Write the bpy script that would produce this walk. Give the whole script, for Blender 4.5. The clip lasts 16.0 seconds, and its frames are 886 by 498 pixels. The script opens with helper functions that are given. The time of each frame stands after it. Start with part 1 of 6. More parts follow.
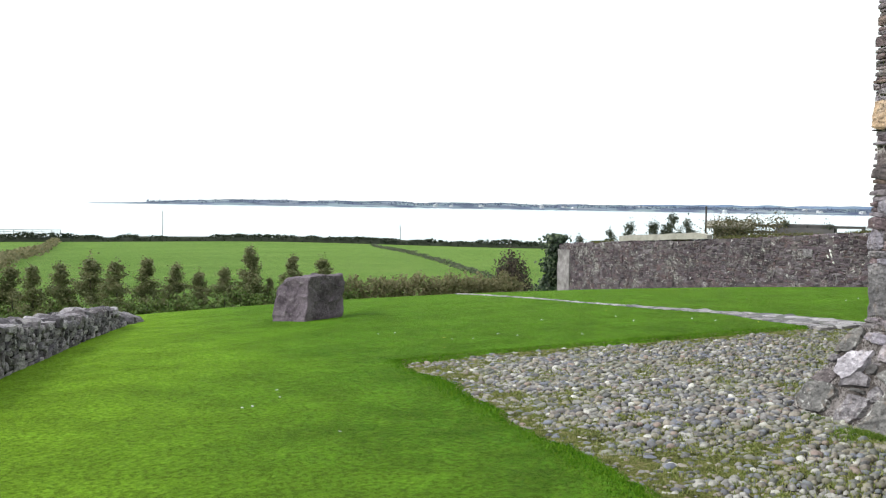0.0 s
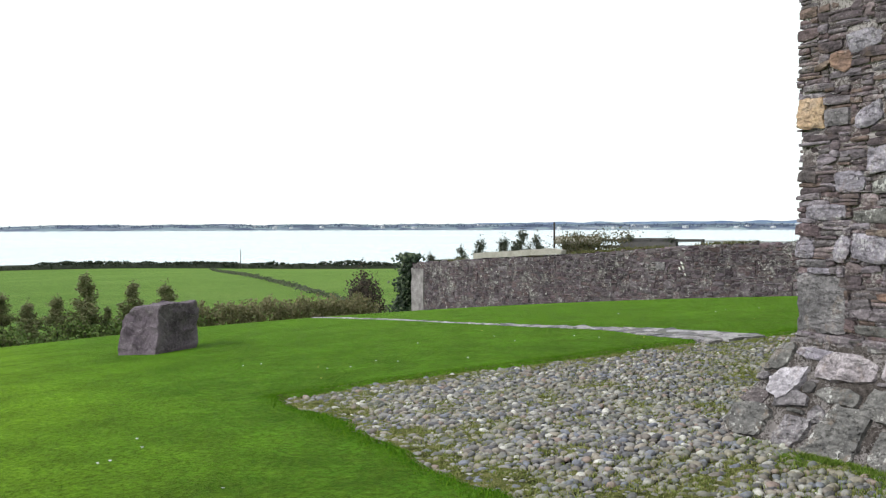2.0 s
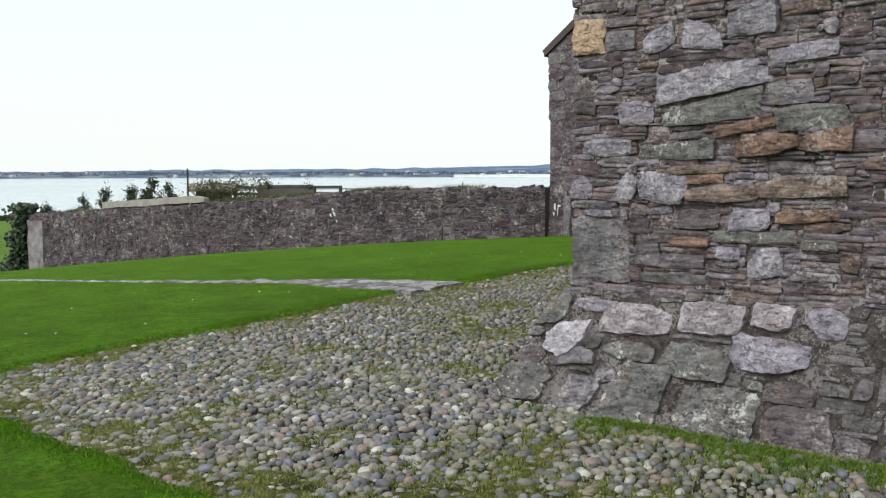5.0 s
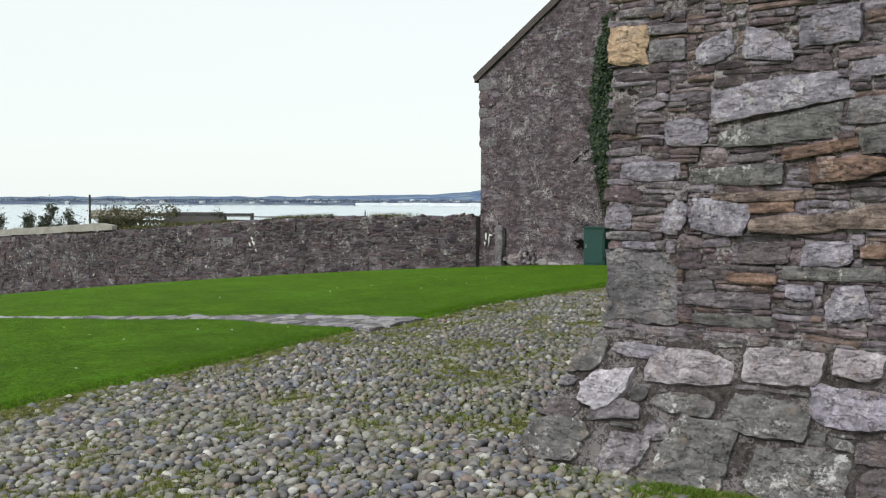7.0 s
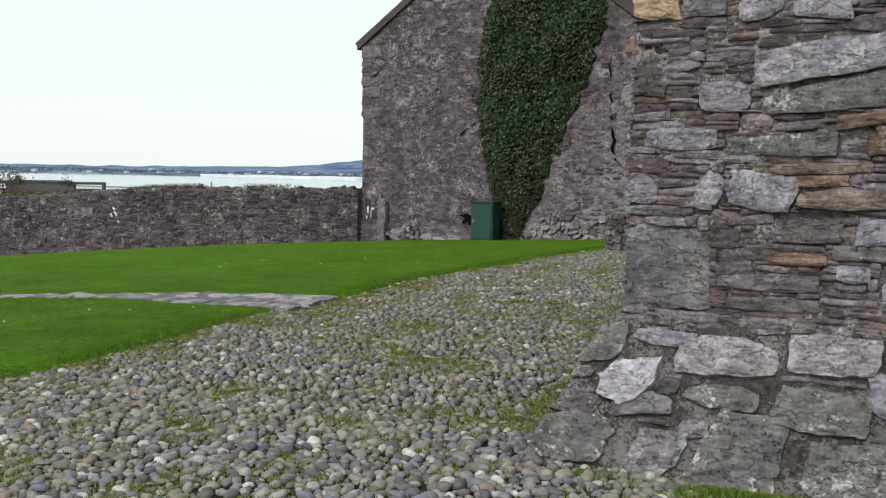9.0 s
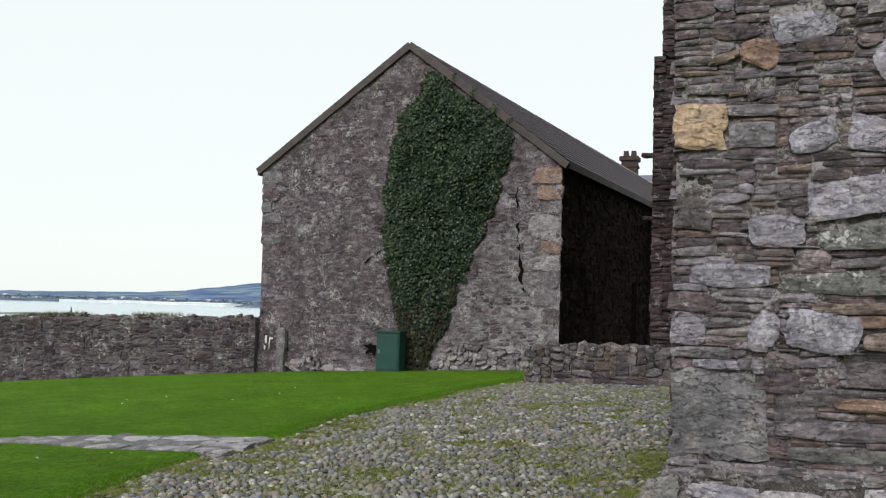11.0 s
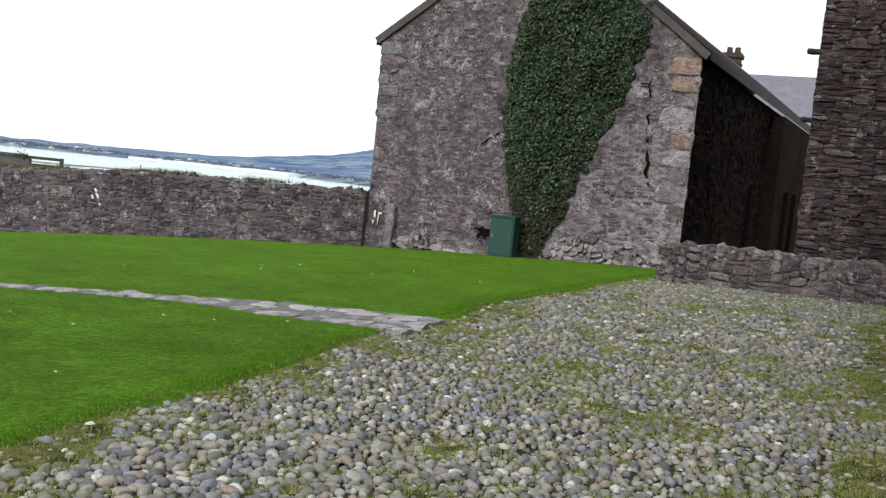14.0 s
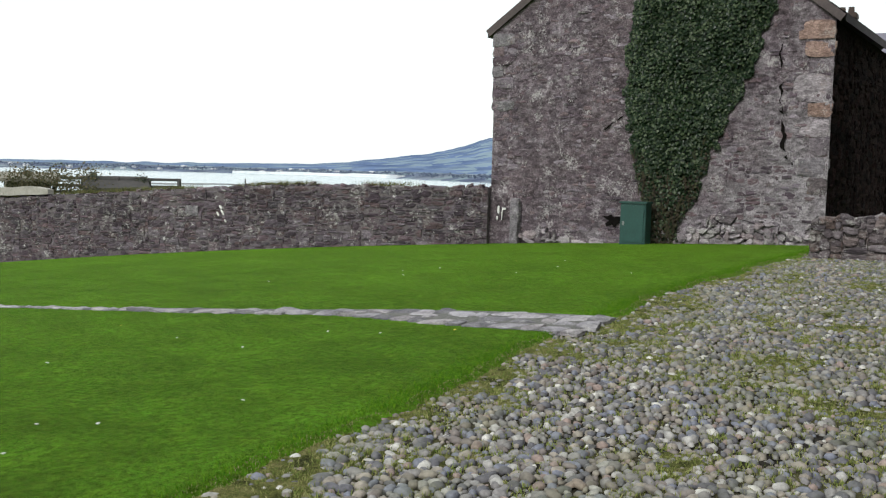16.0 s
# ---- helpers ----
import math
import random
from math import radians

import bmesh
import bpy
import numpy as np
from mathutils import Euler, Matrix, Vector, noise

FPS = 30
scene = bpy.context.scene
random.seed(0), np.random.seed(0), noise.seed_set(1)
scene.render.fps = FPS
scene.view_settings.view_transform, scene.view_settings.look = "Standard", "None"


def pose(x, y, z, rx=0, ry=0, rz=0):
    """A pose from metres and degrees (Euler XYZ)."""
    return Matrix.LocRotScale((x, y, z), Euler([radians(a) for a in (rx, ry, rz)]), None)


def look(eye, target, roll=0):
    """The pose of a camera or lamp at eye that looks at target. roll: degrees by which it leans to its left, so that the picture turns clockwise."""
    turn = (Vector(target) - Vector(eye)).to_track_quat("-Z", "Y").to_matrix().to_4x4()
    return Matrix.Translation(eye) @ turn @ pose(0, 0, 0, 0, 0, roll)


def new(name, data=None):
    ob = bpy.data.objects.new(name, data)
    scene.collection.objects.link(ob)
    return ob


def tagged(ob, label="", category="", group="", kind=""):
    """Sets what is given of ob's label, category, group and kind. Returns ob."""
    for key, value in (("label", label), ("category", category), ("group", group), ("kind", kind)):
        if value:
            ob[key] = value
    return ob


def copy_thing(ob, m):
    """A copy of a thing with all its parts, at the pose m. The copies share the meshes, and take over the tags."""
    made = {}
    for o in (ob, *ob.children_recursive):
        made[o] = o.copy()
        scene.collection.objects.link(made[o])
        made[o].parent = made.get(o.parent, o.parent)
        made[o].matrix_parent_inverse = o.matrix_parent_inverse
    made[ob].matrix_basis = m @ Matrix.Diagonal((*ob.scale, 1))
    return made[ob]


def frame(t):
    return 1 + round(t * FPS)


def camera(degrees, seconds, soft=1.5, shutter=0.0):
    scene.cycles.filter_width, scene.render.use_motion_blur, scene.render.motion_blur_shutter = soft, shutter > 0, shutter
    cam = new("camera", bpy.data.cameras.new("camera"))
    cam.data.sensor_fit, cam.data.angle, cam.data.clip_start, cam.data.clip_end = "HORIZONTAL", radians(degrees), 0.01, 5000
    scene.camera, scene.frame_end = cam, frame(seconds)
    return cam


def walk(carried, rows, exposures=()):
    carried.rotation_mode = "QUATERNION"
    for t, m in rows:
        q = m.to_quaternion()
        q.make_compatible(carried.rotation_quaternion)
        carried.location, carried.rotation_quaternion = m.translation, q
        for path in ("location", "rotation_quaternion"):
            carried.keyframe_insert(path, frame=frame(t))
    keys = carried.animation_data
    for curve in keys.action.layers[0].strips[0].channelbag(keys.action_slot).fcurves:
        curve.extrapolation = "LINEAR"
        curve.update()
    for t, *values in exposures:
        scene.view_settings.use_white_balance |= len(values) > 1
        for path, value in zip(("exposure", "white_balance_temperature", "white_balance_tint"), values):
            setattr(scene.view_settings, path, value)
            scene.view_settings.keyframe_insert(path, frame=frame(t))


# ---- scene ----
cam = camera(48.4, 16.0, soft=1.2)

# seconds, eye x y z, yaw to the left, pitch, roll
PATH = [
    (0.0, 5.989, -5.061, 1.670, 73.22, -2.79, 0.92),
    (0.5, 5.766, -5.105, 1.649, 70.26, -4.69, 1.92),
    (1.0, 5.516, -5.128, 1.654, 70.72, -1.25, 0.60),
    (1.5, 5.276, -5.112, 1.624, 69.10, -3.65, 1.05),
    (2.0, 4.991, -5.130, 1.613, 64.02, -1.53, -0.13),
    (2.5, 4.781, -5.138, 1.589, 60.57, -3.84, -0.06),
    (3.0, 4.498, -5.054, 1.569, 58.68, -2.22, 1.55),
    (3.5, 4.243, -5.055, 1.560, 54.02, -1.97, 2.53),
    (4.0, 3.982, -5.101, 1.545, 49.63, -2.61, 0.05),
    (4.2, 3.891, -5.094, 1.549, 47.20, -3.89, -0.14),
    (6.3, 2.764, -4.885, 1.525, 39.35, -3.17, -0.31),
    (6.5, 2.675, -4.872, 1.520, 39.57, -2.25, -0.71),
    (7.0, 2.444, -4.802, 1.529, 36.41, -2.93, 0.27),
    (7.5, 2.187, -4.700, 1.475, 33.35, -5.15, -0.28),
    (8.0, 1.906, -4.697, 1.488, 28.46, -4.15, -0.11),
    (8.2, 1.812, -4.669, 1.484, 29.63, -4.21, 0.57),
    (10.3, 0.838, -4.621, 1.499, 21.11, -2.58, 1.22),
    (10.5, 0.763, -4.565, 1.510, 22.18, -0.38, -0.55),
    (11.0, 0.566, -4.489, 1.515, 20.28, 3.22, 1.59),
    (11.5, 0.342, -4.486, 1.502, 16.10, 3.71, -0.23),
    (12.0, 0.140, -4.467, 1.515, 13.49, 3.72, 1.06),
    (12.5, -0.041, -4.433, 1.482, 17.57, 1.97, 3.18),
    (13.0, -0.206, -4.449, 1.453, 27.54, 0.40, 5.61),
    (13.5, -0.425, -4.396, 1.412, 24.25, -3.22, 6.40),
    (14.0, -0.678, -4.422, 1.430, 23.31, -3.72, 6.10),
    (14.5, -0.829, -4.372, 1.415, 29.94, -2.15, 3.89),
    (15.0, -1.019, -4.330, 1.427, 31.95, -3.52, 4.28),
    (15.5, -1.214, -4.314, 1.413, 29.78, -5.06, 3.33),
    (16.0, -1.303, -4.302, 1.423, 29.24, -4.49, 1.58),
]
walk(cam, [(r[0], pose(r[1], r[2], r[3], 90 + r[5], 0, r[4]) @ pose(0, 0, 0, 0, 0, r[6])) for r in PATH],
     exposures=[(0.0, 0.44), (1.5, 0.30), (3.5, 0.05), (6.5, -0.09), (8.5, -0.12), (11.5, -0.08), (12.5, 0.0), (13.5, 0.14), (14.7, 0.12), (16.0, 0.05)])

# ---- light: a bright overcast sky with a soft low sun behind the cloud ----
SUN_AZ, SUN_EL = 182.0, 36.0          # degrees: azimuth from +y to the left, height
world = bpy.data.worlds.new("sky")
scene.world = world
world.use_nodes = True
wt = world.node_tree
wt.nodes.clear()
w_out = wt.nodes.new("ShaderNodeOutputWorld")
w_bg = wt.nodes.new("ShaderNodeBackground")
w_sky = wt.nodes.new("ShaderNodeTexSky")
w_sky.sky_type = "NISHITA"
w_sky.sun_disc = False
w_sky.sun_elevation = radians(SUN_EL)
w_sky.sun_rotation = radians(-SUN_AZ)
w_gain = wt.nodes.new("ShaderNodeMixRGB")
w_gain.blend_type = "MULTIPLY"
w_gain.inputs[0].default_value = 1.0
w_gain.inputs[2].default_value = (0.1, 0.1, 0.1, 1)
w_mix = wt.nodes.new("ShaderNodeMixRGB")
w_mix.inputs[0].default_value = 0.88
w_mix.inputs[2].default_value = (0.962, 1.02, 1.0, 1)
wt.links.new(w_sky.outputs[0], w_gain.inputs[1])
wt.links.new(w_gain.outputs[0], w_mix.inputs[1])
wt.links.new(w_mix.outputs[0], w_bg.inputs[0])
wt.links.new(w_bg.outputs[0], w_out.inputs[0])
w_bg.inputs[1].default_value = 1.10
sun_data = bpy.data.lights.new("sun", "SUN")
sun_data.energy, sun_data.angle, sun_data.color = 2.25, radians(22), (0.985, 0.975, 0.94)
sun = new("sun", sun_data)
az, el = radians(SUN_AZ), radians(SUN_EL)
sun.matrix_world = look((-math.sin(az) * math.cos(el) * 40, math.cos(az) * math.cos(el) * 40, math.sin(el) * 40), (0, 0, 0))


# ---- materials ----
def rgb(c):
    return (c[0], c[1], c[2], 1.0)


class Mat:
    """A small builder of node materials in object space."""

    def __init__(self, name, rough=0.9, spec=0.3, metal=0.0):
        self.m = bpy.data.materials.new(name)
        self.m.use_nodes = True
        self.t = self.m.node_tree
        self.b = self.t.nodes["Principled BSDF"]
        self.b.inputs["Roughness"].default_value = rough
        self.b.inputs["Specular IOR Level"].default_value = spec
        self.b.inputs["Metallic"].default_value = metal
        geo = self.t.nodes.new("ShaderNodeNewGeometry")
        self.pos = geo.outputs["Position"]
        self.geo = geo

    def node(self, kind, **inputs):
        n = self.t.nodes.new(kind)
        for k, v in inputs.items():
            key = int(k[1:]) if k[0] == "i" and k[1:].isdigit() else k
            if hasattr(v, "is_output"):
                self.t.links.new(v, n.inputs[key])
            else:
                n.inputs[key].default_value = v
        return n

    def noise(self, scale, detail=4.0, rough=0.55, stretch=None):
        p = self.pos
        if stretch:
            p = self.node("ShaderNodeVectorMath", i0=p, i1=stretch)
            p.operation = "MULTIPLY"
            p = p.outputs[0]
        return self.node("ShaderNodeTexNoise", Vector=p, Scale=scale, Detail=detail, Roughness=rough).outputs[0]

    def voronoi(self, scale, out=0):
        return self.node("ShaderNodeTexVoronoi", Vector=self.pos, Scale=scale).outputs[out]

    def ramp(self, fac, stops, constant=False):
        n = self.t.nodes.new("ShaderNodeValToRGB")
        e = n.color_ramp.elements
        while len(e) < len(stops):
            e.new(0.5)
        for k, (p, c) in enumerate(stops):
            e[k].position = p
            e[k].color = rgb(c) if not isinstance(c, (int, float)) else (c, c, c, 1)
        if constant:
            n.color_ramp.interpolation = "CONSTANT"
        self.t.links.new(fac, n.inputs[0])
        return n.outputs[0]

    def mix(self, fac, a, b, kind="MIX"):
        n = self.t.nodes.new("ShaderNodeMixRGB")
        n.blend_type = kind
        for k, v in enumerate((fac, a, b)):
            if hasattr(v, "is_output"):
                self.t.links.new(v, n.inputs[k])
            else:
                n.inputs[k].default_value = v if k == 0 else rgb(v)
        return n.outputs[0]

    def math(self, op, a, b=0.0):
        n = self.t.nodes.new("ShaderNodeMath")
        n.operation = op
        for k, v in enumerate((a, b)):
            if hasattr(v, "is_output"):
                self.t.links.new(v, n.inputs[k])
            else:
                n.inputs[k].default_value = v
        return n.outputs[0]

    def random(self):
        """A number for each loose piece, whether it is an object or an island of one."""
        ob = self.node("ShaderNodeObjectInfo").outputs["Random"]
        return self.math("FRACT", self.math("ADD", ob, self.geo.outputs["Random Per Island"]))

    def done(self, color, bump=None, strength=0.4, distance=0.02, rough=None):
        if hasattr(color, "is_output"):
            self.t.links.new(color, self.b.inputs["Base Color"])
        else:
            self.b.inputs["Base Color"].default_value = rgb(color)
        if bump is not None:
            n = self.node("ShaderNodeBump", Height=bump, Strength=strength, Distance=distance)
            self.t.links.new(n.outputs[0], self.b.inputs["Normal"])
        if rough is not None:
            self.t.links.new(rough, self.b.inputs["Roughness"])
        return self.m


def stone_material(name, tones, lichen=0.3, spots=(0.52, 0.51, 0.48), gain=1.0, spec=0.25, splits=0.55):
    """Rubble stone: each piece picks a tone, with bedding streaks, grime and pale lichen."""
    m = Mat(name, 0.88, spec)
    r = m.random()
    stops = [((k + 0.0) / len(tones), (gain * c[0] * 1.03, gain * c[1] * 0.98, gain * c[2] * 1.05)) for k, c in enumerate(tones)]
    col = m.ramp(r, stops, True)
    streak = m.noise(5.0, 6, 0.65, (1.0, 1.0, 5.0))
    col = m.mix(0.85, col, m.ramp(streak, [(0.28, 0.42), (0.72, 1.5)]), "MULTIPLY")
    stain = m.noise(0.8, 4, 0.6)
    col = m.mix(0.8, col, m.ramp(stain, [(0.35, (0.62, 0.60, 0.62)), (0.65, (1.28, 1.26, 1.24))]), "MULTIPLY")
    fine = m.noise(45.0, 5, 0.7)
    col = m.mix(0.8, col, m.ramp(fine, [(0.3, 0.5), (0.7, 1.45)]), "MULTIPLY")
    patchy = m.ramp(m.math("MULTIPLY", m.noise(16.0, 6, 0.7), m.noise(2.2, 2)), [(0.31 - 0.04 * lichen, 0.0), (0.40, 1.0)])
    col = m.mix(m.math("MULTIPLY", patchy, lichen), col, spots)
    speck = m.math("MULTIPLY", m.noise(75.0, 4, 0.8), m.noise(6.0, 3, 0.6))
    col = m.mix(m.math("MULTIPLY", m.ramp(speck, [(0.335, 0.0), (0.37, 1.0)]), min(1.0, lichen * 1.6)), col, (0.60, 0.585, 0.57))
    split = m.ramp(m.noise(11.0, 8, 0.75, (1.0, 1.0, 4.5)), [(0.44, 1.0), (0.475, 0.30), (0.51, 1.0)])
    col = m.mix(splits, col, split, "MULTIPLY")
    return m.done(col, m.math("ADD", m.math("MULTIPLY", fine, 0.5), m.math("ADD", streak, m.math("MULTIPLY", split, 0.35))), 0.8, 0.018)


def mortar_material(name, a, b):
    m = Mat(name, 0.95, 0.15)
    n = m.noise(14.0, 7, 0.75)
    col = m.ramp(n, [(0.3, a), (0.7, b)])
    col = m.mix(0.5, col, m.ramp(m.noise(90.0, 3), [(0.3, 0.55), (0.7, 1.35)]), "MULTIPLY")
    return m.done(col, n, 0.8, 0.03)


mat_mortar = mortar_material("pink_grey_mortar", (0.125, 0.104, 0.102), (0.31, 0.27, 0.265))


def simple_material(name, a, b, scale, rough=0.85, spec=0.3, bump=0.3, metal=0.0, stretch=None, dist=0.02):
    m = Mat(name, rough, spec, metal)
    n = m.noise(scale, 6, 0.65, stretch)
    fine = m.noise(scale * 9, 3, 0.6, stretch)
    col = m.ramp(n, [(0.3, a), (0.7, b)])
    col = m.mix(0.35, col, m.ramp(fine, [(0.3, 0.6), (0.7, 1.3)]), "MULTIPLY")
    return m.done(col, m.math("ADD", n, m.math("MULTIPLY", fine, 0.3)), bump, dist)


def lawn_material(name, dark, light, yellow, big_scale=0.55, mid_scale=7.0, sun_tint=0.0):
    m = Mat(name, 0.9, 0.05)
    big = m.noise(big_scale, 5, 0.65)
    mid = m.noise(mid_scale, 5, 0.7)
    clump = m.noise(24.0, 5, 0.7)
    fine = m.noise(110.0, 4, 0.8)
    col = m.ramp(big, [(0.35, dark), (0.65, light)])
    col = m.mix(m.ramp(mid, [(0.48, 0.0), (0.70, 0.6)]), col, yellow)
    if sun_tint:
        # painted sunlight: the lawn colour brightens and yellows towards the drystone wall
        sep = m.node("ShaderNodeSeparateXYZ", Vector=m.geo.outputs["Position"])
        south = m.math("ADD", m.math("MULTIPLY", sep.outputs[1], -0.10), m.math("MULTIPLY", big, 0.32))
        col = m.mix(m.ramp(south, [(0.44, 0.0), (0.74, sun_tint)]), col, (0.170, 0.310, 0.016))
    col = m.mix(0.8, col, m.ramp(m.noise(2.1, 4, 0.6), [(0.33, 0.62), (0.67, 1.30)]), "MULTIPLY")
    col = m.mix(0.95, col, m.ramp(clump, [(0.38, 0.42), (0.62, 1.52)]), "MULTIPLY")
    col = m.mix(0.8, col, m.ramp(fine, [(0.38, 0.45), (0.62, 1.5)]), "MULTIPLY")
    # the fuzz of blade tips catches light at low angles
    m.b.inputs["Sheen Weight"].default_value = 0.25
    m.b.inputs["Sheen Roughness"].default_value = 0.45
    m.b.inputs["Sheen Tint"].default_value = (0.54, 0.85, 0.08, 1)
    return m.done(col, m.math("ADD", fine, m.math("ADD", clump, mid)), 0.9, 0.035)


mat_lawn = lawn_material("mown_lawn", (0.026, 0.094, 0.005), (0.053, 0.155, 0.008), (0.102, 0.208, 0.014), sun_tint=0.65)
mat_field = lawn_material("pasture", (0.040, 0.090, 0.026), (0.072, 0.130, 0.040), (0.110, 0.150, 0.055), 0.06, 0.35)


# ---- shared mesh helpers ----
def mesh_object(name, verts, faces, material, parent=None, smooth=False):
    me = bpy.data.meshes.new(name)
    me.from_pydata([tuple(v) for v in verts], [], [tuple(f) for f in faces])
    me.update()
    if material:
        me.materials.append(material)
    if smooth:
        me.polygons.foreach_set("use_smooth", [True] * len(me.polygons))
    ob = new(name, me)
    ob.parent = parent
    return ob


def part(name, bm, material, parent, label=""):
    me = bpy.data.meshes.new(name)
    bm.normal_update()
    bm.to_mesh(me)
    bm.free()
    me.materials.append(material)
    ob = new(name, me)
    ob.parent = parent
    if label:
        ob["label"] = label
    return ob


def box_bm(x0, x1, y0, y1, z0, z1, bevel=0.0, bm=None):
    bm = bm or bmesh.new()
    r = bmesh.ops.create_cube(bm, size=1.0, matrix=Matrix.LocRotScale(((x0 + x1) / 2, (y0 + y1) / 2, (z0 + z1) / 2), None, (x1 - x0, y1 - y0, z1 - z0)))
    if bevel:
        es = list({e for v in r["verts"] for e in v.link_edges})
        bmesh.ops.bevel(bm, geom=es, offset=bevel, segments=2, affect="EDGES")
    return bm


def smoothstep(a, b, x):
    t = min(1.0, max(0.0, (x - a) / (b - a)))
    return t * t * (3 - 2 * t)


def lawn_height(x, y):
    """The hill that the place stands on."""
    xx, yy = min(max(x, -30.0), 7.0), min(max(y, -12.0), 16.0)
    return 0.2114 +0.02137 * xx +0.04975 * yy -0.002035 * xx * xx +0.000138 * xx * yy -0.002506 * yy * yy


def cobbled(x, y):
    """1 inside the cobbled yard, 0 on the lawn."""
    left = -4.2 + 0.05 * math.sin(y * 1.9) + 0.11 * noise.noise((y * 1.1, 7.0, 0)) + 0.07 * noise.noise((y * 3.7, 2.0, 0)) + 0.055 * max(0.0, y - 4.5)
    near = -2.42 + 0.05 * math.sin(x * 2.1) + 0.10 * noise.noise((x * 1.3, 3.0, 0)) + 0.08 * noise.noise((x * 3.9, 5.0, 0))
    d = min(x - left, y - near)
    return smoothstep(-0.03, 0.05, d)


def land_height(x, y):
    z = lawn_height(x, y)
    # the hill falls away to the pasture towards the sea
    d = math.hypot(min(0.0, x + 22.0), max(0.0, y - 17.0) if x < -11 else 0.0)
    field = -2.9 - 0.029 * max(0.0, math.hypot(x - 6, y + 5) - 42.0)
    field += 0.25 * math.sin(x * 0.05 + y * 0.03) + 0.2 * math.sin(y * 0.06)
    s = smoothstep(0.0, 17.0, d)
    z = z * (1 - s) + field * s
    shore = smoothstep(225.0, 262.0, math.hypot(x - 6, y + 5))
    return z * (1 - shore) - 13.0 * shore


def ground_height(x, y):
    return land_height(x, y) - 0.055 * cobbled(x, y)


# ---- the ground: one sheet to the horizon ----
def axis(lo, a, b, hi, step, grow):
    mid = list(np.arange(a, b + 1e-6, step))
    up, d = [], step
    v = b
    while v < hi:
        d *= grow
        v += d
        up.append(min(v, hi))
    down, d = [], step
    v = a
    while v > lo:
        d *= grow
        v -= d
        down.append(max(v, lo))
    return down[::-1] + mid + up


def build_ground():
    xs = axis(-4900, -7.0, 5.0, 4900, 0.10, 1.07)
    ys = axis(-4900, -5.0, 9.0, 4900, 0.10, 1.07)
    verts = [(x, y, ground_height(x, y)) for y in ys for x in xs]
    n = len(xs)
    faces = [(j * n + i, j * n + i + 1, (j + 1) * n + i + 1, (j + 1) * n + i) for j in range(len(ys) - 1) for i in range(n - 1)]
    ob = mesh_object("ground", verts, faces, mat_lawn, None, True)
    ob.data.materials.append(mat_field)
    idx = []
    for f in faces:
        x, y = verts[f[0]][0], verts[f[0]][1]
        idx.append(1 if (x < -33 or y > 32 or x > 40 or y < -40) else 0)
    ob.data.polygons.foreach_set("material_index", idx)
    return tagged(ob, "green grassy hilltop lawn falling to pasture", "ground", "", "structure")


build_ground()


def sea():
    m = Mat("bright_sea_water", 0.16, 0.5)
    n = m.noise(0.25, 6, 0.7, (1, 1, 1))
    col = m.ramp(m.noise(0.004, 3), [(0.3, (0.30, 0.42, 0.50)), (0.7, (0.42, 0.53, 0.60))])
    mat = m.done(col, n, 0.25, 0.3)
    ob = mesh_object("water", [(-4950, -4950, -9), (4950, -4950, -9), (4950, 4950, -9), (-4950, 4950, -9)], [(0, 1, 2, 3)], mat)
    tagged(ob, "calm pale sea bay under a bright sky", "water", "", "structure")


sea()


# ---- stonework: courses of separate stones over a mortar core ----
def pack(width, height, cell, sizes, taken, rng):
    """Fills a width x height face with stones round the ones already laid. sizes(rng, u, v) gives the wanted width and height."""
    nu, nv = int(width / cell), int(height / cell)
    grid = np.zeros((nv, nu), bool)
    for x0, x1, z0, z1 in taken:
        grid[max(0, int(z0 / cell + 0.5)):max(0, int(z1 / cell + 0.5)), max(0, int(x0 / cell + 0.5)):max(0, int(x1 / cell + 0.5))] = True
    out = []
    for j in range(nv):
        i = 0
        while i < nu:
            if grid[j, i]:
                i += 1
                continue
            w, h = sizes(rng, i * cell, j * cell)
            cw, ch = max(1, int(w / cell + 0.5)), max(1, int(h / cell + 0.5))
            k = i
            while k < nu and k - i < cw and not grid[j, k]:
                k += 1
            top = j
            while top < nv and top - j < ch and not grid[top, i:k].any():
                top += 1
            grid[j:top, i:k] = True
            out.append((i * cell, k * cell, j * cell, top * cell))
            i = k
    return out


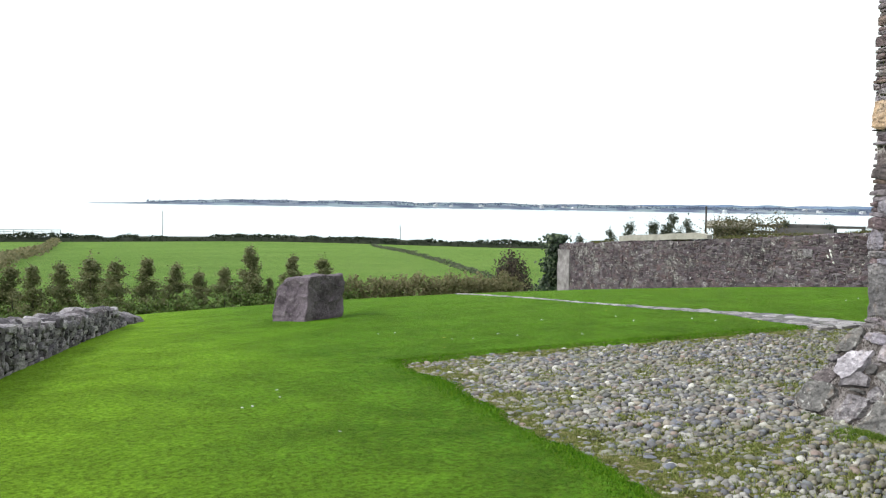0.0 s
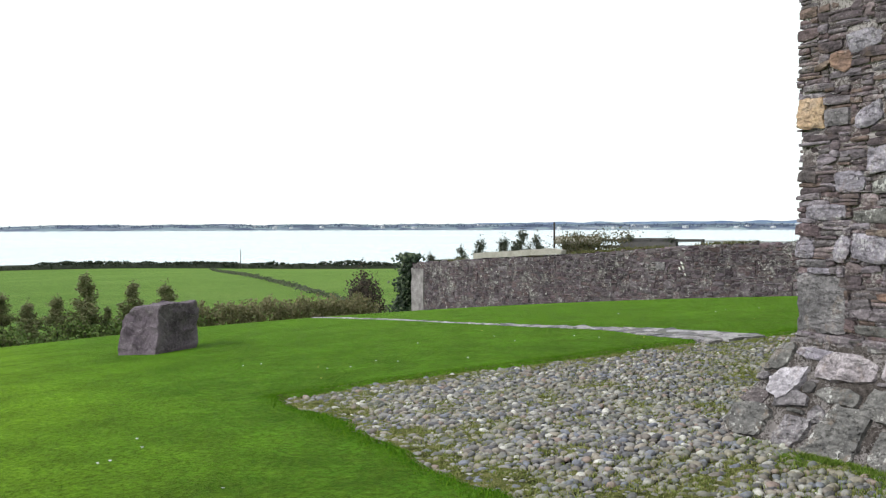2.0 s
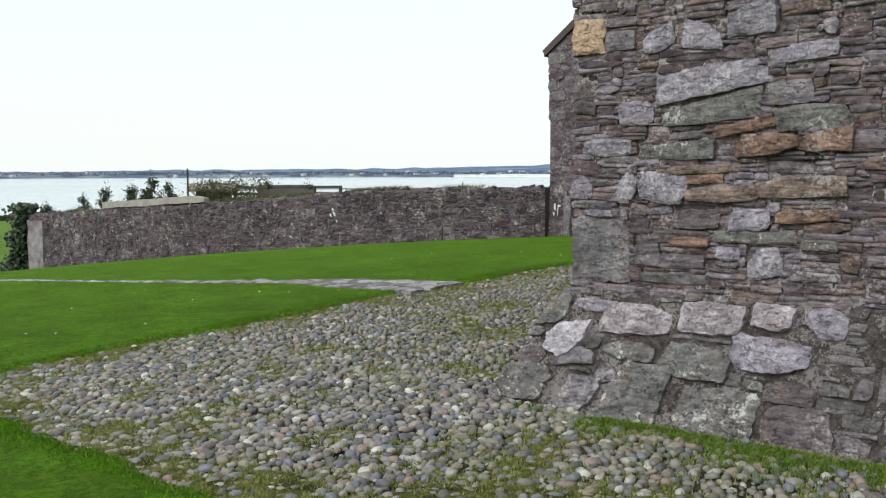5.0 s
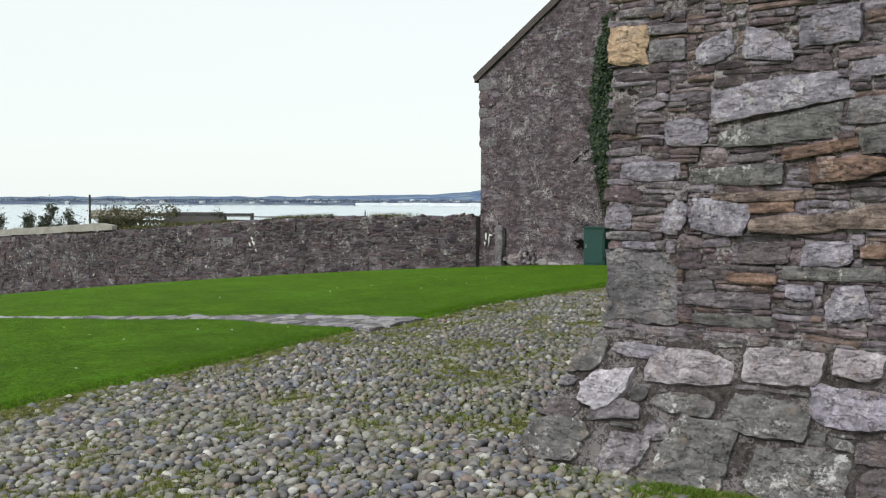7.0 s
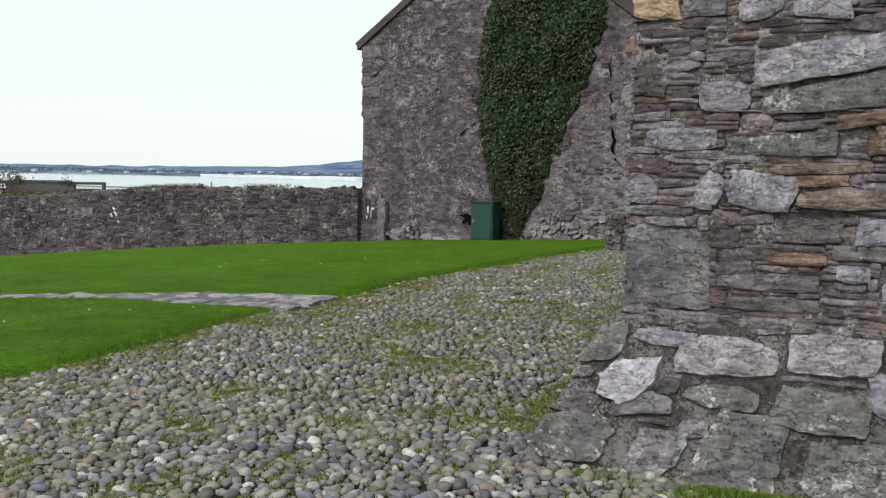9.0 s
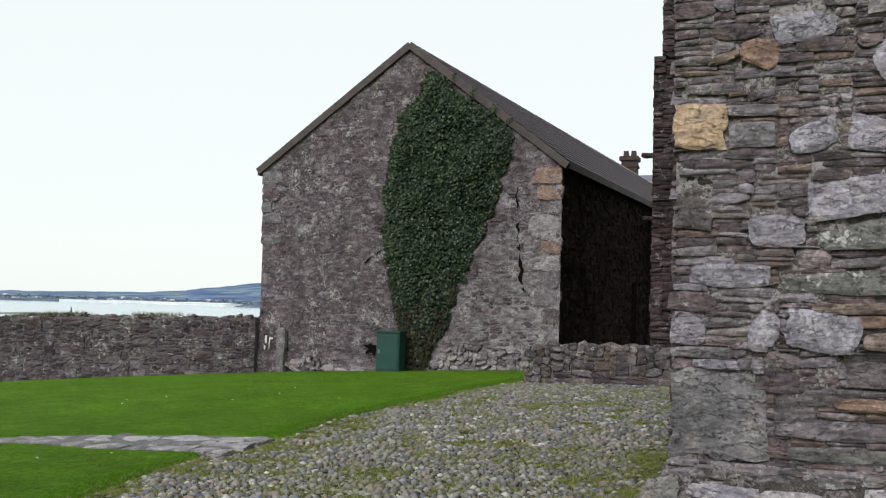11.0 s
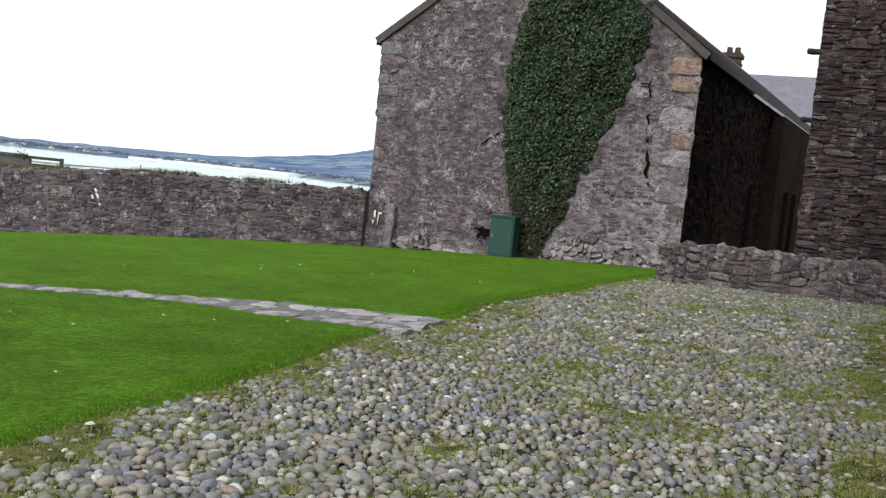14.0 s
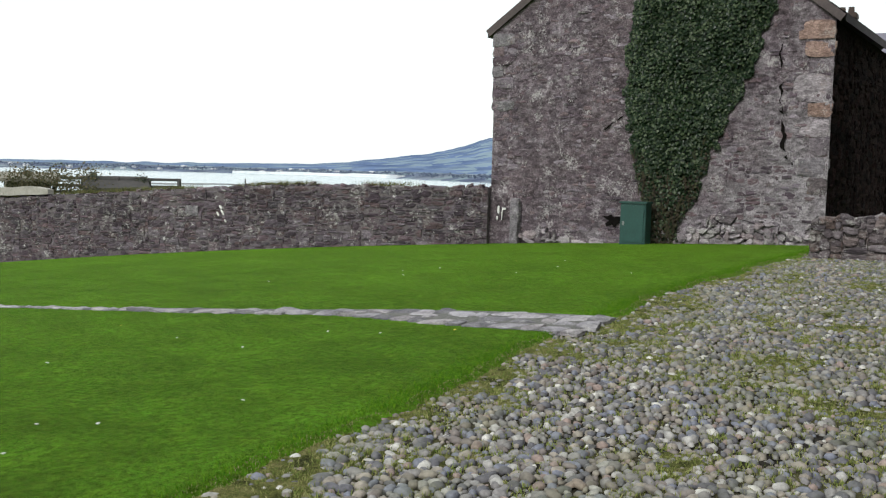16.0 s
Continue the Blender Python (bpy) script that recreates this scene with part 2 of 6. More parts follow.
def stone_mesh(w, h, proud, rng, nx=5, nz=4, rough=0.012, gap=0.006, depth=0.06, skew=0.0, corner=0.16, ragged=0.30):
    """One rough stone: a broken front face with uneven outline and sides that run back into the wall. Coordinates u, v, out."""
    ox, oy = rng.uniform(0, 500), rng.uniform(0, 500)
    hw, hh = max(0.006, w / 2 - gap), max(0.005, h / 2 - gap)
    tilt_u, tilt_v = rng.uniform(-1, 1) * proud * 0.6, rng.uniform(-1, 1) * proud * 0.6
    cut = [rng.uniform(0.3, 1.0) * corner for _ in range(4)]
    v, f = [], []
    for b in range(nz + 1):
        for a in range(nx + 1):
            s, t = 2 * a / nx - 1, 2 * b / nz - 1
            c = cut[(s > 0) + 2 * (t > 0)]
            k = 1 - c * (abs(s * t) ** 5)
            jx = (noise.noise((ox + s * 1.3, oy + t * 1.3, 0.3)) + 0.6 * noise.noise((ox + s * 4.1, oy + t * 4.1, 2.3))) * min(hw, hh) * ragged
            jz = (noise.noise((ox + s * 1.3, oy + t * 1.3, 7.3)) + 0.6 * noise.noise((ox + s * 4.1, oy + t * 4.1, 5.3))) * min(hw, hh) * ragged
            u = s * hw * k + jx + skew * t * hh
            z = t * hh * k + jz
            edge = max(abs(s), abs(t))
            d = proud * (1 - 0.5 * edge ** 9) + tilt_u * s + tilt_v * t
            d += rough * noise.noise((ox + u * 9, oy + z * 22, 1.7)) + rough * 0.9 * (0.5 - abs(noise.noise((ox + u * 14, oy + z * 40, 4.1))) * 2)
            v.append((u, z, d))
    n = nx + 1
    for b in range(nz):
        for a in range(nx):
            f.append((b * n + a, b * n + a + 1, (b + 1) * n + a + 1, (b + 1) * n + a))
    ring = [a for a in range(nx)] + [nx + b * n for b in range(nz)] + [nz * n + a for a in range(nx, 0, -1)] + [b * n for b in range(nz, 0, -1)]
    base = len(v)
    for r in ring:
        u, z, d = v[r]
        v.append((u * 1.01, z * 1.01, -depth))
    m = len(ring)
    for k in range(m):
        f.append((ring[k], base + k, base + (k + 1) % m, ring[(k + 1) % m]))
    return v, f


def hewn_stone(w, h, proud, rng, nx=6, nz=4, taper=0.12, chip=0.25, depth=0.07, tilt=0.0, rough=0.006, facets=3):
    """One split stone: an uneven four-sided outline with chipped corners and a face of a few broken planes. Coordinates u, v, out."""
    ox, oy = rng.uniform(0, 500), rng.uniform(0, 500)
    hw, hh = w / 2, h / 2
    m = min(hw, hh)
    off = [(rng.uniform(-1, 1) * taper * m * 1.4, rng.uniform(-1, 1) * taper * m * 1.4) for _ in range(4)]
    cut = [rng.choice((0.0, 0.3, 1.0)) * chip * rng.uniform(0.4, 1.0) for _ in range(4)]
    planes = [(rng.uniform(-1, 1) * 0.16, rng.uniform(-1, 1) * 0.16, rng.uniform(0.0, 0.012)) for _ in range(facets)]
    ct, st = math.cos(radians(tilt)), math.sin(radians(tilt))
    v, f = [], []
    for b in range(nz + 1):
        for a in range(nx + 1):
            s, t = 2 * a / nx - 1, 2 * b / nz - 1
            k = (s > 0) + 2 * (t > 0)
            q = cut[k] * max(0.0, abs(s) + abs(t) - 1.35) / 0.65
            wa, wb = (1 + s) / 2, (1 + t) / 2
            du = (off[0][0] * (1 - wa) + off[1][0] * wa) * (1 - wb) + (off[2][0] * (1 - wa) + off[3][0] * wa) * wb
            dv = (off[0][1] * (1 - wa) + off[1][1] * wa) * (1 - wb) + (off[2][1] * (1 - wa) + off[3][1] * wa) * wb
            u = s * (hw - q * m) + du + 0.13 * m * noise.noise((ox + s * 2.6, oy + t * 2.6, 0.3)) + 0.07 * m * noise.noise((ox + s * 7, oy + t * 7, 2.3))
            z = t * (hh - q * m) + dv + 0.13 * m * noise.noise((ox + s * 2.6, oy + t * 2.6, 7.3)) + 0.07 * m * noise.noise((ox + s * 7, oy + t * 7, 5.3))
            d = proud + min(pu * u + pv * z + pd for pu, pv, pd in planes)
            d += rough * noise.noise((ox + u * 11, oy + z * 26, 1.7)) + rough * 0.7 * noise.noise((ox + u * 40, oy + z * 60, 4.1))
            if a in (0, nx) or b in (0, nz):
                d -= 0.006
            v.append((u * ct - z * st, u * st + z * ct, d))
    n = nx + 1
    for b in range(nz):
        for a in range(nx):
            f.append((b * n + a, b * n + a + 1, (b + 1) * n + a + 1, (b + 1) * n + a))
    ring = list(range(nx)) + [nx + b * n for b in range(nz)] + [nz * n + a for a in range(nx, 0, -1)] + [b * n for b in range(nz, 0, -1)]
    base = len(v)
    v += [(v[r][0], v[r][1], -depth) for r in ring]
    m = len(ring)
    f += [(ring[k], base + k, base + (k + 1) % m, ring[(k + 1) % m]) for k in range(m)]
    return v, f


class Joined:
    """Collects many small pieces into one mesh."""

    def __init__(self):
        self.v, self.f = [], []

    def add(self, v, f):
        n = len(self.v)
        self.v.extend(v)
        self.f.extend(tuple(i + n for i in q) for q in f)

    def build(self, name, material, parent=None, label="", category="", smooth=False):
        ob = mesh_object(name, self.v, self.f, material, parent, smooth)
        return tagged(ob, label, category, "", "stuff")


def flip(f):
    return [tuple(reversed(q)) for q in f]


def lay_face(owner, rects, to_world, mat, rng, keep, proud=(0.005, 0.03), rest_name="rubble_facing", nx=4, nz=3, rough=0.012, gap=0.006, corner=0.16, piece="stone", depth=0.06, mirror=False):
    """Lays stones: those for which keep(u, v) holds are objects of their own, the rest one mesh."""
    rest, made = Joined(), 0
    for x0, x1, z0, z1 in rects:
        w, h = x1 - x0, z1 - z0
        if w < 0.012 or h < 0.009:
            continue
        v, f = hewn_stone(w - gap, h - gap, rng.uniform(*proud), rng, nx, nz, 0.28, 0.5 + corner, depth, rng.gauss(0, 2.5) * min(1.0, 0.12 / w), rough * 0.6, 2)
        cu, cv = (x0 + x1) / 2, (z0 + z1) / 2
        v = [to_world(cu + a, cv + b, d) for a, b, d in v]
        if mirror:
            f = flip(f)
        if made < 290 and keep(cu, cv):
            c = Vector(to_world(cu, cv, 0))
            ob = mesh_object(piece, [Vector(p) - c for p in v], f, mat, owner)
            ob.location = c
            made += 1
        else:
            rest.add(v, f)
    if rest.v:
        rest.build(rest_name, mat, owner)


def empty(name, label, category, group="", at=(0, 0, 0), kind=""):
    ob = new(name)
    ob.location = at
    ob.empty_display_size = 0.2
    return tagged(ob, label, category, group, kind)


# ---- the near tower ----
def slate_face(name, a, b, lichen=0.3, bed=0.35, spots=(0.56, 0.55, 0.54), per_stone=None):
    """Split slate: cloudy colour with faint bedding, hairline breaks, grime and crusts of pale lichen."""
    m = Mat(name, 0.82, 0.3)
    cloud, fine = m.noise(7.0, 6, 0.65), m.noise(60.0, 6, 0.75)
    tint = lambda c, k=1.0: (c[0] * 1.04 * k, c[1] * 0.985 * k, c[2] * 1.05 * k)
    if per_stone:
        per_stone = [tint(c) for c in per_stone]
        col = m.ramp(m.random(), [(k / len(per_stone), c) for k, c in enumerate(per_stone)], True)
        col = m.mix(0.8, col, m.ramp(cloud, [(0.32, 0.66), (0.68, 1.34)]), "MULTIPLY")
    else:
        col = m.ramp(cloud, [(0.34, tint(a, 0.85)), (0.66, tint(b, 1.12))])
    beds = m.noise(9.0, 5, 0.65, (1.0, 1.0, 6.0))
    col = m.mix(bed, col, m.ramp(beds, [(0.34, 0.45), (0.66, 1.45)]), "MULTIPLY")
    col = m.mix(0.6, col, m.ramp(fine, [(0.36, 0.5), (0.64, 1.45)]), "MULTIPLY")
    shade = m.noise(17.0, 4, 0.6, (1.0, 1.0, 2.2))
    col = m.mix(0.7, col, m.ramp(shade, [(0.36, 0.58), (0.64, 1.38)]), "MULTIPLY")
    rust = m.ramp(m.math("MULTIPLY", m.noise(3.2, 4, 0.6), m.noise(13.0, 4, 0.7)), [(0.30, 0.0), (0.40, 0.35)])
    col = m.mix(rust, col, (0.24, 0.165, 0.115))
    crack = m.ramp(m.noise(6.5, 7, 0.6, (1.0, 1.0, 2.4)), [(0.490, 1.0), (0.5, 0.35), (0.510, 1.0)])
    col = m.mix(m.ramp(m.noise(2.3, 2), [(0.42, 0.0), (0.55, 0.8)]), col, crack, "MULTIPLY")
    crust = m.math("MULTIPLY", m.noise(30.0, 6, 0.7), m.noise(3.6, 3, 0.6))
    col = m.mix(m.math("MULTIPLY", m.ramp(crust, [(0.30, 0.0), (0.36, 1.0)]), lichen), col, spots)
    dots = m.math("MULTIPLY", m.ramp(m.voronoi(26.0), [(0.10, 1.0), (0.17, 0.0)]), m.ramp(m.noise(5.0, 3), [(0.54, 0.0), (0.62, 1.0)]))
    col = m.mix(m.math("MULTIPLY", dots, lichen), col, (0.60, 0.59, 0.57))
    h = m.math("ADD", m.math("ADD", m.math("MULTIPLY", fine, 0.3), m.math("MULTIPLY", shade, 0.6)), m.math("ADD", m.math("MULTIPLY", beds, bed), m.math("MULTIPLY", crack, 0.4)))
    return m.done(col, h, 1.0, 0.022)


mat_slate = slate_face("tower_slate", None, None, 0.45, 0.5, (0.48, 0.45, 0.455), [
    (0.140, 0.116, 0.124), (0.190, 0.170, 0.186), (0.138, 0.106, 0.108), (0.230, 0.212, 0.230), (0.096, 0.079, 0.084),
    (0.180, 0.136, 0.116), (0.142, 0.131, 0.134), (0.210, 0.175, 0.174), (0.162, 0.144, 0.156)])
mat_tones = {
    "o": slate_face("orange_sandstone", (0.33, 0.235, 0.150), (0.45, 0.335, 0.215), 0.12, 0.05),
    "g": slate_face("grey_slate", (0.142, 0.137, 0.142), (0.220, 0.212, 0.216), 0.35),
    "p": slate_face("pale_blue_slate", (0.185, 0.178, 0.202), (0.315, 0.302, 0.335), 0.45, 0.22),
    # brown stone with the shade of its recess put into the dark colour
    "d": slate_face("recess_brown_stone", (0.050, 0.038, 0.040), (0.074, 0.057, 0.058), 0.0),
    "b": slate_face("brown_slate", (0.098, 0.086, 0.086), (0.150, 0.132, 0.130), 0.4),
    "s": slate_face("thin_slate", (0.138, 0.122, 0.130), (0.205, 0.186, 0.194), 0.4),
    "n": slate_face("green_slate", (0.106, 0.108, 0.102), (0.180, 0.181, 0.166), 0.75, 0.2),
    "t": slate_face("tan_schist", (0.135, 0.108, 0.094), (0.265, 0.212, 0.172), 0.35, 0.45),
    "r": slate_face("rusty_schist", (0.140, 0.096, 0.078), (0.275, 0.185, 0.135), 0.3, 0.45),
    "m": slate_face("lichened_purple_stone", (0.10, 0.074, 0.082), (0.15, 0.118, 0.122), 1.0, 0.1, (0.62, 0.60, 0.58)),
    "q": slate_face("quoin_greywacke", (0.125, 0.124, 0.125), (0.180, 0.177, 0.176), 0.2, 0.03),
    "v": slate_face("pinkish_grey_slab", (0.235, 0.218, 0.222), (0.375, 0.350, 0.355), 0.35, 0.35),
    "e": slate_face("pinkish_sandstone", (0.21, 0.142, 0.112), (0.33, 0.24, 0.19), 0.3, 0.1),
    "w": slate_face("white_grey_slab", (0.35, 0.342, 0.365), (0.50, 0.49, 0.51), 0.3, 0.12),
}
mat_plinth = slate_face("plinth_slate", None, None, 0.5, 0.25, (0.52, 0.51, 0.48), [(0.145, 0.136, 0.136), (0.10, 0.098, 0.094), (0.125, 0.126, 0.118), (0.165, 0.155, 0.156)])


def crumbly_mortar(name, dark, mid, pale, cover):
    """Old lime mortar: pitted and gritty, with pale crusts."""
    m = Mat(name, 0.95, 0.12)
    n, grit = m.noise(22.0, 8, 0.78), m.noise(130.0, 4, 0.8)
    col = m.ramp(n, [(0.34, dark), (0.5, mid), (0.66, pale)])
    col = m.mix(0.7, col, m.ramp(grit, [(0.34, 0.4), (0.66, 1.5)]), "MULTIPLY")
    crust = m.math("MULTIPLY", m.noise(55.0, 5, 0.75), m.noise(4.0, 3, 0.6))
    col = m.mix(m.math("MULTIPLY", m.ramp(crust, [(0.255, 0.0), (0.30, 1.0)]), cover), col, (0.62, 0.57, 0.575))
    return m.done(col, m.math("ADD", n, m.math("MULTIPLY", grit, 0.6)), 1.0, 0.03)


mat_tower_mortar = crumbly_mortar("pink_grey_lime_mortar", (0.065, 0.051, 0.052), (0.190, 0.157, 0.160), (0.33, 0.285, 0.288), 0.8)
mat_plinth_mortar = crumbly_mortar("dark_plinth_mortar", (0.045, 0.038, 0.036), (0.115, 0.098, 0.092), (0.21, 0.185, 0.18), 0.45)


def near_tower():
    rng = random.Random(11)
    tower = empty("stone_tower", "tall ruined tower of grey slate rubble on a sloping plinth", "tower")
    foot, top = 0.10, 0.86
    # solid core behind the stone faces
    def ring(out, z):
        return [(0.04, -out, z), (6.0, -out, z), (6.0, 6.0, z), (0.04, 6.0, z)]
    v = ring(0.40, -0.5) + ring(0.362, foot) + ring(-0.03, top - 0.02) + ring(-0.040, top) + ring(-0.040, 8.5)
    f = [(k * 4 + i, k * 4 + (i + 1) % 4, k * 4 + 4 + (i + 1) % 4, k * 4 + 4 + i) for k in range(4) for i in range(4)] + [(16, 17, 18, 19)]
    mesh_object("core", v, f, mat_mortar, tower)
    # the plinth's corner dies into the side wall within half a metre
    v = [(-0.40, -0.40, -0.5), (-0.362, -0.362, foot), (0.04, 0.03, top - 0.03), (0.045, 0.60, -0.5), (0.045, 0.60, foot), (0.045, -0.40, -0.5), (0.045, -0.362, foot)]
    mesh_object("core", v, [(0, 1, 4, 3), (1, 2, 4), (5, 6, 1, 0), (6, 2, 1)], mat_plinth_mortar, tower)

    # the mortar bed: a lumpy skin that fills the joints and laps over the edges of the stones
    def skin(name, width, height, step, put, mat, base, amount, inset=0.0):
        nu, nv = int(width / step), int(height / step)
        vv = []
        for j in range(nv + 1):
            for i in range(nu + 1):
                u, w = inset + i * step, j * step
                d = base + amount * (noise.noise((u * 9, w * 16, 1.0)) + 0.7 * noise.noise((u * 27, w * 40, 5.0)) + 0.35 * noise.noise((u * 70, w * 90, 9.0)))
                if i < 2 and inset == 0.0:
                    d -= 0.02
                vv.append(put(u, w, d))
        n = nu + 1
        ff = [(j * n + i, j * n + i + 1, (j + 1) * n + i + 1, (j + 1) * n + i) for j in range(nv) for i in range(nu)]
        mesh_object(name, vv, ff, mat, tower, True)

    def front(u, w, d):
        return (u, -d, w)

    skin("mortar_bed", 2.1, 2.2, 0.0125, lambda u, w, d: front(u + 0.012, w + 0.80, d), mat_tower_mortar, -0.003, 0.014)
    skin("mortar_bed", 3.9, 7.6, 0.08, lambda u, w, d: front(u, w + 0.80, d), mat_tower_mortar, 0.002, 0.008, 2.1)
    skin("mortar_bed", 2.1, 5.5, 0.06, lambda u, w, d: front(u + 0.012, w + 2.98, d), mat_tower_mortar, 0.002, 0.010)

    laid = []

    def lay(kind, x0, x1, z0, z1, tilt=0.0, proud=0.028, taper=0.14, chip=0.35):
        w, h = x1 - x0, z1 - z0
        nx = max(7, min(22, int(w / 0.026)))
        vv, ff = hewn_stone(w, h, proud, rng, nx, max(5, min(12, int(h / 0.02))), taper, chip, 0.07, tilt)
        ob = mesh_object("stone", [(a, -d, b) for a, b, d in vv], ff, mat_tones[kind], tower)
        ob.location = ((x0 + x1) / 2, 0, (z0 + z1) / 2)
        laid.append((x0 + 0.008, x1 - 0.008, z0 - 0.8 + 0.006, z1 - 0.8 - 0.006))
        return ob

    lay("q", 0.0, 0.42, 0.88, 1.26, 0, 0.034, 0.03, 0.06)
    lay("o", 0.0, 0.23, 2.23, 2.44, -2, 0.036, 0.06, 0.12)
    lay("g", 0.24, 0.44, 2.24, 2.35, 0, 0.028, 0.06, 0.1)
    lay("s", 0.23, 0.44, 2.37, 2.43)
    lay("p", 0.48, 0.70, 2.21, 2.34, 12, 0.034, 0.2, 0.6)
    lay("p", 0.74, 0.97, 2.20, 2.35, -6, 0.03, 0.2, 0.7)
    lay("p", 0.99, 1.30, 2.24, 2.40, 4, 0.03, 0.2, 0.6)
    lay("p", 1.22, 1.61, 2.10, 2.19, 4)
    lay("p", 0.58, 1.24, 1.96, 2.10, 6, 0.04, 0.3, 0.4)
    lay("g", 1.23, 1.48, 1.88, 2.00, 3)
    lay("n", 1.29, 1.66, 1.75, 1.87, 4)
    lay("d", 0.02, 0.17, 1.98, 2.13, 0, -0.012)
    lay("b", 0.0, 0.17, 1.88, 1.97)
    lay("p", 0.32, 0.57, 1.80, 1.93, 3)
    lay("n", 0.60, 1.20, 1.80, 1.92, 8, 0.036, 0.35, 0.4)
    lay("r", 0.93, 1.29, 1.745, 1.80, 8, 0.04)
    lay("r", 1.08, 1.42, 1.635, 1.715, 6, 0.06, 0.35, 0.6)
    lay("r", 1.39, 1.68, 1.645, 1.735, 3, 0.045, 0.35, 0.6)
    lay("p", 0.07, 0.42, 1.63, 1.72)
    lay("n", 0.45, 0.95, 1.60, 1.70, 1)
    lay("s", 0.0, 0.20, 1.76, 1.80, 3)
    lay("t", 0.59, 1.09, 1.52, 1.57, 2, 0.04)
    lay("r", 0.70, 0.99, 1.47, 1.52, 4)
    lay("p", 0.34, 0.465, 1.35, 1.53, -6, 0.036, 0.12, 0.8)
    lay("p", 0.495, 0.77, 1.355, 1.53, -10, 0.046, 0.12, 0.9)
    lay("t", 0.79, 1.19, 1.37, 1.46, 3, 0.05, 0.3, 0.5)
    lay("t", 1.16, 1.66, 1.385, 1.49, 2, 0.04, 0.35, 0.6)
    lay("m", 0.0, 0.21, 1.51, 1.61, -8, 0.03, 0.2, 0.6)
    lay("p", 0.0, 0.15, 1.37, 1.49, 0, 0.03, 0.06, 0.1)
    lay("p", 1.04, 1.27, 1.22, 1.34, 0, 0.034, 0.15, 0.5)
    lay("b", 0.72, 0.98, 1.21, 1.32, 3)
    lay("r", 1.31, 1.63, 1.27, 1.34, 3, 0.045)
    lay("g", 0.0, 0.26, 1.315, 1.365)
    lay("p", 0.10, 0.30, 1.265, 1.31)
    lay("r", 0.68, 0.92, 1.12, 1.18, 2, 0.05, 0.3, 0.5)
    lay("n", 0.94, 1.41, 1.15, 1.215)
    lay("p", 0.96, 1.10, 1.05, 1.12)
    lay("p", 1.14, 1.34, 0.96, 1.12, 5, 0.034, 0.25, 0.9)
    lay("n", 1.43, 1.63, 1.13, 1.19)
    lay("s", 0.44, 0.89, 0.985, 1.06)
    lay("n", 0.49, 0.92, 0.89, 0.955)
    lay("s", 1.36, 1.64, 0.97, 1.02)
    lay("s", 0.55, 0.95, 0.815, 0.87, 2)
    lay("s", 0.17, 0.53, 0.81, 0.87, -2)
    lay("t", 0.16, 0.27, 2.60, 2.68, 10, 0.03, 0.4, 0.9)
    lay("r", 0.28, 0.44, 2.59, 2.73, -12, 0.03, 0.4, 0.9)
    lay("d", 0.51, 0.60, 2.54, 2.585, 0, -0.03)
    lay("p", 0.42, 0.68, 2.70, 2.84, 3, 0.03, 0.25, 0.6)
    lay("p", 0.85, 1.40, 2.52, 2.74, 10, 0.045, 0.3, 0.5)
    lay("s", 0.05, 0.30, 2.48, 2.53)
    lay("g", 0.80, 1.15, 2.82, 2.93, 6)

    def sizes(r, u, w):
        if r.random() < 0.82:
            return r.uniform(0.07, 0.38), r.uniform(0.018, 0.046)
        return r.uniform(0.10, 0.26), r.uniform(0.05, 0.09)

    keep, rest = 0, Joined()
    for a, b, c, d in pack(3.0, 3.1, 0.012, sizes, laid, rng):
        w, h = b - a, d - c
        if w < 0.03 or h < 0.012:
            continue
        near = a < 1.7 and d < 2.4
        vv, ff = hewn_stone(w * 0.97, h * 0.90, rng.uniform(-0.002, 0.024), rng, 6 if near else 4, 3, 0.25, 0.5, 0.05, rng.gauss(0.5, 2.0) * min(1.0, 0.15 / w))
        cu, cw = (a + b) / 2, (c + d) / 2 + 0.8
        if keep < 290 and a < 1.15 and d < 1.75:
            ob = mesh_object("stone", [(p, -o, q) for p, q, o in vv], ff, mat_slate, tower)
            ob.location = (cu, 0, cw)
            keep += 1
        else:
            rest.add([(cu + p, -o, cw + q) for p, q, o in vv], ff)
    rest.build("rubble_facing", mat_slate, tower)
    big = pack(3.0, 7.6, 0.03, lambda r, u, w: (r.uniform(0.12, 0.45), r.choice((0.03, 0.03, 0.06, 0.06, 0.12))), [(0, 3.0, 0, 3.0)], rng)
    big += [(a + 3.0, b + 3.0, c, d) for a, b, c, d in pack(3.0, 7.6, 0.05, lambda r, u, w: (r.uniform(0.15, 0.5), r.choice((0.05, 0.1, 0.1, 0.15))), [], rng)]
    lay_face(tower, [(a, b, c + 0.9, d + 0.9) for a, b, c, d in big], front, mat_slate, rng, lambda u, w: False, (0.0, 0.03), "upper_facing", 3, 2)
    side = pack(6.0, 7.6, 0.03, lambda r, u, w: (r.uniform(0.12, 0.40), r.choice((0.03, 0.06, 0.06, 0.09, 0.15))), [], rng)
    lay_face(tower, [(a, b, c + 0.88, d + 0.88) for a, b, c, d in side], lambda u, w, d: (-d * 0.8, u + 0.02, w), mat_slate, rng, lambda u, w: False, (-0.012, 0.022), "side_facing", 3, 2, mirror=True)

    # the sloping plinth: v runs up the slope
    slope = math.hypot(top - foot, 0.40)

    def plinth(u, w, d):
        t = min(1.05, max(-0.3, w / slope))
        lean = 0.40 * (1 - t)
        x = u - lean * max(0.0, 1 - max(0.0, u) / 0.9)
        return (x, -lean - d * 0.88, foot + (top - foot) * t + d * 0.47)

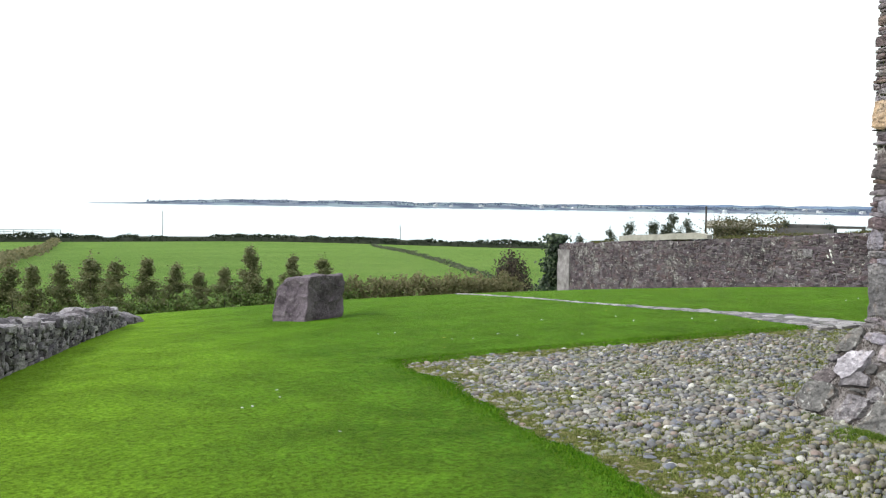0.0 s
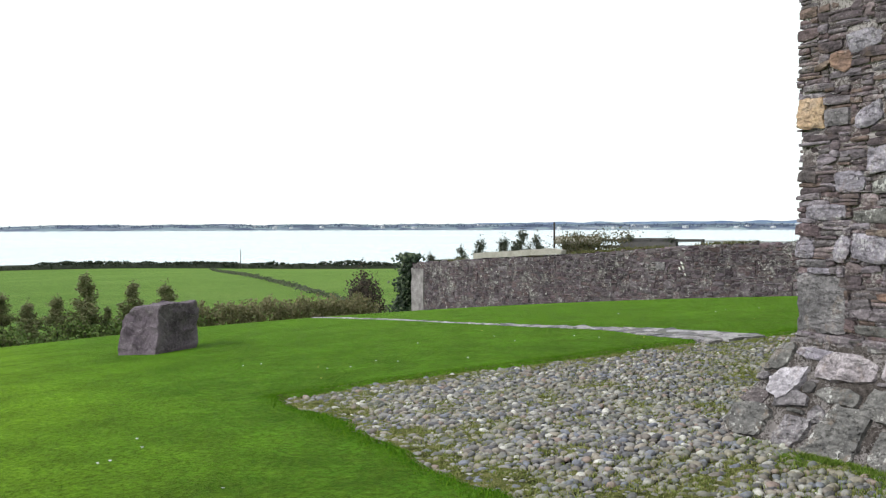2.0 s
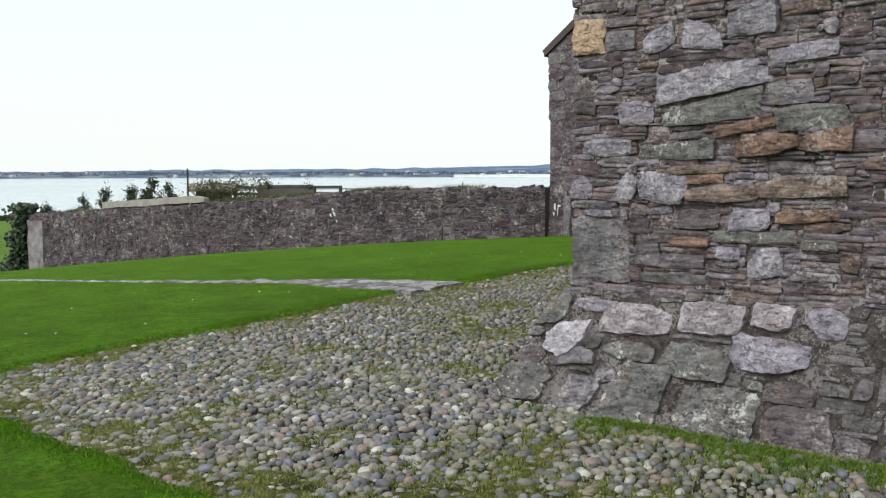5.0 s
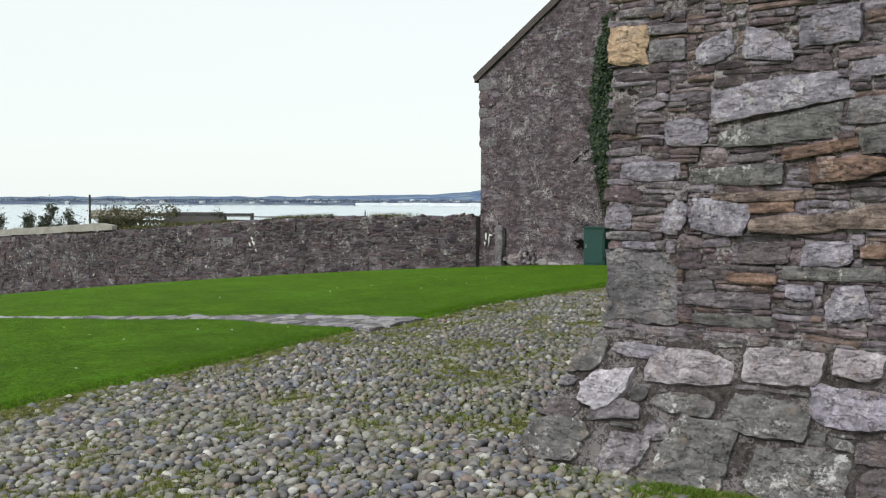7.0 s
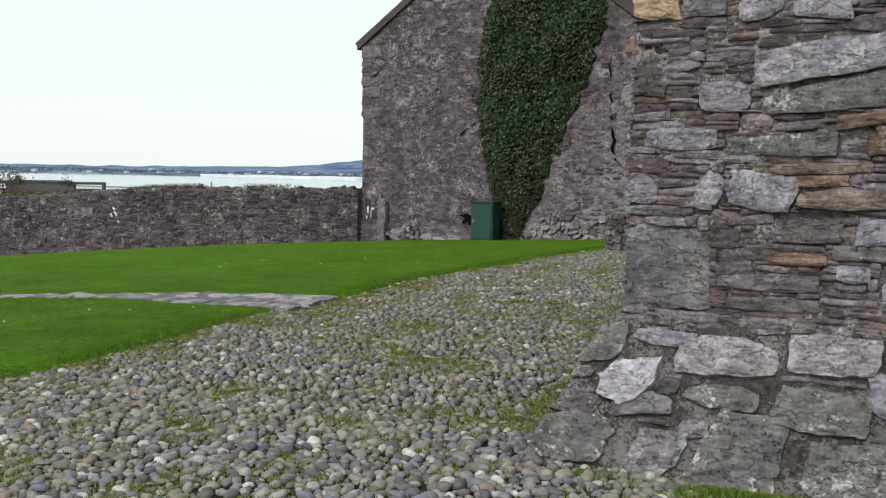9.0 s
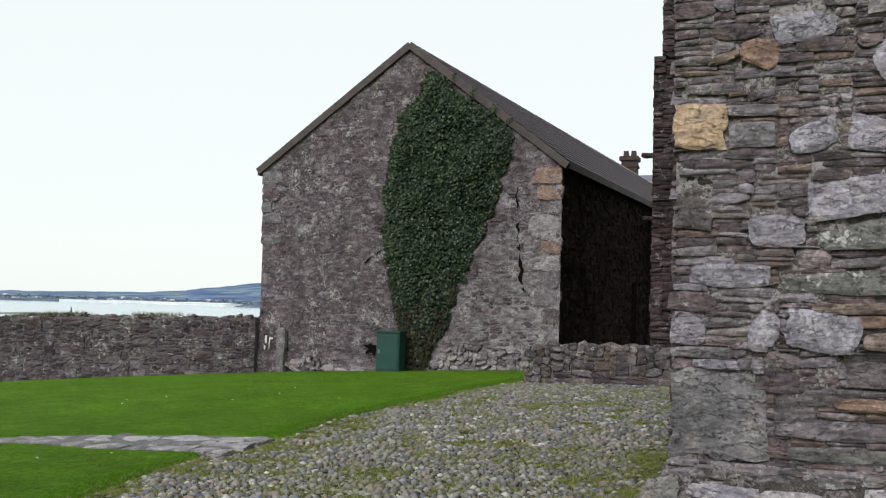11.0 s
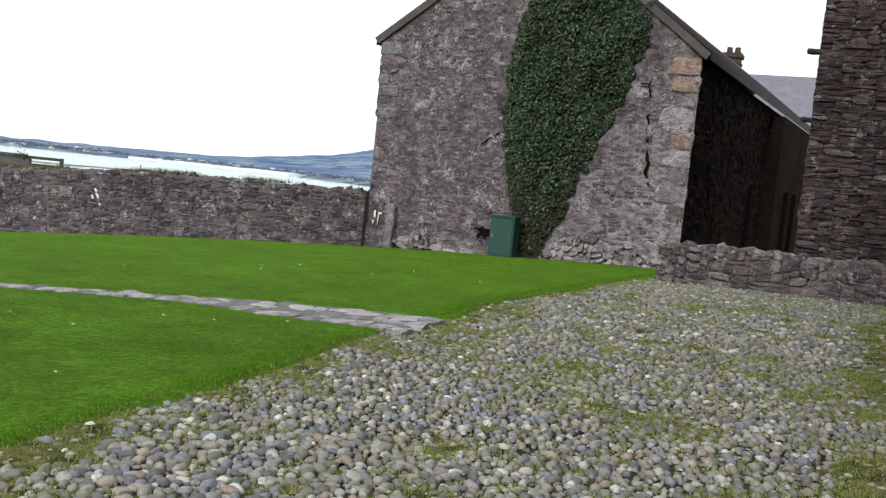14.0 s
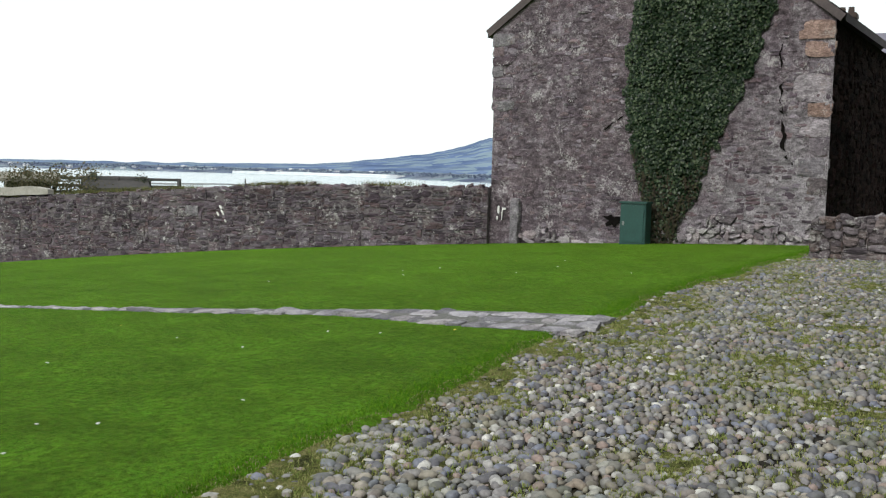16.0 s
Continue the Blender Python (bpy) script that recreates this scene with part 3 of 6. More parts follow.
    skin("plinth_mortar", 2.4, slope, 0.016, plinth, mat_plinth_mortar, 0.004, 0.018)
    skin("plinth_mortar", 3.6, slope, 0.08, plinth, mat_plinth_mortar, -0.002, 0.010, 2.4)
    laid2 = []

    def course(kind, x0, x1, z0, z1, tilt=0.0, proud=0.034, taper=0.18, chip=0.5):
        k = slope / (top - foot)
        w0, w1 = (z0 - foot) * k, (z1 - foot) * k
        mid = 1 - (w0 + w1) / 2 / slope
        sh = lambda x: (x + 0.40 * mid) / (1 + 0.40 * mid / 0.9) if x < 0.9 else x
        x0, x1 = sh(x0), sh(x1)
        vv, ff = hewn_stone((x1 - x0) * 0.95, (w1 - w0) * 0.95, proud, rng, max(8, int((x1 - x0) / 0.022)), max(7, int((w1 - w0) / 0.022)), taper, chip, 0.08, tilt, 0.010, 4)
        c = Vector(plinth((x0 + x1) / 2, (w0 + w1) / 2, 0))
        ob = mesh_object("plinth_stone", [Vector(plinth((x0 + x1) / 2 + a, (w0 + w1) / 2 + b, d)) - c for a, b, d in vv], ff, mat_tones[kind], tower)
        ob.location = c
        laid2.append((x0 - 0.01, x1 + 0.01, w0 - 0.01, w1 + 0.01))

    course("p", 0.08, 0.39, 0.69, 0.76, -2)
    course("v", 0.31, 0.76, 0.60, 0.77, 3, 0.05)
    course("v", 0.78, 1.18, 0.63, 0.79, 0, 0.05, 0.12, 0.3)
    course("v", 1.20, 1.43, 0.69, 0.83, -2, 0.045, 0.12)
    course("p", 1.47, 1.70, 0.69, 0.83, -3)
    course("w", -0.02, 0.25, 0.44, 0.66, 14, 0.05, 0.3, 0.8)
    course("p", 1.13, 1.58, 0.49, 0.66, -1, 0.05, 0.15, 0.6)
    course("g", -0.17, -0.08, 0.51, 0.59, 0, 0.03, 0.3, 0.8)
    course("b", -0.23, 0.0, 0.37, 0.47, -10)
    course("g", 0.03, 0.32, 0.39, 0.50, 4)
    course("n", 0.35, 0.70, 0.45, 0.57, -3)
    course("n", 0.73, 1.15, 0.40, 0.60, -4, 0.045)
    course("g", 0.35, 0.47, 0.33, 0.44, 25, 0.03, 0.4, 0.8)
    course("n", -0.31, 0.12, 0.16, 0.385, -5, 0.05, 0.25, 0.5)
    course("g", 0.14, 0.42, 0.14, 0.35, 0, 0.04)
    course("n", 0.45, 0.87, 0.14, 0.46, -4, 0.05, 0.2, 0.9)
    course("n", 0.90, 1.34, 0.15, 0.40, -2, 0.045)
    course("b", 1.36, 1.62, 0.36, 0.47, -2)
    course("b", 1.38, 1.75, 0.14, 0.35)
    course("n", -0.12, 0.05, 0.61, 0.78, 12, 0.03)
    fill = pack(6.0, slope, 0.025, lambda r, u, w: (r.uniform(0.08, 0.26) if u < 1.8 else r.uniform(0.25, 0.5), r.uniform(0.025, 0.07) if u < 1.8 else r.uniform(0.12, 0.25)), laid2, rng)
    for a, b, c, d in fill:
        if b - a < 0.05 or d - c < 0.024:
            continue
        vv, ff = hewn_stone((b - a) * 0.92, (d - c) * 0.88, rng.uniform(0.004, 0.022), rng, 6, 4, 0.3, 0.6, 0.06)
        u, w = (a + b) / 2, (c + d) / 2
        o = Vector(plinth(u, w, 0))
        ob = mesh_object("plinth_stone", [Vector(plinth(u + p, w + q, e)) - o for p, q, e in vv], ff, mat_plinth, tower)
        ob.location = o
    left = pack(1.0, slope, 0.03, lambda r, u, w: (r.uniform(0.12, 0.34), r.uniform(0.08, 0.20)), [], rng)

    def corner_side(u, w, d):
        lean = 0.40 * (1 - w / slope)
        y = u - lean + 0.02
        return (-lean * max(0.0, 1 - max(0.0, y + lean) / 0.98) - d * 0.8, y, foot + (top - foot) * w / slope + d * 0.4)

    lay_face(tower, [r for r in left if r[1] < 1.0 - 0.5 * r[3]], corner_side, mat_plinth, rng, lambda u, w: False, (0.0, 0.03), "plinth_side", 4, 3, 0.015, 0.01, 0.3, mirror=True)


near_tower()


# ---- cobbled yard ----
mat_bed = None


def cobble_materials():
    m = Mat("beach_cobble", 0.6, 0.35)
    r = m.random()
    col = m.ramp(r, [(0.0, (0.090, 0.088, 0.100)), (0.13, (0.190, 0.182, 0.180)), (0.28, (0.135, 0.116, 0.108)), (0.40, (0.285, 0.275, 0.262)),
                     (0.50, (0.135, 0.142, 0.178)), (0.60, (0.215, 0.190, 0.162)), (0.74, (0.160, 0.150, 0.150)), (0.845, (0.42, 0.405, 0.38)), (0.875, (0.080, 0.077, 0.085)), (0.95, (0.205, 0.155, 0.138))], True)
    n = m.noise(28.0, 5, 0.65)
    col = m.mix(0.8, col, m.ramp(n, [(0.3, 0.60), (0.7, 1.72)]), "MULTIPLY")
    film = m.ramp(m.noise(1.7, 5, 0.65), [(0.46, 0.0), (0.66, 0.42)])
    col = m.mix(film, col, (0.135, 0.145, 0.070))
    stone = m.done(col, m.noise(60.0, 4), 0.25, 0.01)
    b = Mat("mossy_soil_bed", 0.95, 0.1)
    n1, n2 = b.noise(1.3, 5, 0.65), b.noise(30.0, 5, 0.7)
    col = b.ramp(n1, [(0.40, (0.024, 0.021, 0.018)), (0.52, (0.042, 0.038, 0.024)), (0.66, (0.100, 0.098, 0.040))])
    col = b.mix(0.7, col, b.ramp(n2, [(0.3, 0.45), (0.7, 1.4)]), "MULTIPLY")
    return stone, b.done(col, n2, 0.8, 0.03)


mat_cobble, mat_bed = cobble_materials()


def moss_material():
    m = Mat("yellow_green_moss", 0.95, 0.05)
    n, fine = m.noise(6.0, 5, 0.7), m.noise(80.0, 5, 0.8)
    col = m.ramp(n, [(0.36, (0.045, 0.050, 0.020)), (0.5, (0.150, 0.160, 0.050)), (0.65, (0.27, 0.25, 0.11))])
    col = m.mix(0.85, col, m.ramp(fine, [(0.36, 0.45), (0.64, 1.5)]), "MULTIPLY")
    return m.done(col, fine, 1.0, 0.03)


mat_moss = moss_material()


def yard_bed(x, y):
    return land_height(x, y) - 0.045


def moss(x, y):
    """How mossy the joints are: high in soft patches, along the edges and towards the far wall."""
    m = 0.6 + 0.36 * noise.noise((x * 0.75, y * 0.75, 3.1)) + 0.5 * noise.noise((x * 2.6, y * 2.6, 9.1))
    m += 0.06 * smoothstep(2.0, 9.0, y)
    if y > 0.0:
        m += 0.4 * smoothstep(-1.0, -0.4, x)
    edge = min(x + 4.2 - 0.055 * max(0.0, y - 4.5), y + 2.42)
    return m + 0.32 * smoothstep(0.6, 0.0, edge) + 0.25 * smoothstep(-3.0, -4.0, x) * smoothstep(-1.2, -2.2, y)


def in_tower(x, y):
    return -0.02 - 0.36 * smoothstep(0.6, 0.0, y) < x < 6.05 and -0.36 < y < 6.05


def cobbled_yard():
    rng = random.Random(5)
    yard = empty("cobbled_yard", "yard of rounded beach cobbles set in mossy soil", "paving", "", (0, 0, 0), "structure")
    xs = np.arange(-4.4, 7.6, 0.15)
    ys = np.arange(-2.6, 13.6, 0.15)
    v, idx, f = [], {}, []
    for j, y in enumerate(ys):
        for i, x in enumerate(xs):
            idx[i, j] = len(v)
            v.append((x, y, yard_bed(x, y) + 0.010 * noise.noise((x * 3, y * 3, 0))))
    for j in range(len(ys) - 1):
        for i in range(len(xs) - 1):
            x, y = xs[i] + 0.07, ys[j] + 0.07
            if cobbled(x, y) > 0.5 and not (x > 0.1 and y > 0.1 and x < 6 and y < 6):
                f.append((idx[i, j], idx[i + 1, j], idx[i + 1, j + 1], idx[i, j + 1]))
    mesh_object("soil_bed", v, f, mat_bed, yard, True)
    # cushions of moss that swell up between the stones
    step = 0.03
    xs, ys = np.arange(-4.4, 3.7, step), np.arange(-2.6, 8.0, step)
    v, f, idx = [], [], {}
    def corner(i, j):
        if (i, j) not in idx:
            x, y = xs[i], ys[j]
            idx[i, j] = len(v)
            lift = 0.026 * smoothstep(0.45, 1.0, moss(x, y) + 0.35 * noise.noise((x * 11, y * 11, 4.0))) + 0.007 * noise.noise((x * 30, y * 30, 2.0))
            v.append((x, y, yard_bed(x, y) - 0.012 + lift))
        return idx[i, j]
    for j in range(len(ys) - 1):
        for i in range(len(xs) - 1):
            x, y = xs[i] + step / 2, ys[j] + step / 2
            if cobbled(x, y) > 0.6 and not in_tower(x, y) and moss(x, y) > 0.40:
                f.append((corner(i, j), corner(i + 1, j), corner(i + 1, j + 1), corner(i, j + 1)))
    tagged(mesh_object("moss_cushions", v, f, mat_moss, yard, True), "", "", "", "stuff")
    # cobble shapes: squashed, uneven ovals
    shapes = []
    for k in range(9):
        for sub in (1, 2):
            bm = bmesh.new()
            bmesh.ops.create_icosphere(bm, subdivisions=sub, radius=1.0)
            ax, ay, azz = rng.uniform(0.9, 1.32), rng.uniform(0.62, 0.9), rng.uniform(0.55, 0.8)
            pts = []
            for p in bm.verts:
                c = p.co.copy()
                c *= 1 + 0.24 * noise.noise(c * 1.3 + Vector((k * 5.0, 0, 0)))
                pts.append((c.x * ax, c.y * ay, c.z * azz))
            fs = [tuple(q.index for q in face.verts) for face in bm.faces if max(q.co.z for q in face.verts) > -0.2]
            bm.free()
            shapes.append((np.array(pts), fs))
    meshes = []
    for pts, fs in shapes[1::2]:
        me = bpy.data.meshes.new("cobble")
        me.from_pydata([tuple(p) for p in pts], [], fs)
        me.materials.append(mat_cobble)
        me.polygons.foreach_set("use_smooth", [True] * len(me.polygons))
        meshes.append(me)
    parts, vs, fs_all, base = 0, [], [], 0
    y = -2.5
    row = 0
    while y < 13.2:
        x = -4.35 + rng.uniform(0, 0.05)
        step = 0.041 if y < 5 else 0.055
        while x < 7.4:
            size = rng.choice((0.013, 0.016, 0.019, 0.022, 0.024, 0.027, 0.031, 0.037))
            px, py = x + rng.uniform(-0.013, 0.013), y + rng.uniform(-0.016, 0.016)
            x += size * 2.02
            if cobbled(px, py) < 0.6 or in_tower(px, py):
                continue
            if px > 6.0 and py > 3 or 0.5 < px and py > 6.5:
                continue
            mo = moss(px, py)
            if mo > 1.2 and rng.random() < (mo - 1.1) * 0.5:
                continue
            sink = -0.004 - 0.012 * smoothstep(0.45, 1.0, mo) + rng.uniform(-0.005, 0.008)
            k = rng.randrange(9)
            m = Matrix.LocRotScale((px, py, yard_bed(px, py) + sink + size * 0.36), Euler((rng.uniform(-0.25, 0.25), rng.uniform(-0.25, 0.25), rng.uniform(0, 6.28))), (size, size, size))
            near = -4.4 < px < -1.6 and -1.7 < py < 1.2
            if parts < 290 and near and rng.random() < 0.3:
                ob = new("cobble", meshes[k])
                ob.parent = yard
                ob.matrix_basis = m
                parts += 1
                continue
            pts, fs = shapes[2 * k + (1 if py < 0.0 and px < 1.2 else 0)]
            a = np.array(m)
            w = pts @ a[:3, :3].T + a[:3, 3]
            vs.append(w)
            fs_all.extend((q[0] + base, q[1] + base, q[2] + base) for q in fs)
            base += len(pts)
        y += step * rng.uniform(0.92, 1.05)
        row += 1
    ob = mesh_object("cobbles", np.vstack(vs).tolist(), fs_all, mat_cobble, yard, True)
    tagged(ob, "", "", "", "stuff")


cobbled_yard()


# ---- grass blades, moss tufts and small flowers ----
def blade_material(name, a, b, c):
    m = Mat(name, 0.7, 0.08)
    return m.done(m.ramp(m.random(), [(0.0, a), (0.5, b), (1.0, c)]))


mat_blade = blade_material("grass_blades", (0.029, 0.112, 0.006), (0.056, 0.176, 0.009), (0.110, 0.240, 0.016))
mat_weed = blade_material("yellow_green_weeds", (0.10, 0.145, 0.030), (0.180, 0.210, 0.058), (0.30, 0.285, 0.13))
mat_edge = blade_material("lawn_edge_blades", (0.036, 0.115, 0.004), (0.066, 0.178, 0.006), (0.12, 0.225, 0.010))
mat_dry = blade_material("dry_edge_weeds", (0.13, 0.135, 0.045), (0.24, 0.215, 0.10), (0.34, 0.29, 0.17))


def blades(name, spots, mat, label, category, height, width, rng, parent=None):
    v, f = [], []
    for x, y, z in spots:
        a = rng.uniform(0, 6.283)
        h, w = rng.uniform(*height), width * rng.uniform(0.7, 1.3)
        lx, ly = rng.gauss(0, 0.45) * h, rng.gauss(0, 0.45) * h
        cx, cy = math.cos(a) * w, math.sin(a) * w
        n = len(v)
        v += [(x - cx, y - cy, z), (x + cx, y + cy, z), (x + lx * 0.4 + cx * 0.7, y + ly * 0.4 + cy * 0.7, z + h * 0.6), (x + lx * 0.4 - cx * 0.7, y + ly * 0.4 - cy * 0.7, z + h * 0.6), (x + lx, y + ly, z + h)]
        f += [(n, n + 1, n + 2, n + 3), (n + 3, n + 2, n + 4)]
    return tagged(mesh_object(name, v, f, mat, parent), label, category, "", "stuff")


def grass():
    rng = random.Random(23)
    spots = []
    # short mown lawn near the walk, thinning out with distance
    for _ in range(210000):
        x, y = rng.uniform(-13.0, 4.0), rng.uniform(-7.0, 11.0)
        if rng.random() > math.exp(-((x + 3.0) / 5.5) ** 2 - ((y + 1.5) / 5.5) ** 2):
            continue
        if cobbled(x, y) < 0.3 and abs(y - path_y(x)) > path_half(x):
            spots.append((x, y, land_height(x, y) - 0.008))
    blades("lawn_grass", spots, mat_blade, "short mown bright green lawn grass", "grass", (0.008, 0.020), 0.0034, rng)
    # the shaggy rim where the lawn meets the cobbles and the path
    rim = []
    for _ in range(34000):
        if rng.random() < 0.55:
            y = rng.uniform(-2.5, 13.0)
            x = -4.2 + 0.055 * max(0.0, y - 4.5) + rng.gauss(-0.02, 0.09)
        else:
            x = rng.uniform(-4.3, 3.5)
            y = -2.42 + rng.gauss(-0.02, 0.09)
        if abs(y - path_y(x)) > path_half(x) and not in_tower(x, y):
            rim.append((x, y, ground_height(x, y)))
    blades("lawn_edge_weeds", [p for p in rim if cobbled(p[0] + 0.04, p[1] + 0.04) > 0.5], mat_dry, "dry yellowing grass at the lawn's edge", "grass", (0.006, 0.016), 0.0026, rng)
    blades("lawn_edge_grass", [p for p in rim if cobbled(p[0], p[1]) < 0.7], mat_edge, "darker grass along the edge of the lawn", "grass", (0.008, 0.022), 0.0026, rng)
    # moss and weeds between the cobbles
    weeds = []
    for _ in range(30000):
        x, y = rng.uniform(-4.3, 3.6), rng.uniform(-2.5, 12.5)
        if in_tower(x, y) or cobbled(x, y) < 0.5:
            continue
        m = moss(x, y) + (0.6 if -0.62 < y < -0.36 and x > 0.2 and noise.noise((x * 2, 0, 5)) > -0.25 else 0)
        if rng.random() < 0.26 + 0.74 * smoothstep(0.46, 1.0, m):
            r = rng.uniform(0.018, 0.055)
            for _ in range(rng.randrange(14, 40) if y < 4 else rng.randrange(6, 16)):
                px, py = x + rng.gauss(0, r), y + rng.gauss(0, r)
                if not in_tower(px, py):
                    weeds.append((px, py, yard_bed(px, py) + 0.006))
    blades("moss_and_weeds", weeds, mat_weed, "yellow-green moss and weeds growing between cobbles", "weeds", (0.009, 0.026), 0.0028, rng)


def tower_foot_grass():
    """A fringe of fresh grass in the damp along the foot of the tower."""
    rng = random.Random(29)
    spots = []
    for _ in range(26000):
        x = rng.uniform(-0.05, 3.4)
        y = -0.44 - abs(rng.gauss(0, 0.10 + 0.05 * smoothstep(0.4, 1.6, x)))
        thick = noise.noise((x * 2.3, y * 4.0, 5.0)) + 0.6 * noise.noise((x * 7.0, y * 9.0, 1.0)) + 0.55 * smoothstep(0.3, 1.3, x)
        if thick > 0.22 + 0.5 * rng.random() - 0.15 and y > -1.0:
            spots.append((x, y, yard_bed(x, y) + 0.008))
    blades("tower_foot_grass", spots, blade_material("foot_grass_blades", (0.05, 0.10, 0.012), (0.095, 0.165, 0.022), (0.18, 0.22, 0.05)), "fresh green grass along the foot of the tower", "grass", (0.012, 0.036), 0.0030, rng)


def path_y(x):
    """The middle line of the flagstone path."""
    pts = ((-30, 4.6), (-19, 3.0), (-15, 2.5), (-10.5, 2.45), (-9, 2.55), (-7.5, 2.8), (-6.2, 3.1), (-4.0, 3.2))
    if x > -4.0:
        return 99.0
    for (a, b), (c, d) in zip(pts, pts[1:]):
        if x <= c:
            t = max(0.0, (x - a) / (c - a))
            return b + (d - b) * t
    return 3.2


def path_half(x):
    return 0.065 + 0.085 * smoothstep(-9.5, -7.5, x) + 0.28 * smoothstep(-7.0, -4.6, x)


def flag_path():
    rng = random.Random(8)
    path = empty("flagstone_path", "narrow path of flat grey flagstones let into lawn", "path", "", (0, 0, 0), "structure")
    mat = stone_material("path_flag", [(0.34, 0.345, 0.35), (0.43, 0.432, 0.43), (0.20, 0.205, 0.21), (0.36, 0.355, 0.345)], 0.45, (0.52, 0.51, 0.48), 0.95, 0.25, 0.2)
    # bed of dark soil under the flags
    v, f = [], []
    n = 90
    for k in range(n + 1):
        x = -19.5 + 15.4 * k / n
        y, h = path_y(x), path_half(x)
        for s in (-1, 1):
            v.append((x, y + s * h, land_height(x, y + s * h) + 0.004))
    f = [(2 * k, 2 * k + 2, 2 * k + 3, 2 * k + 1) for k in range(n)]
    mesh_object("path_bed", v, f, mortar_material("grey_path_grit", (0.10, 0.10, 0.092), (0.22, 0.218, 0.205)), path)
    x = -4.05
    while x > -19.3:
        length = rng.uniform(0.10, 0.30)
        h = path_half(x)
        n = rng.choice((2, 3)) if h > 0.3 else rng.choice((1, 2))
        cuts = [-1.0 + 2.0 * (q + (rng.uniform(-0.2, 0.2) if 0 < q < n else 0.0)) / n for q in range(n + 1)]
        for a, b in zip(cuts, cuts[1:]):
            y0, y1 = path_y(x - length / 2) + a * h, path_y(x - length / 2) + b * h
            if y1 - y0 < 0.06:
                continue
            vv, ff = hewn_stone(length * 1.07, (y1 - y0) * 1.04, rng.uniform(0.004, 0.014), rng, 5, 5, 0.16, 0.25, 0.03, rng.gauss(0, 4), 0.004)
            c = Vector((x - length / 2, (y0 + y1) / 2, land_height(x - length / 2, (y0 + y1) / 2) + 0.002))
            ob = mesh_object("flagstone", vv, ff, mat, path)
            ob.location = c
        x -= length


flag_path()
grass()
tower_foot_grass()


def daisies():
    rng = random.Random(3)
    mat_w = simple_material("white_petals", (0.75, 0.75, 0.72), (0.8, 0.8, 0.78), 30)
    mat_y = simple_material("yellow_petals", (0.7, 0.6, 0.08), (0.75, 0.65, 0.1), 30)
    made = {}
    for k in range(34):
        if k < 16:
            x, y = rng.uniform(-8, -4.5), rng.uniform(-2.2, 2.6)
        elif k < 26:
            x, y = rng.uniform(-9, -4.6), rng.uniform(4.6, 11)
        else:
            x, y = rng.uniform(-4, 3), rng.uniform(-4.4, -2.7)
        yellow = rng.random() < 0.35
        key = "dandelion" if yellow else "daisy"
        at = pose(x, y, land_height(x, y) - 0.006, rng.uniform(-15, 15), rng.uniform(-15, 15), rng.uniform(0, 360)) @ Matrix.Diagonal((0.62, 0.62, 0.62, 1))
        if key in made:
            copy_thing(made[key], at @ Matrix.Diagonal((1 / 0.62, 1 / 0.62, 1 / 0.62, 1)))
            continue
        bm = bmesh.new()
        for p in range(9):
            a = p * 0.698
            c, s = math.cos(a), math.sin(a)
            q = [bm.verts.new(v) for v in ((0, 0, 0.02), (0.014 * c - 0.005 * s, 0.014 * s + 0.005 * c, 0.024), (0.022 * c, 0.022 * s, 0.02), (0.014 * c + 0.005 * s, 0.014 * s - 0.005 * c, 0.024))]
            bm.faces.new(q)
        bmesh.ops.create_cone(bm, cap_ends=True, segments=5, radius1=0.002, radius2=0.002, depth=0.05, matrix=Matrix.Translation((0, 0, -0.005)))
        ob = part(key, bm, mat_y if yellow else mat_w, None)
        ob.matrix_basis = at
        made[key] = tagged(ob, "small yellow dandelion flower in the lawn" if yellow else "small white daisy flower in the lawn", "flower", "lawn flowers")


daisies()


# ---- garden wall across the lawn ----
GW_A, GW_B = Vector((-10.62, 14.2, 0)), Vector((-29.3, 10.3, 0))
GW_LEN = (GW_B - GW_A).length
GW_U = (GW_B - GW_A).normalized()
GW_N = Vector((GW_U.y, -GW_U.x, 0))       # towards the lawn
if GW_N.y > 0:
    GW_N = -GW_N


def gw_top(u):
    """Height of the garden wall's top at u metres from the barn."""
    x = GW_A.x + GW_U.x * u
    pts = ((-29.4, 0.05), (-25.8, 0.30), (-21.6, 0.56), (-19.3, 0.74), (-15.3, 1.02), (-10.6, 1.12))
    for (a, b), (c, d) in zip(pts, pts[1:]):
        if x <= c:
            return b + (d - b) * (x - a) / (c - a) + 0.03 * noise.noise((x * 2.2, 0, 0)) + 0.025 * noise.noise((x * 6, 4, 0))
    return 1.12


def gw_base(u):
    p = GW_A + GW_U * u
    return land_height(p.x, p.y)


GARDEN_TONES = [(0.082, 0.065, 0.075), (0.120, 0.102, 0.114), (0.094, 0.075, 0.082), (0.160, 0.143, 0.155), (0.064, 0.053, 0.060), (0.115, 0.086, 0.086), (0.100, 0.092, 0.098), (0.130, 0.099, 0.107)]
mat_garden = stone_material("garden_wall_stone", GARDEN_TONES, 0.55, gain=1.05)
mat_garden_mortar = mortar_material("grey_lime_mortar", (0.075, 0.064, 0.068), (0.185, 0.162, 0.168))
mat_white = simple_material("white_lime_wash", (0.60, 0.59, 0.57), (0.78, 0.77, 0.75), 6)


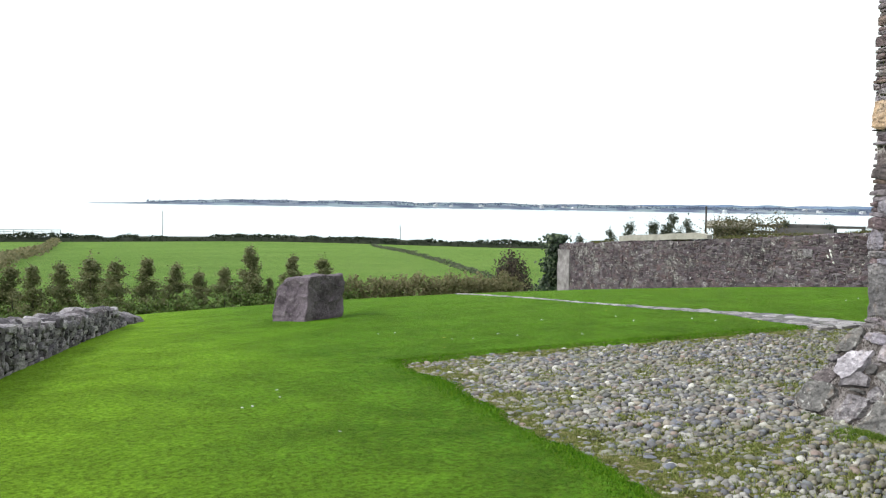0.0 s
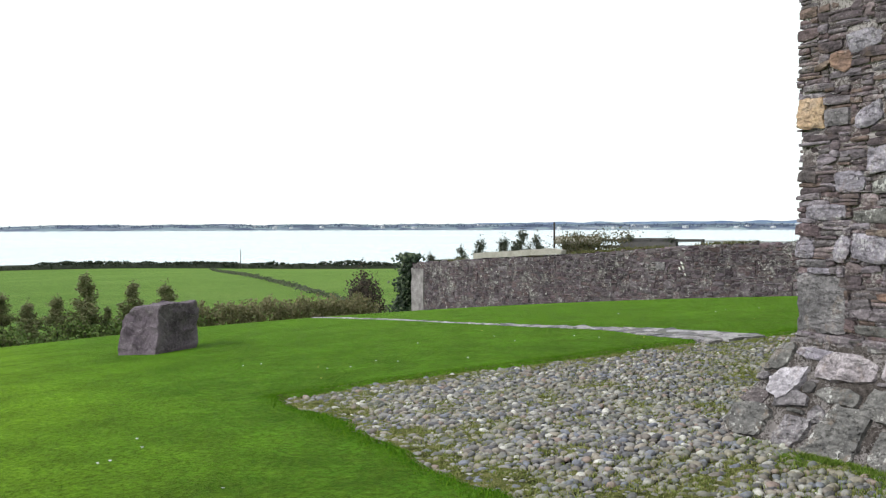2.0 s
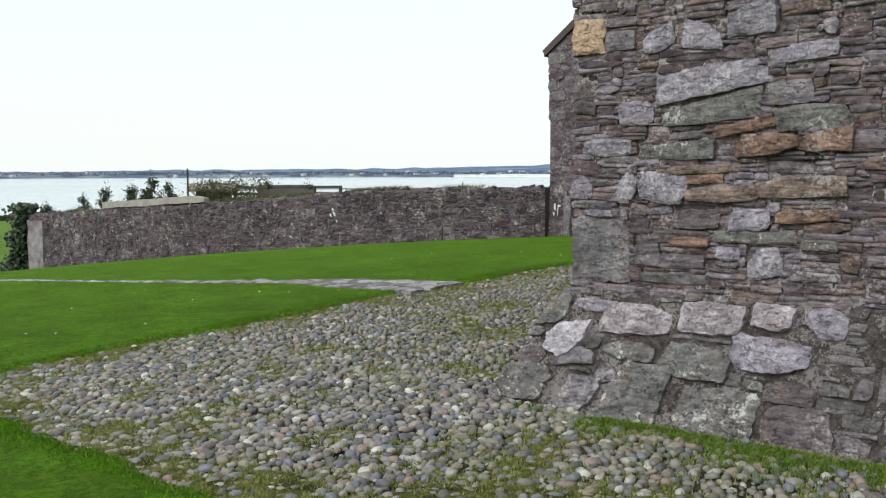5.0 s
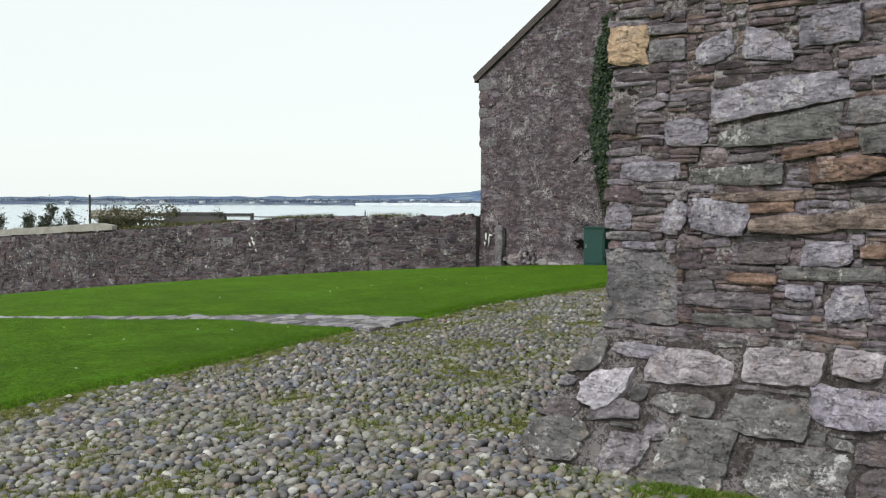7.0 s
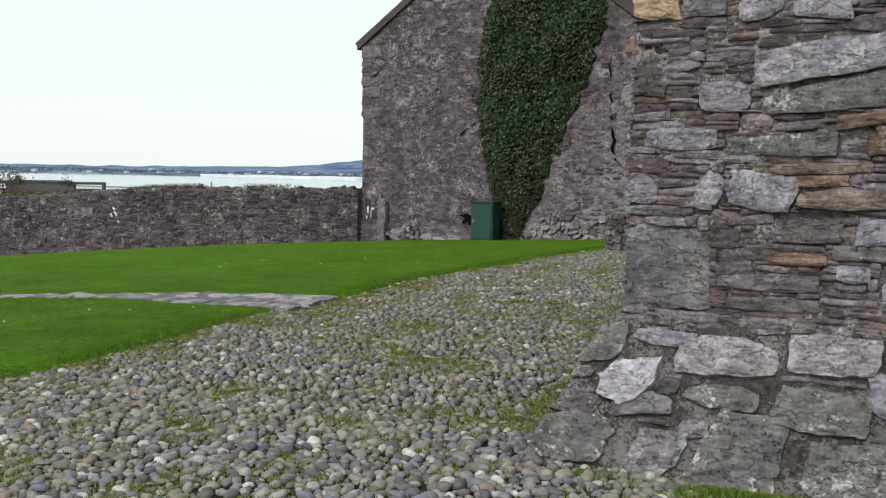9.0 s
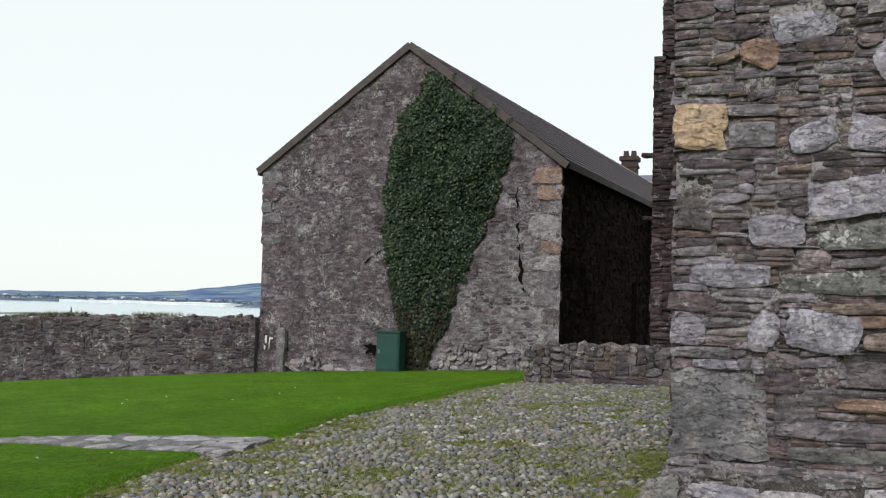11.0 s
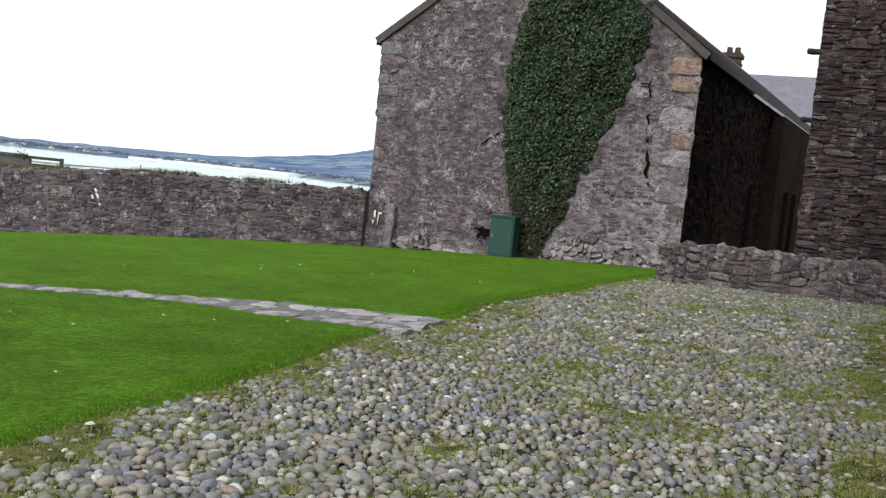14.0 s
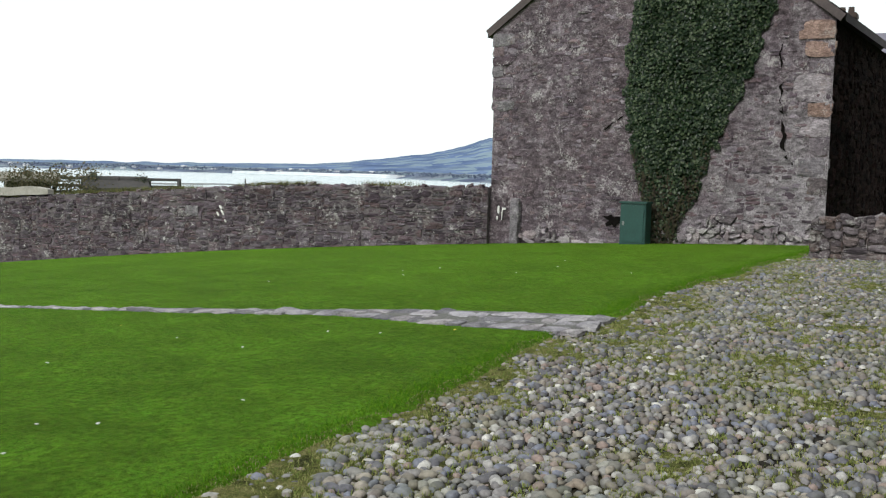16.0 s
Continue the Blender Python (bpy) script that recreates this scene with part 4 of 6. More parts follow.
def garden_wall():
    rng = random.Random(31)
    wall = empty("garden_wall", "long old rubble stone garden wall with ragged top", "wall", "", (0, 0, 0), "structure")
    n = 120
    v, f = [], []
    for k in range(n + 1):
        u = GW_LEN * k / n
        p = GW_A + GW_U * u
        t, b = gw_top(u) - 0.02, gw_base(u) - 0.4
        for q, z in ((p, b), (p, t), (p - GW_N * 0.5, t), (p - GW_N * 0.5, b)):
            v.append((q.x, q.y, z))
    for k in range(n):
        a = 4 * k
        for i in range(3):
            f.append((a + i, a + i + 1, a + i + 5, a + i + 4))
    f += [(0, 3, 2, 1), (4 * n, 4 * n + 1, 4 * n + 2, 4 * n + 3)]
    mesh_object("core", v, f, mat_garden_mortar, wall)

    def sizes(r, u, w):
        q = r.random()
        if q < 0.60:
            return r.uniform(0.10, 0.42), r.uniform(0.025, 0.07)
        if q < 0.88:
            return r.uniform(0.12, 0.38), r.uniform(0.06, 0.12)
        return r.uniform(0.24, 0.52), r.uniform(0.11, 0.18)

    rects = pack(GW_LEN, 3.2, 0.02, sizes, [], rng)
    keep = []
    for a, b, c, d in rects:
        z0, z1 = c - 1.95, d - 1.95
        m = (a + b) / 2
        if z1 > gw_base(m) - 0.05 and z1 < gw_top(m) + 0.02:
            keep.append((a, b, z0, z1))

    def to_world(u, w, d):
        p = GW_A + GW_U * u + GW_N * (d + 0.002)
        return (p.x, p.y, w)

    lay_face(wall, keep, to_world, mat_garden, rng, lambda u, w: u < 7.5, (0.0, 0.028), "rubble_facing", 4, 3, 0.022, 0.006, 0.35, mirror=True)
    # loose coping stones along the top
    u = 0.1
    while u < GW_LEN:
        w, h = rng.uniform(0.14, 0.5), rng.uniform(0.03, 0.10)
        vv, ff = stone_mesh(w, 0.42, h, rng, 4, 4, 0.03, 0.01, 0.03, 0.0, 0.4)
        p = GW_A + GW_U * (u + w / 2) - GW_N * 0.24
        ob = mesh_object("coping_stone", [(GW_U.x * a + GW_N.x * b, GW_U.y * a + GW_N.y * b, d) for a, b, d in vv], flip(ff), mat_garden, wall)
        ob.location = (p.x, p.y, gw_top(u + w / 2) - h * 0.6)
        u += w
    # whitewash splash and pale squared stone
    vv, ff = stone_mesh(0.34, 0.26, 0.012, rng, 5, 4, 0.004, 0.005, 0.02)
    pale = mesh_object("pale_block", [to_world(7.05 + a, 0.37 + b, d + 0.035) for a, b, d in vv], flip(ff), mat_tones["g"], wall)
    for k in range(5):
        a, b = 6.3 + rng.gauss(0, 0.05), 0.36 + rng.gauss(0, 0.07)
        vv, ff = stone_mesh(rng.uniform(0.03, 0.06), rng.uniform(0.03, 0.10), 0.004, rng, 4, 4, 0.003, 0.0, 0.03, 0.4, 0.8)
        mesh_object("whitewash_splash", [to_world(a + q, b + w, d + 0.042) for q, w, d in vv], flip(ff), mat_white, wall)
    # limewashed end pier
    e = GW_LEN
    bm = bmesh.new()
    for du, dn, z in [(a, b, c) for c in (-2.3, -0.12) for a, b in ((-0.75, 0.05), (0.03, 0.05), (0.03, -0.55), (-0.75, -0.55))]:
        p = GW_A + GW_U * (e + du + 0.02) + GW_N * dn
        bm.verts.new((p.x, p.y, z))
    bm.verts.ensure_lookup_table()
    for q in ((0, 1, 5, 4), (1, 2, 6, 5), (2, 3, 7, 6), (3, 0, 4, 7), (4, 5, 6, 7)):
        bm.faces.new([bm.verts[i] for i in q])
    bmesh.ops.subdivide_edges(bm, edges=bm.edges[:], cuts=5, use_grid_fill=True)
    for q in bm.verts:
        q.co += 0.05 * noise.noise_vector(q.co * 3.0)
    bmesh.ops.recalc_face_normals(bm, faces=bm.faces[:])
    part("end_pier", bm, simple_material("weathered_limewash", (0.12, 0.105, 0.112), (0.34, 0.315, 0.325), 4.0), wall, "flaking pale limewashed end pier")


garden_wall()


def pale_beam():
    """A pale beam lying along the wall top."""
    rng = random.Random(2)
    bm = bmesh.new()
    u0, u1 = 11.1, 15.5
    for k in range(13):
        u = u0 + (u1 - u0) * k / 12
        c = GW_A + GW_U * u - GW_N * 0.12
        z = gw_top(u) + 0.04
        h = (0.20 if k > 0 else 0.12) + 0.02 * noise.noise((k * 1.7, 0, 0))
        for dn, dz in ((0.09, 0), (0.09, h), (-0.12, h), (-0.12, 0)):
            p = c + GW_N * dn
            bm.verts.new((p.x, p.y, z + dz))
    bm.verts.ensure_lookup_table()
    for k in range(12):
        for i in range(4):
            bm.faces.new([bm.verts[4 * k + i], bm.verts[4 * k + (i + 1) % 4], bm.verts[4 * k + 4 + (i + 1) % 4], bm.verts[4 * k + 4 + i]])
    bm.faces.new([bm.verts[i] for i in (0, 1, 2, 3)])
    bm.faces.new([bm.verts[48 + i] for i in (3, 2, 1, 0)])
    bmesh.ops.recalc_face_normals(bm, faces=bm.faces[:])
    tagged(part("concrete_beam", bm, simple_material("pale_concrete", (0.25, 0.235, 0.21), (0.40, 0.38, 0.345), 4), None), "long pale concrete beam lying on the garden wall", "beam")


pale_beam()


# ---- leaves ----
def leaf_material(name, a, b, c, rough=0.5):
    m = Mat(name, rough, 0.35)
    col = m.ramp(m.random(), [(0.0, a), (0.55, b), (1.0, c)])
    mat = m.done(col)
    # thin leaves let part of the light through
    tl = m.node("ShaderNodeBsdfTranslucent", Color=col)
    mix = m.node("ShaderNodeMixShader", Fac=0.35)
    m.t.links.new(m.b.outputs[0], mix.inputs[1])
    m.t.links.new(tl.outputs[0], mix.inputs[2])
    m.t.links.new(mix.outputs[0], m.t.nodes["Material Output"].inputs[0])
    return mat


# the palest ivy tone paints in the bright highlights on some leaves
mat_ivy = leaf_material("ivy_leaf", (0.010, 0.022, 0.011), (0.021, 0.045, 0.018), (0.115, 0.150, 0.080), 0.36)
mat_ivy_dry = leaf_material("dry_ivy_stem", (0.028, 0.024, 0.016), (0.050, 0.038, 0.024), (0.05, 0.055, 0.025), 0.8)


def leaf(size, normal, rng, droop=0.3):
    """A five-pointed folded leaf about the origin facing normal: vertices and faces."""
    n = Vector(normal).normalized()
    up = Vector((rng.uniform(-0.5, 0.5), rng.uniform(-0.3, 0.3), 1)).normalized()
    a = n.cross(up).normalized()
    b = a.cross(n).normalized()
    w, h = size * 0.5, size * 0.55
    pts = [(0, -h, droop * size * 0.4), (w, -0.1 * h, -0.05 * size), (0.55 * w, h * 0.75, -0.12 * size), (0, h * 0.55, 0.06 * size), (-0.55 * w, h * 0.75, -0.12 * size), (-w, -0.1 * h, -0.05 * size)]
    v = [tuple(a * p[0] + b * p[1] + n * p[2]) for p in pts]
    return v, [(0, 1, 3), (1, 2, 3), (3, 4, 5), (0, 3, 5)]


# ---- the barn ----
BARN_X0, BARN_X1, BARN_Y, BARN_APEX, BARN_EAVE, BARN_TOP = -10.73, -3.98, 14.5, -7.30, 4.36, 6.93
BARN_LEN, BARN_SKEW = 25.0, 0.065


def barn_material():
    m = Mat("patchy_rendered_rubble", 0.93, 0.15)
    big, mid, fine = m.noise(0.7, 5, 0.6), m.noise(5.5, 6, 0.7), m.noise(38.0, 5, 0.75)
    col = m.ramp(mid, [(0.34, (0.096, 0.074, 0.088)), (0.5, (0.168, 0.136, 0.154)), (0.66, (0.272, 0.240, 0.262))])
    col = m.mix(m.ramp(big, [(0.42, 0.0), (0.60, 0.6)]), col, (0.128, 0.099, 0.108))
    drip = m.noise(2.2, 6, 0.7, (1.0, 1.0, 0.3))
    col = m.mix(0.8, col, m.ramp(drip, [(0.34, 0.68), (0.66, 1.3)]), "MULTIPLY")
    # old limewash survives low down and beside the ivy
    sep = m.node("ShaderNodeSeparateXYZ", Vector=m.geo.outputs["Position"])
    place = m.math("ADD", m.math("MULTIPLY", sep.outputs[0], 0.085), m.math("MULTIPLY", sep.outputs[2], -0.075))
    lime = m.math("ADD", m.math("ADD", place, 0.72), m.math("MULTIPLY", m.noise(1.6, 7, 0.7), 0.9))
    col = m.mix(m.ramp(lime, [(0.44, 0.0), (0.80, 0.78)]), col, (0.40, 0.375, 0.395))
    col = m.mix(0.75, col, m.ramp(fine, [(0.34, 0.30), (0.66, 1.70)]), "MULTIPLY")
    lump = m.noise(9.0, 3, 0.5, (1.0, 1.0, 1.8))
    col = m.mix(0.7, col, m.ramp(lump, [(0.38, 0.55), (0.62, 1.38)]), "MULTIPLY")
    pit = m.ramp(m.noise(13.0, 6, 0.75), [(0.33, 0.28), (0.39, 1.0)])
    col = m.mix(0.7, col, pit, "MULTIPLY")
    speck = m.math("MULTIPLY", m.noise(22.0, 5, 0.75), m.noise(3.0, 3))
    col = m.mix(m.ramp(speck, [(0.30, 0.0), (0.38, 0.7)]), col, (0.56, 0.53, 0.53))
    return m.done(col, m.math("ADD", m.math("ADD", mid, pit), m.math("MULTIPLY", fine, 0.7)), 1.0, 0.06)


mat_barn = barn_material()
mat_barn_stone = stone_material("gable_stone", [(0.135, 0.110, 0.125), (0.20, 0.178, 0.195), (0.112, 0.088, 0.098), (0.235, 0.214, 0.232), (0.155, 0.118, 0.124), (0.098, 0.082, 0.092), (0.19, 0.15, 0.152)], 0.5)
mat_footing = stone_material("footing_stone", [(0.33, 0.312, 0.315), (0.22, 0.205, 0.208), (0.42, 0.40, 0.40), (0.15, 0.135, 0.138), (0.28, 0.25, 0.245)], 0.6)
# side wall stone: the narrow yard's deep shade is put into its near-black colour
mat_side_shade = stone_material("side_wall_with_shade", [(0.021, 0.014, 0.013), (0.030, 0.021, 0.019), (0.013, 0.010, 0.010)], 0.0, (0.5, 0.5, 0.5), 1.0, 0.02)
mat_roof = simple_material("dark_roof_slate", (0.042, 0.030, 0.038), (0.078, 0.058, 0.070), 2.5, 0.75, 0.2, 0.3)
mat_verge = simple_material("mossy_cement_verge", (0.066, 0.053, 0.054), (0.115, 0.093, 0.092), 4.0)
# black that stands for shade in cracks, the hole, dark posts and open joints
mat_black = simple_material("near_black_shade", (0.006, 0.005, 0.005), (0.011, 0.010, 0.009), 8, 1.0, 0.0)


def gable_top(x):
    if x < BARN_APEX:
        return BARN_EAVE + (BARN_TOP - BARN_EAVE) * (x - BARN_X0) / (BARN_APEX - BARN_X0)
    return BARN_EAVE + (BARN_TOP - BARN_EAVE) * (BARN_X1 - x) / (BARN_X1 - BARN_APEX)


def in_ivy(x, z):
    """Inside the ivy's outline on the gable, as a depth from its edge."""
    left = ((0.2, -7.15), (1.7, -7.58), (2.9, -7.82), (4.1, -7.83), (5.2, -7.58), (5.9, -7.15), (6.4, -6.85))
    right = ((0.2, -6.72), (1.3, -6.22), (2.55, -5.76), (3.7, -5.27), (4.6, -4.99), (5.25, -5.02), (5.85, -5.47), (6.4, -6.6))
    def at(tab):
        for (a, b), (c, d) in zip(tab, tab[1:]):
            if z <= c:
                return b + (d - b) * max(0.0, (z - a)) / (c - a)
        return tab[-1][1]
    wob = 0.12 * noise.noise((z * 2.3, 1, 0)) + 0.14 * noise.noise((z * 6, x * 6, 0)) - 0.03
    return min(x - at(left), at(right) - x, gable_top(x) - 0.12 - z) + wob


def barn():
    rng = random.Random(17)
    b = empty("barn", "old rubble stone barn with slate roof and ivy-grown gable", "barn")
    # gable wall: lower left part set back below a broken corner
    nx = 130
    bm = bmesh.new()
    steps = np.linspace(-0.6, 1.0, 110)
    grid = {}
    for j, s in enumerate(steps):
        for i in range(nx + 1):
            q = i / nx
            x = BARN_X0 + (BARN_X1 - BARN_X0) * q
            top = gable_top(x)
            z = s if s < 0 else top * s
            xx = x
            if i == 0:
                xx = x + (0.09 if 0.9 < z < 2.75 else 0.0) + 0.02 * noise.noise((z * 5, 0, 0))
            y = BARN_Y + 0.022 * noise.noise((x * 1.7, z * 1.7, 0)) + 0.020 * noise.noise((x * 6, z * 9, 3)) + 0.010 * noise.noise((x * 17, z * 21, 5))
            grid[i, j] = bm.verts.new((xx, y, z))
    for j in range(len(steps) - 1):
        for i in range(nx):
            bm.faces.new((grid[i, j], grid[i + 1, j], grid[i + 1, j + 1], grid[i, j + 1]))
    wall = part("gable_wall", bm, mat_barn, b)
    # stones that show through the old plaster
    def sizes(r, u, w):
        return r.uniform(0.10, 0.36), r.uniform(0.04, 0.13)
    rects = [r for r in pack(6.7, 6.9, 0.03, sizes, [], rng)]
    keep = []
    for a, c, z0, z1 in rects:
        x, z = BARN_X0 + 0.05 + (a + c) / 2, (z0 + z1) / 2
        if z1 < gable_top(x) - 0.15 and (noise.noise((x * 0.9, z * 0.9, 8)) > -0.30 or z < 0.55 or rng.random() < 0.35):
            keep.append((a, c, z0, z1))
    def to_world(u, w, d):
        return (BARN_X0 + 0.05 + u, BARN_Y - d + 0.012, w)
    lay_face(b, keep, to_world, mat_barn_stone, rng, lambda u, w: w < 0.75, (-0.012, 0.024), "gable_rubble", 4, 3, 0.024, 0.012, 0.4)
    # bare footing stones where the plaster has gone
    foot = pack(6.4, 0.66, 0.02, lambda r, u, w: (r.uniform(0.08, 0.40), r.uniform(0.05, 0.20)), [(2.35, 3.1, 0, 0.66)], rng)
    for a, c, z0, z1 in foot:
        lim = 0.60 + 0.1 * math.sin(a * 3) if a > 4.0 else 0.26 + 0.14 * math.sin(a * 2.1)
        if z1 > lim or rng.random() < 0.10:
            continue
        vv, ff = hewn_stone((c - a) * 0.98, (z1 - z0) * 0.96, rng.uniform(0.01, 0.10), rng, 6, 5, 0.5, 1.1, 0.1, rng.gauss(0, 13), 0.016)
        ob = mesh_object("footing_stone", [(p, -d, q) for p, q, d in vv], ff, mat_footing, b)
        ob.location = (-10.5 + (a + c) / 2, BARN_Y - 0.01, (z0 + z1) / 2 + land_height(-10.5 + a, 14.4) * 0.5)
    # dressed corner stones
    def quoin(x0, x1, z0, z1, mat, proud=0.03):
        vv, ff = hewn_stone(x1 - x0 - 0.014, z1 - z0 - 0.014, proud, rng, 7, 6, 0.12, 0.3, 0.1, 0.0, 0.008)
        ob = mesh_object("quoin", [(p, -d, q) for p, q, d in vv], ff, mat)
        ob.parent = b
        ob.location = ((x0 + x1) / 2, BARN_Y, (z0 + z1) / 2)
    z = 4.33
    k = 0
    while z > 2.8:
        h = rng.uniform(0.18, 0.27)
        w = (0.46, 0.24)[k % 2] * rng.uniform(0.85, 1.15)
        quoin(BARN_X0 - 0.02, BARN_X0 + w, z - h, z, mat_barn_stone if k % 3 else mat_tones["g"])
        z -= h
        k += 1
    for x0, z0, z1, kind in ((-4.62, 3.98, 4.30, "e"), (-4.50, 3.62, 3.95, "e"), (-4.40, 3.36, 3.58, "s"), (-4.68, 2.86, 3.33, "v"), (-4.40, 2.58, 2.83, "e"), (-4.52, 2.22, 2.55, "v"), (-4.34, 1.90, 2.19, "s"), (-4.50, 1.52, 1.87, "g"), (-4.32, 1.18, 1.48, "b")):
        quoin(x0, BARN_X1 + 0.01, z0, z1, mat_tones[kind])
    # cracks: ragged near-black strips on the wall face, painting the shade of gaps
    def crack(points, width):
        v, f = [], []
        for k, (x, z) in enumerate(points):
            w = width * rng.choice((0.08, 0.3, 0.5, 0.8, 1.0))
            v += [(x - w, BARN_Y - 0.034, z), (x + w, BARN_Y - 0.034, z)]
        f = [(2 * k, 2 * k + 1, 2 * k + 3, 2 * k + 2) for k in range(len(points) - 1)]
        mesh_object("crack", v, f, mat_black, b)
    def ragged(p, q, n):
        return [(p[0] + (q[0] - p[0]) * k / n + rng.uniform(-0.04, 0.04), p[1] + (q[1] - p[1]) * k / n) for k in range(n + 1)]
    crack(ragged((-4.90, 3.9), (-4.83, 2.7), 14), 0.030)
    crack(ragged((-4.83, 2.7), (-4.74, 1.95), 10), 0.042)
    crack(ragged((-4.72, 1.9), (-4.60, 1.72), 4), 0.055)
    crack(ragged((-7.85, 2.62), (-8.2, 2.34), 6), 0.028)
    crack(ragged((-5.75, 0.74), (-5.2, 0.62), 5), 0.03)
    # broken hole at the foot of the wall: a flat patch of painted shade
    v = [(-7.98 + 0.22 * math.cos(a) * (0.75 + 0.35 * math.sin(3 * a + 1) + 0.2 * math.cos(7 * a)), BARN_Y - 0.040, 0.54 + 0.20 * math.sin(a) * (0.75 + 0.3 * math.cos(2 * a) + 0.2 * math.sin(5 * a))) for a in np.linspace(0, 6.28, 17)[:-1]]
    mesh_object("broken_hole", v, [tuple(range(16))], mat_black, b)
    # battered base at the seaward corner, and side walls
    bm = bmesh.new()
    for x0, x1, yo, z in ((-10.98, -10.15, 0.16, -0.4), (-10.88, -10.15, 0.06, 0.95), (-10.72, -10.2, 0.0, 1.15)):
        for x, y in ((x0, BARN_Y - yo), (x1, BARN_Y - yo), (x1, BARN_Y + 0.6), (x0, BARN_Y + 0.6)):
            bm.verts.new((x, y, z))
    bm.verts.ensure_lookup_table()
    for k in range(2):
        for i in range(4):
            bm.faces.new([bm.verts[4 * k + i], bm.verts[4 * k + (i + 1) % 4], bm.verts[4 * k + 4 + (i + 1) % 4], bm.verts[4 * k + 4 + i]])
    bm.faces.new([bm.verts[i] for i in (8, 9, 10, 11)])
    part("corner_buttress", bm, mat_barn, b)
    def side(name, x, mat, y0, y1, z0, z1, off):
        sx = lambda y: x + BARN_SKEW * (y - BARN_Y)
        v = [(sx(y0) + off, y0, z0), (sx(y1) + off, y1, z0), (sx(y1) + off, y1, z1), (sx(y0) + off, y0, z1), (sx(y0), y0, z0), (sx(y1), y1, z0), (sx(y1), y1, z1), (sx(y0), y0, z1)]
        mesh_object(name, v, [(0, 1, 2, 3), (4, 7, 6, 5), (0, 3, 7, 4), (1, 5, 6, 2), (3, 2, 6, 7), (0, 4, 5, 1)], mat, b)
    side("side_wall", BARN_X1 - 0.3, mat_side_shade, BARN_Y + 0.02, BARN_Y + BARN_LEN, -0.5, BARN_EAVE - 0.06, 0.28)
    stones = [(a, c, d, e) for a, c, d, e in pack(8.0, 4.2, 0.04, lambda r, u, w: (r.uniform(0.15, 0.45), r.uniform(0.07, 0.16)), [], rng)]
    lay_face(b, stones, lambda u, w, d: (BARN_X1 - 0.02 + d + BARN_SKEW * u, BARN_Y + 0.06 + u, w), mat_side_shade, rng, lambda u, w: False, (0.0, 0.04), "side_rubble", 3, 2, 0.02, 0.008, 0.3)
    side("seaward_wall", BARN_X0 + 0.3, mat_barn, BARN_Y + 0.02, BARN_Y + BARN_LEN, -0.9, BARN_EAVE - 0.06, -0.28)
    side("side_projection", BARN_X1, mat_side_shade, BARN_Y + 8.0, BARN_Y + BARN_LEN, -0.5, BARN_EAVE - 0.25, 0.35)
    for y in (BARN_Y + 6.2, BARN_Y + 9.5, BARN_Y + 11.0):
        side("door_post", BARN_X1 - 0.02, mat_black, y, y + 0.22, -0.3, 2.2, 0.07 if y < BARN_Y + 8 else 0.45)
    back = [(BARN_X0 + 0.7, BARN_Y + BARN_LEN, -0.9), (BARN_X1 + 0.7, BARN_Y + BARN_LEN, -0.9), (BARN_X1 + 0.7, BARN_Y + BARN_LEN, BARN_EAVE), (BARN_APEX + 0.7, BARN_Y + BARN_LEN, BARN_TOP - 0.1), (BARN_X0 + 0.7, BARN_Y + BARN_LEN, BARN_EAVE)]
    mesh_object("back_wall", back, [(0, 1, 2, 3, 4)], mat_barn, b)
    # roof slopes with slate courses
    def slope(x_low, name):
        n = 16
        v, f = [], []
        for c in range(n):
            t0, t1 = c / n, (c + 1) / n
            for t, lift in ((t0, 0.025), (t1, 0.004)):
                x = x_low + (BARN_APEX - x_low) * t
                z = BARN_EAVE - 0.03 + (BARN_TOP - BARN_EAVE + 0.04) * t + lift + 0.06
                for y in (BARN_Y - 0.03, BARN_Y + BARN_LEN):
                    v.append((x + BARN_SKEW * (y - BARN_Y), y, z))
            a = 4 * c
            f.append((a, a + 1, a + 3, a + 2))
            if c:
                f.append((a - 2, a - 1, a + 1, a))
        base = len(v)
        for x, z in ((x_low, BARN_EAVE - 0.1), (BARN_APEX, BARN_TOP - 0.05)):
            for y in (BARN_Y - 0.03, BARN_Y + BARN_LEN):
                v.append((x + BARN_SKEW * (y - BARN_Y), y, z))
        f += [(base, base + 2, base + 3, base + 1), (0, base, base + 1, 1)]
        ob = mesh_object(name, v, f, mat_roof, b)
    slope(BARN_X1 + 0.16, "roof_slope")
    slope(BARN_X0 - 0.14, "roof_slope")
    # pale flashing high on the roof and the ridge
    def ridge(y0, y1, mat, w, lift, name):
        sk = lambda y: BARN_SKEW * (y - BARN_Y)
        v = []
        for y in (y0, y1):
            for dx, dz in ((-w, -w * 0.75), (0, lift), (w, -w * 0.75), (0, -w)):
                v.append((BARN_APEX + sk(y) + dx, y, BARN_TOP + 0.05 + dz))
        mesh_object(name, v, [(0, 1, 5, 4), (1, 2, 6, 5), (2, 3, 7, 6), (3, 0, 4, 7), (3, 2, 1, 0), (4, 5, 6, 7)], mat, b)
    ridge(BARN_Y, BARN_Y + 11.5, mat_roof, 0.12, 0.05, "ridge_tiles")
    ridge(BARN_Y + 11.5, BARN_Y + BARN_LEN, mat_tones["p"], 0.10, 0.05, "ridge_flashing")
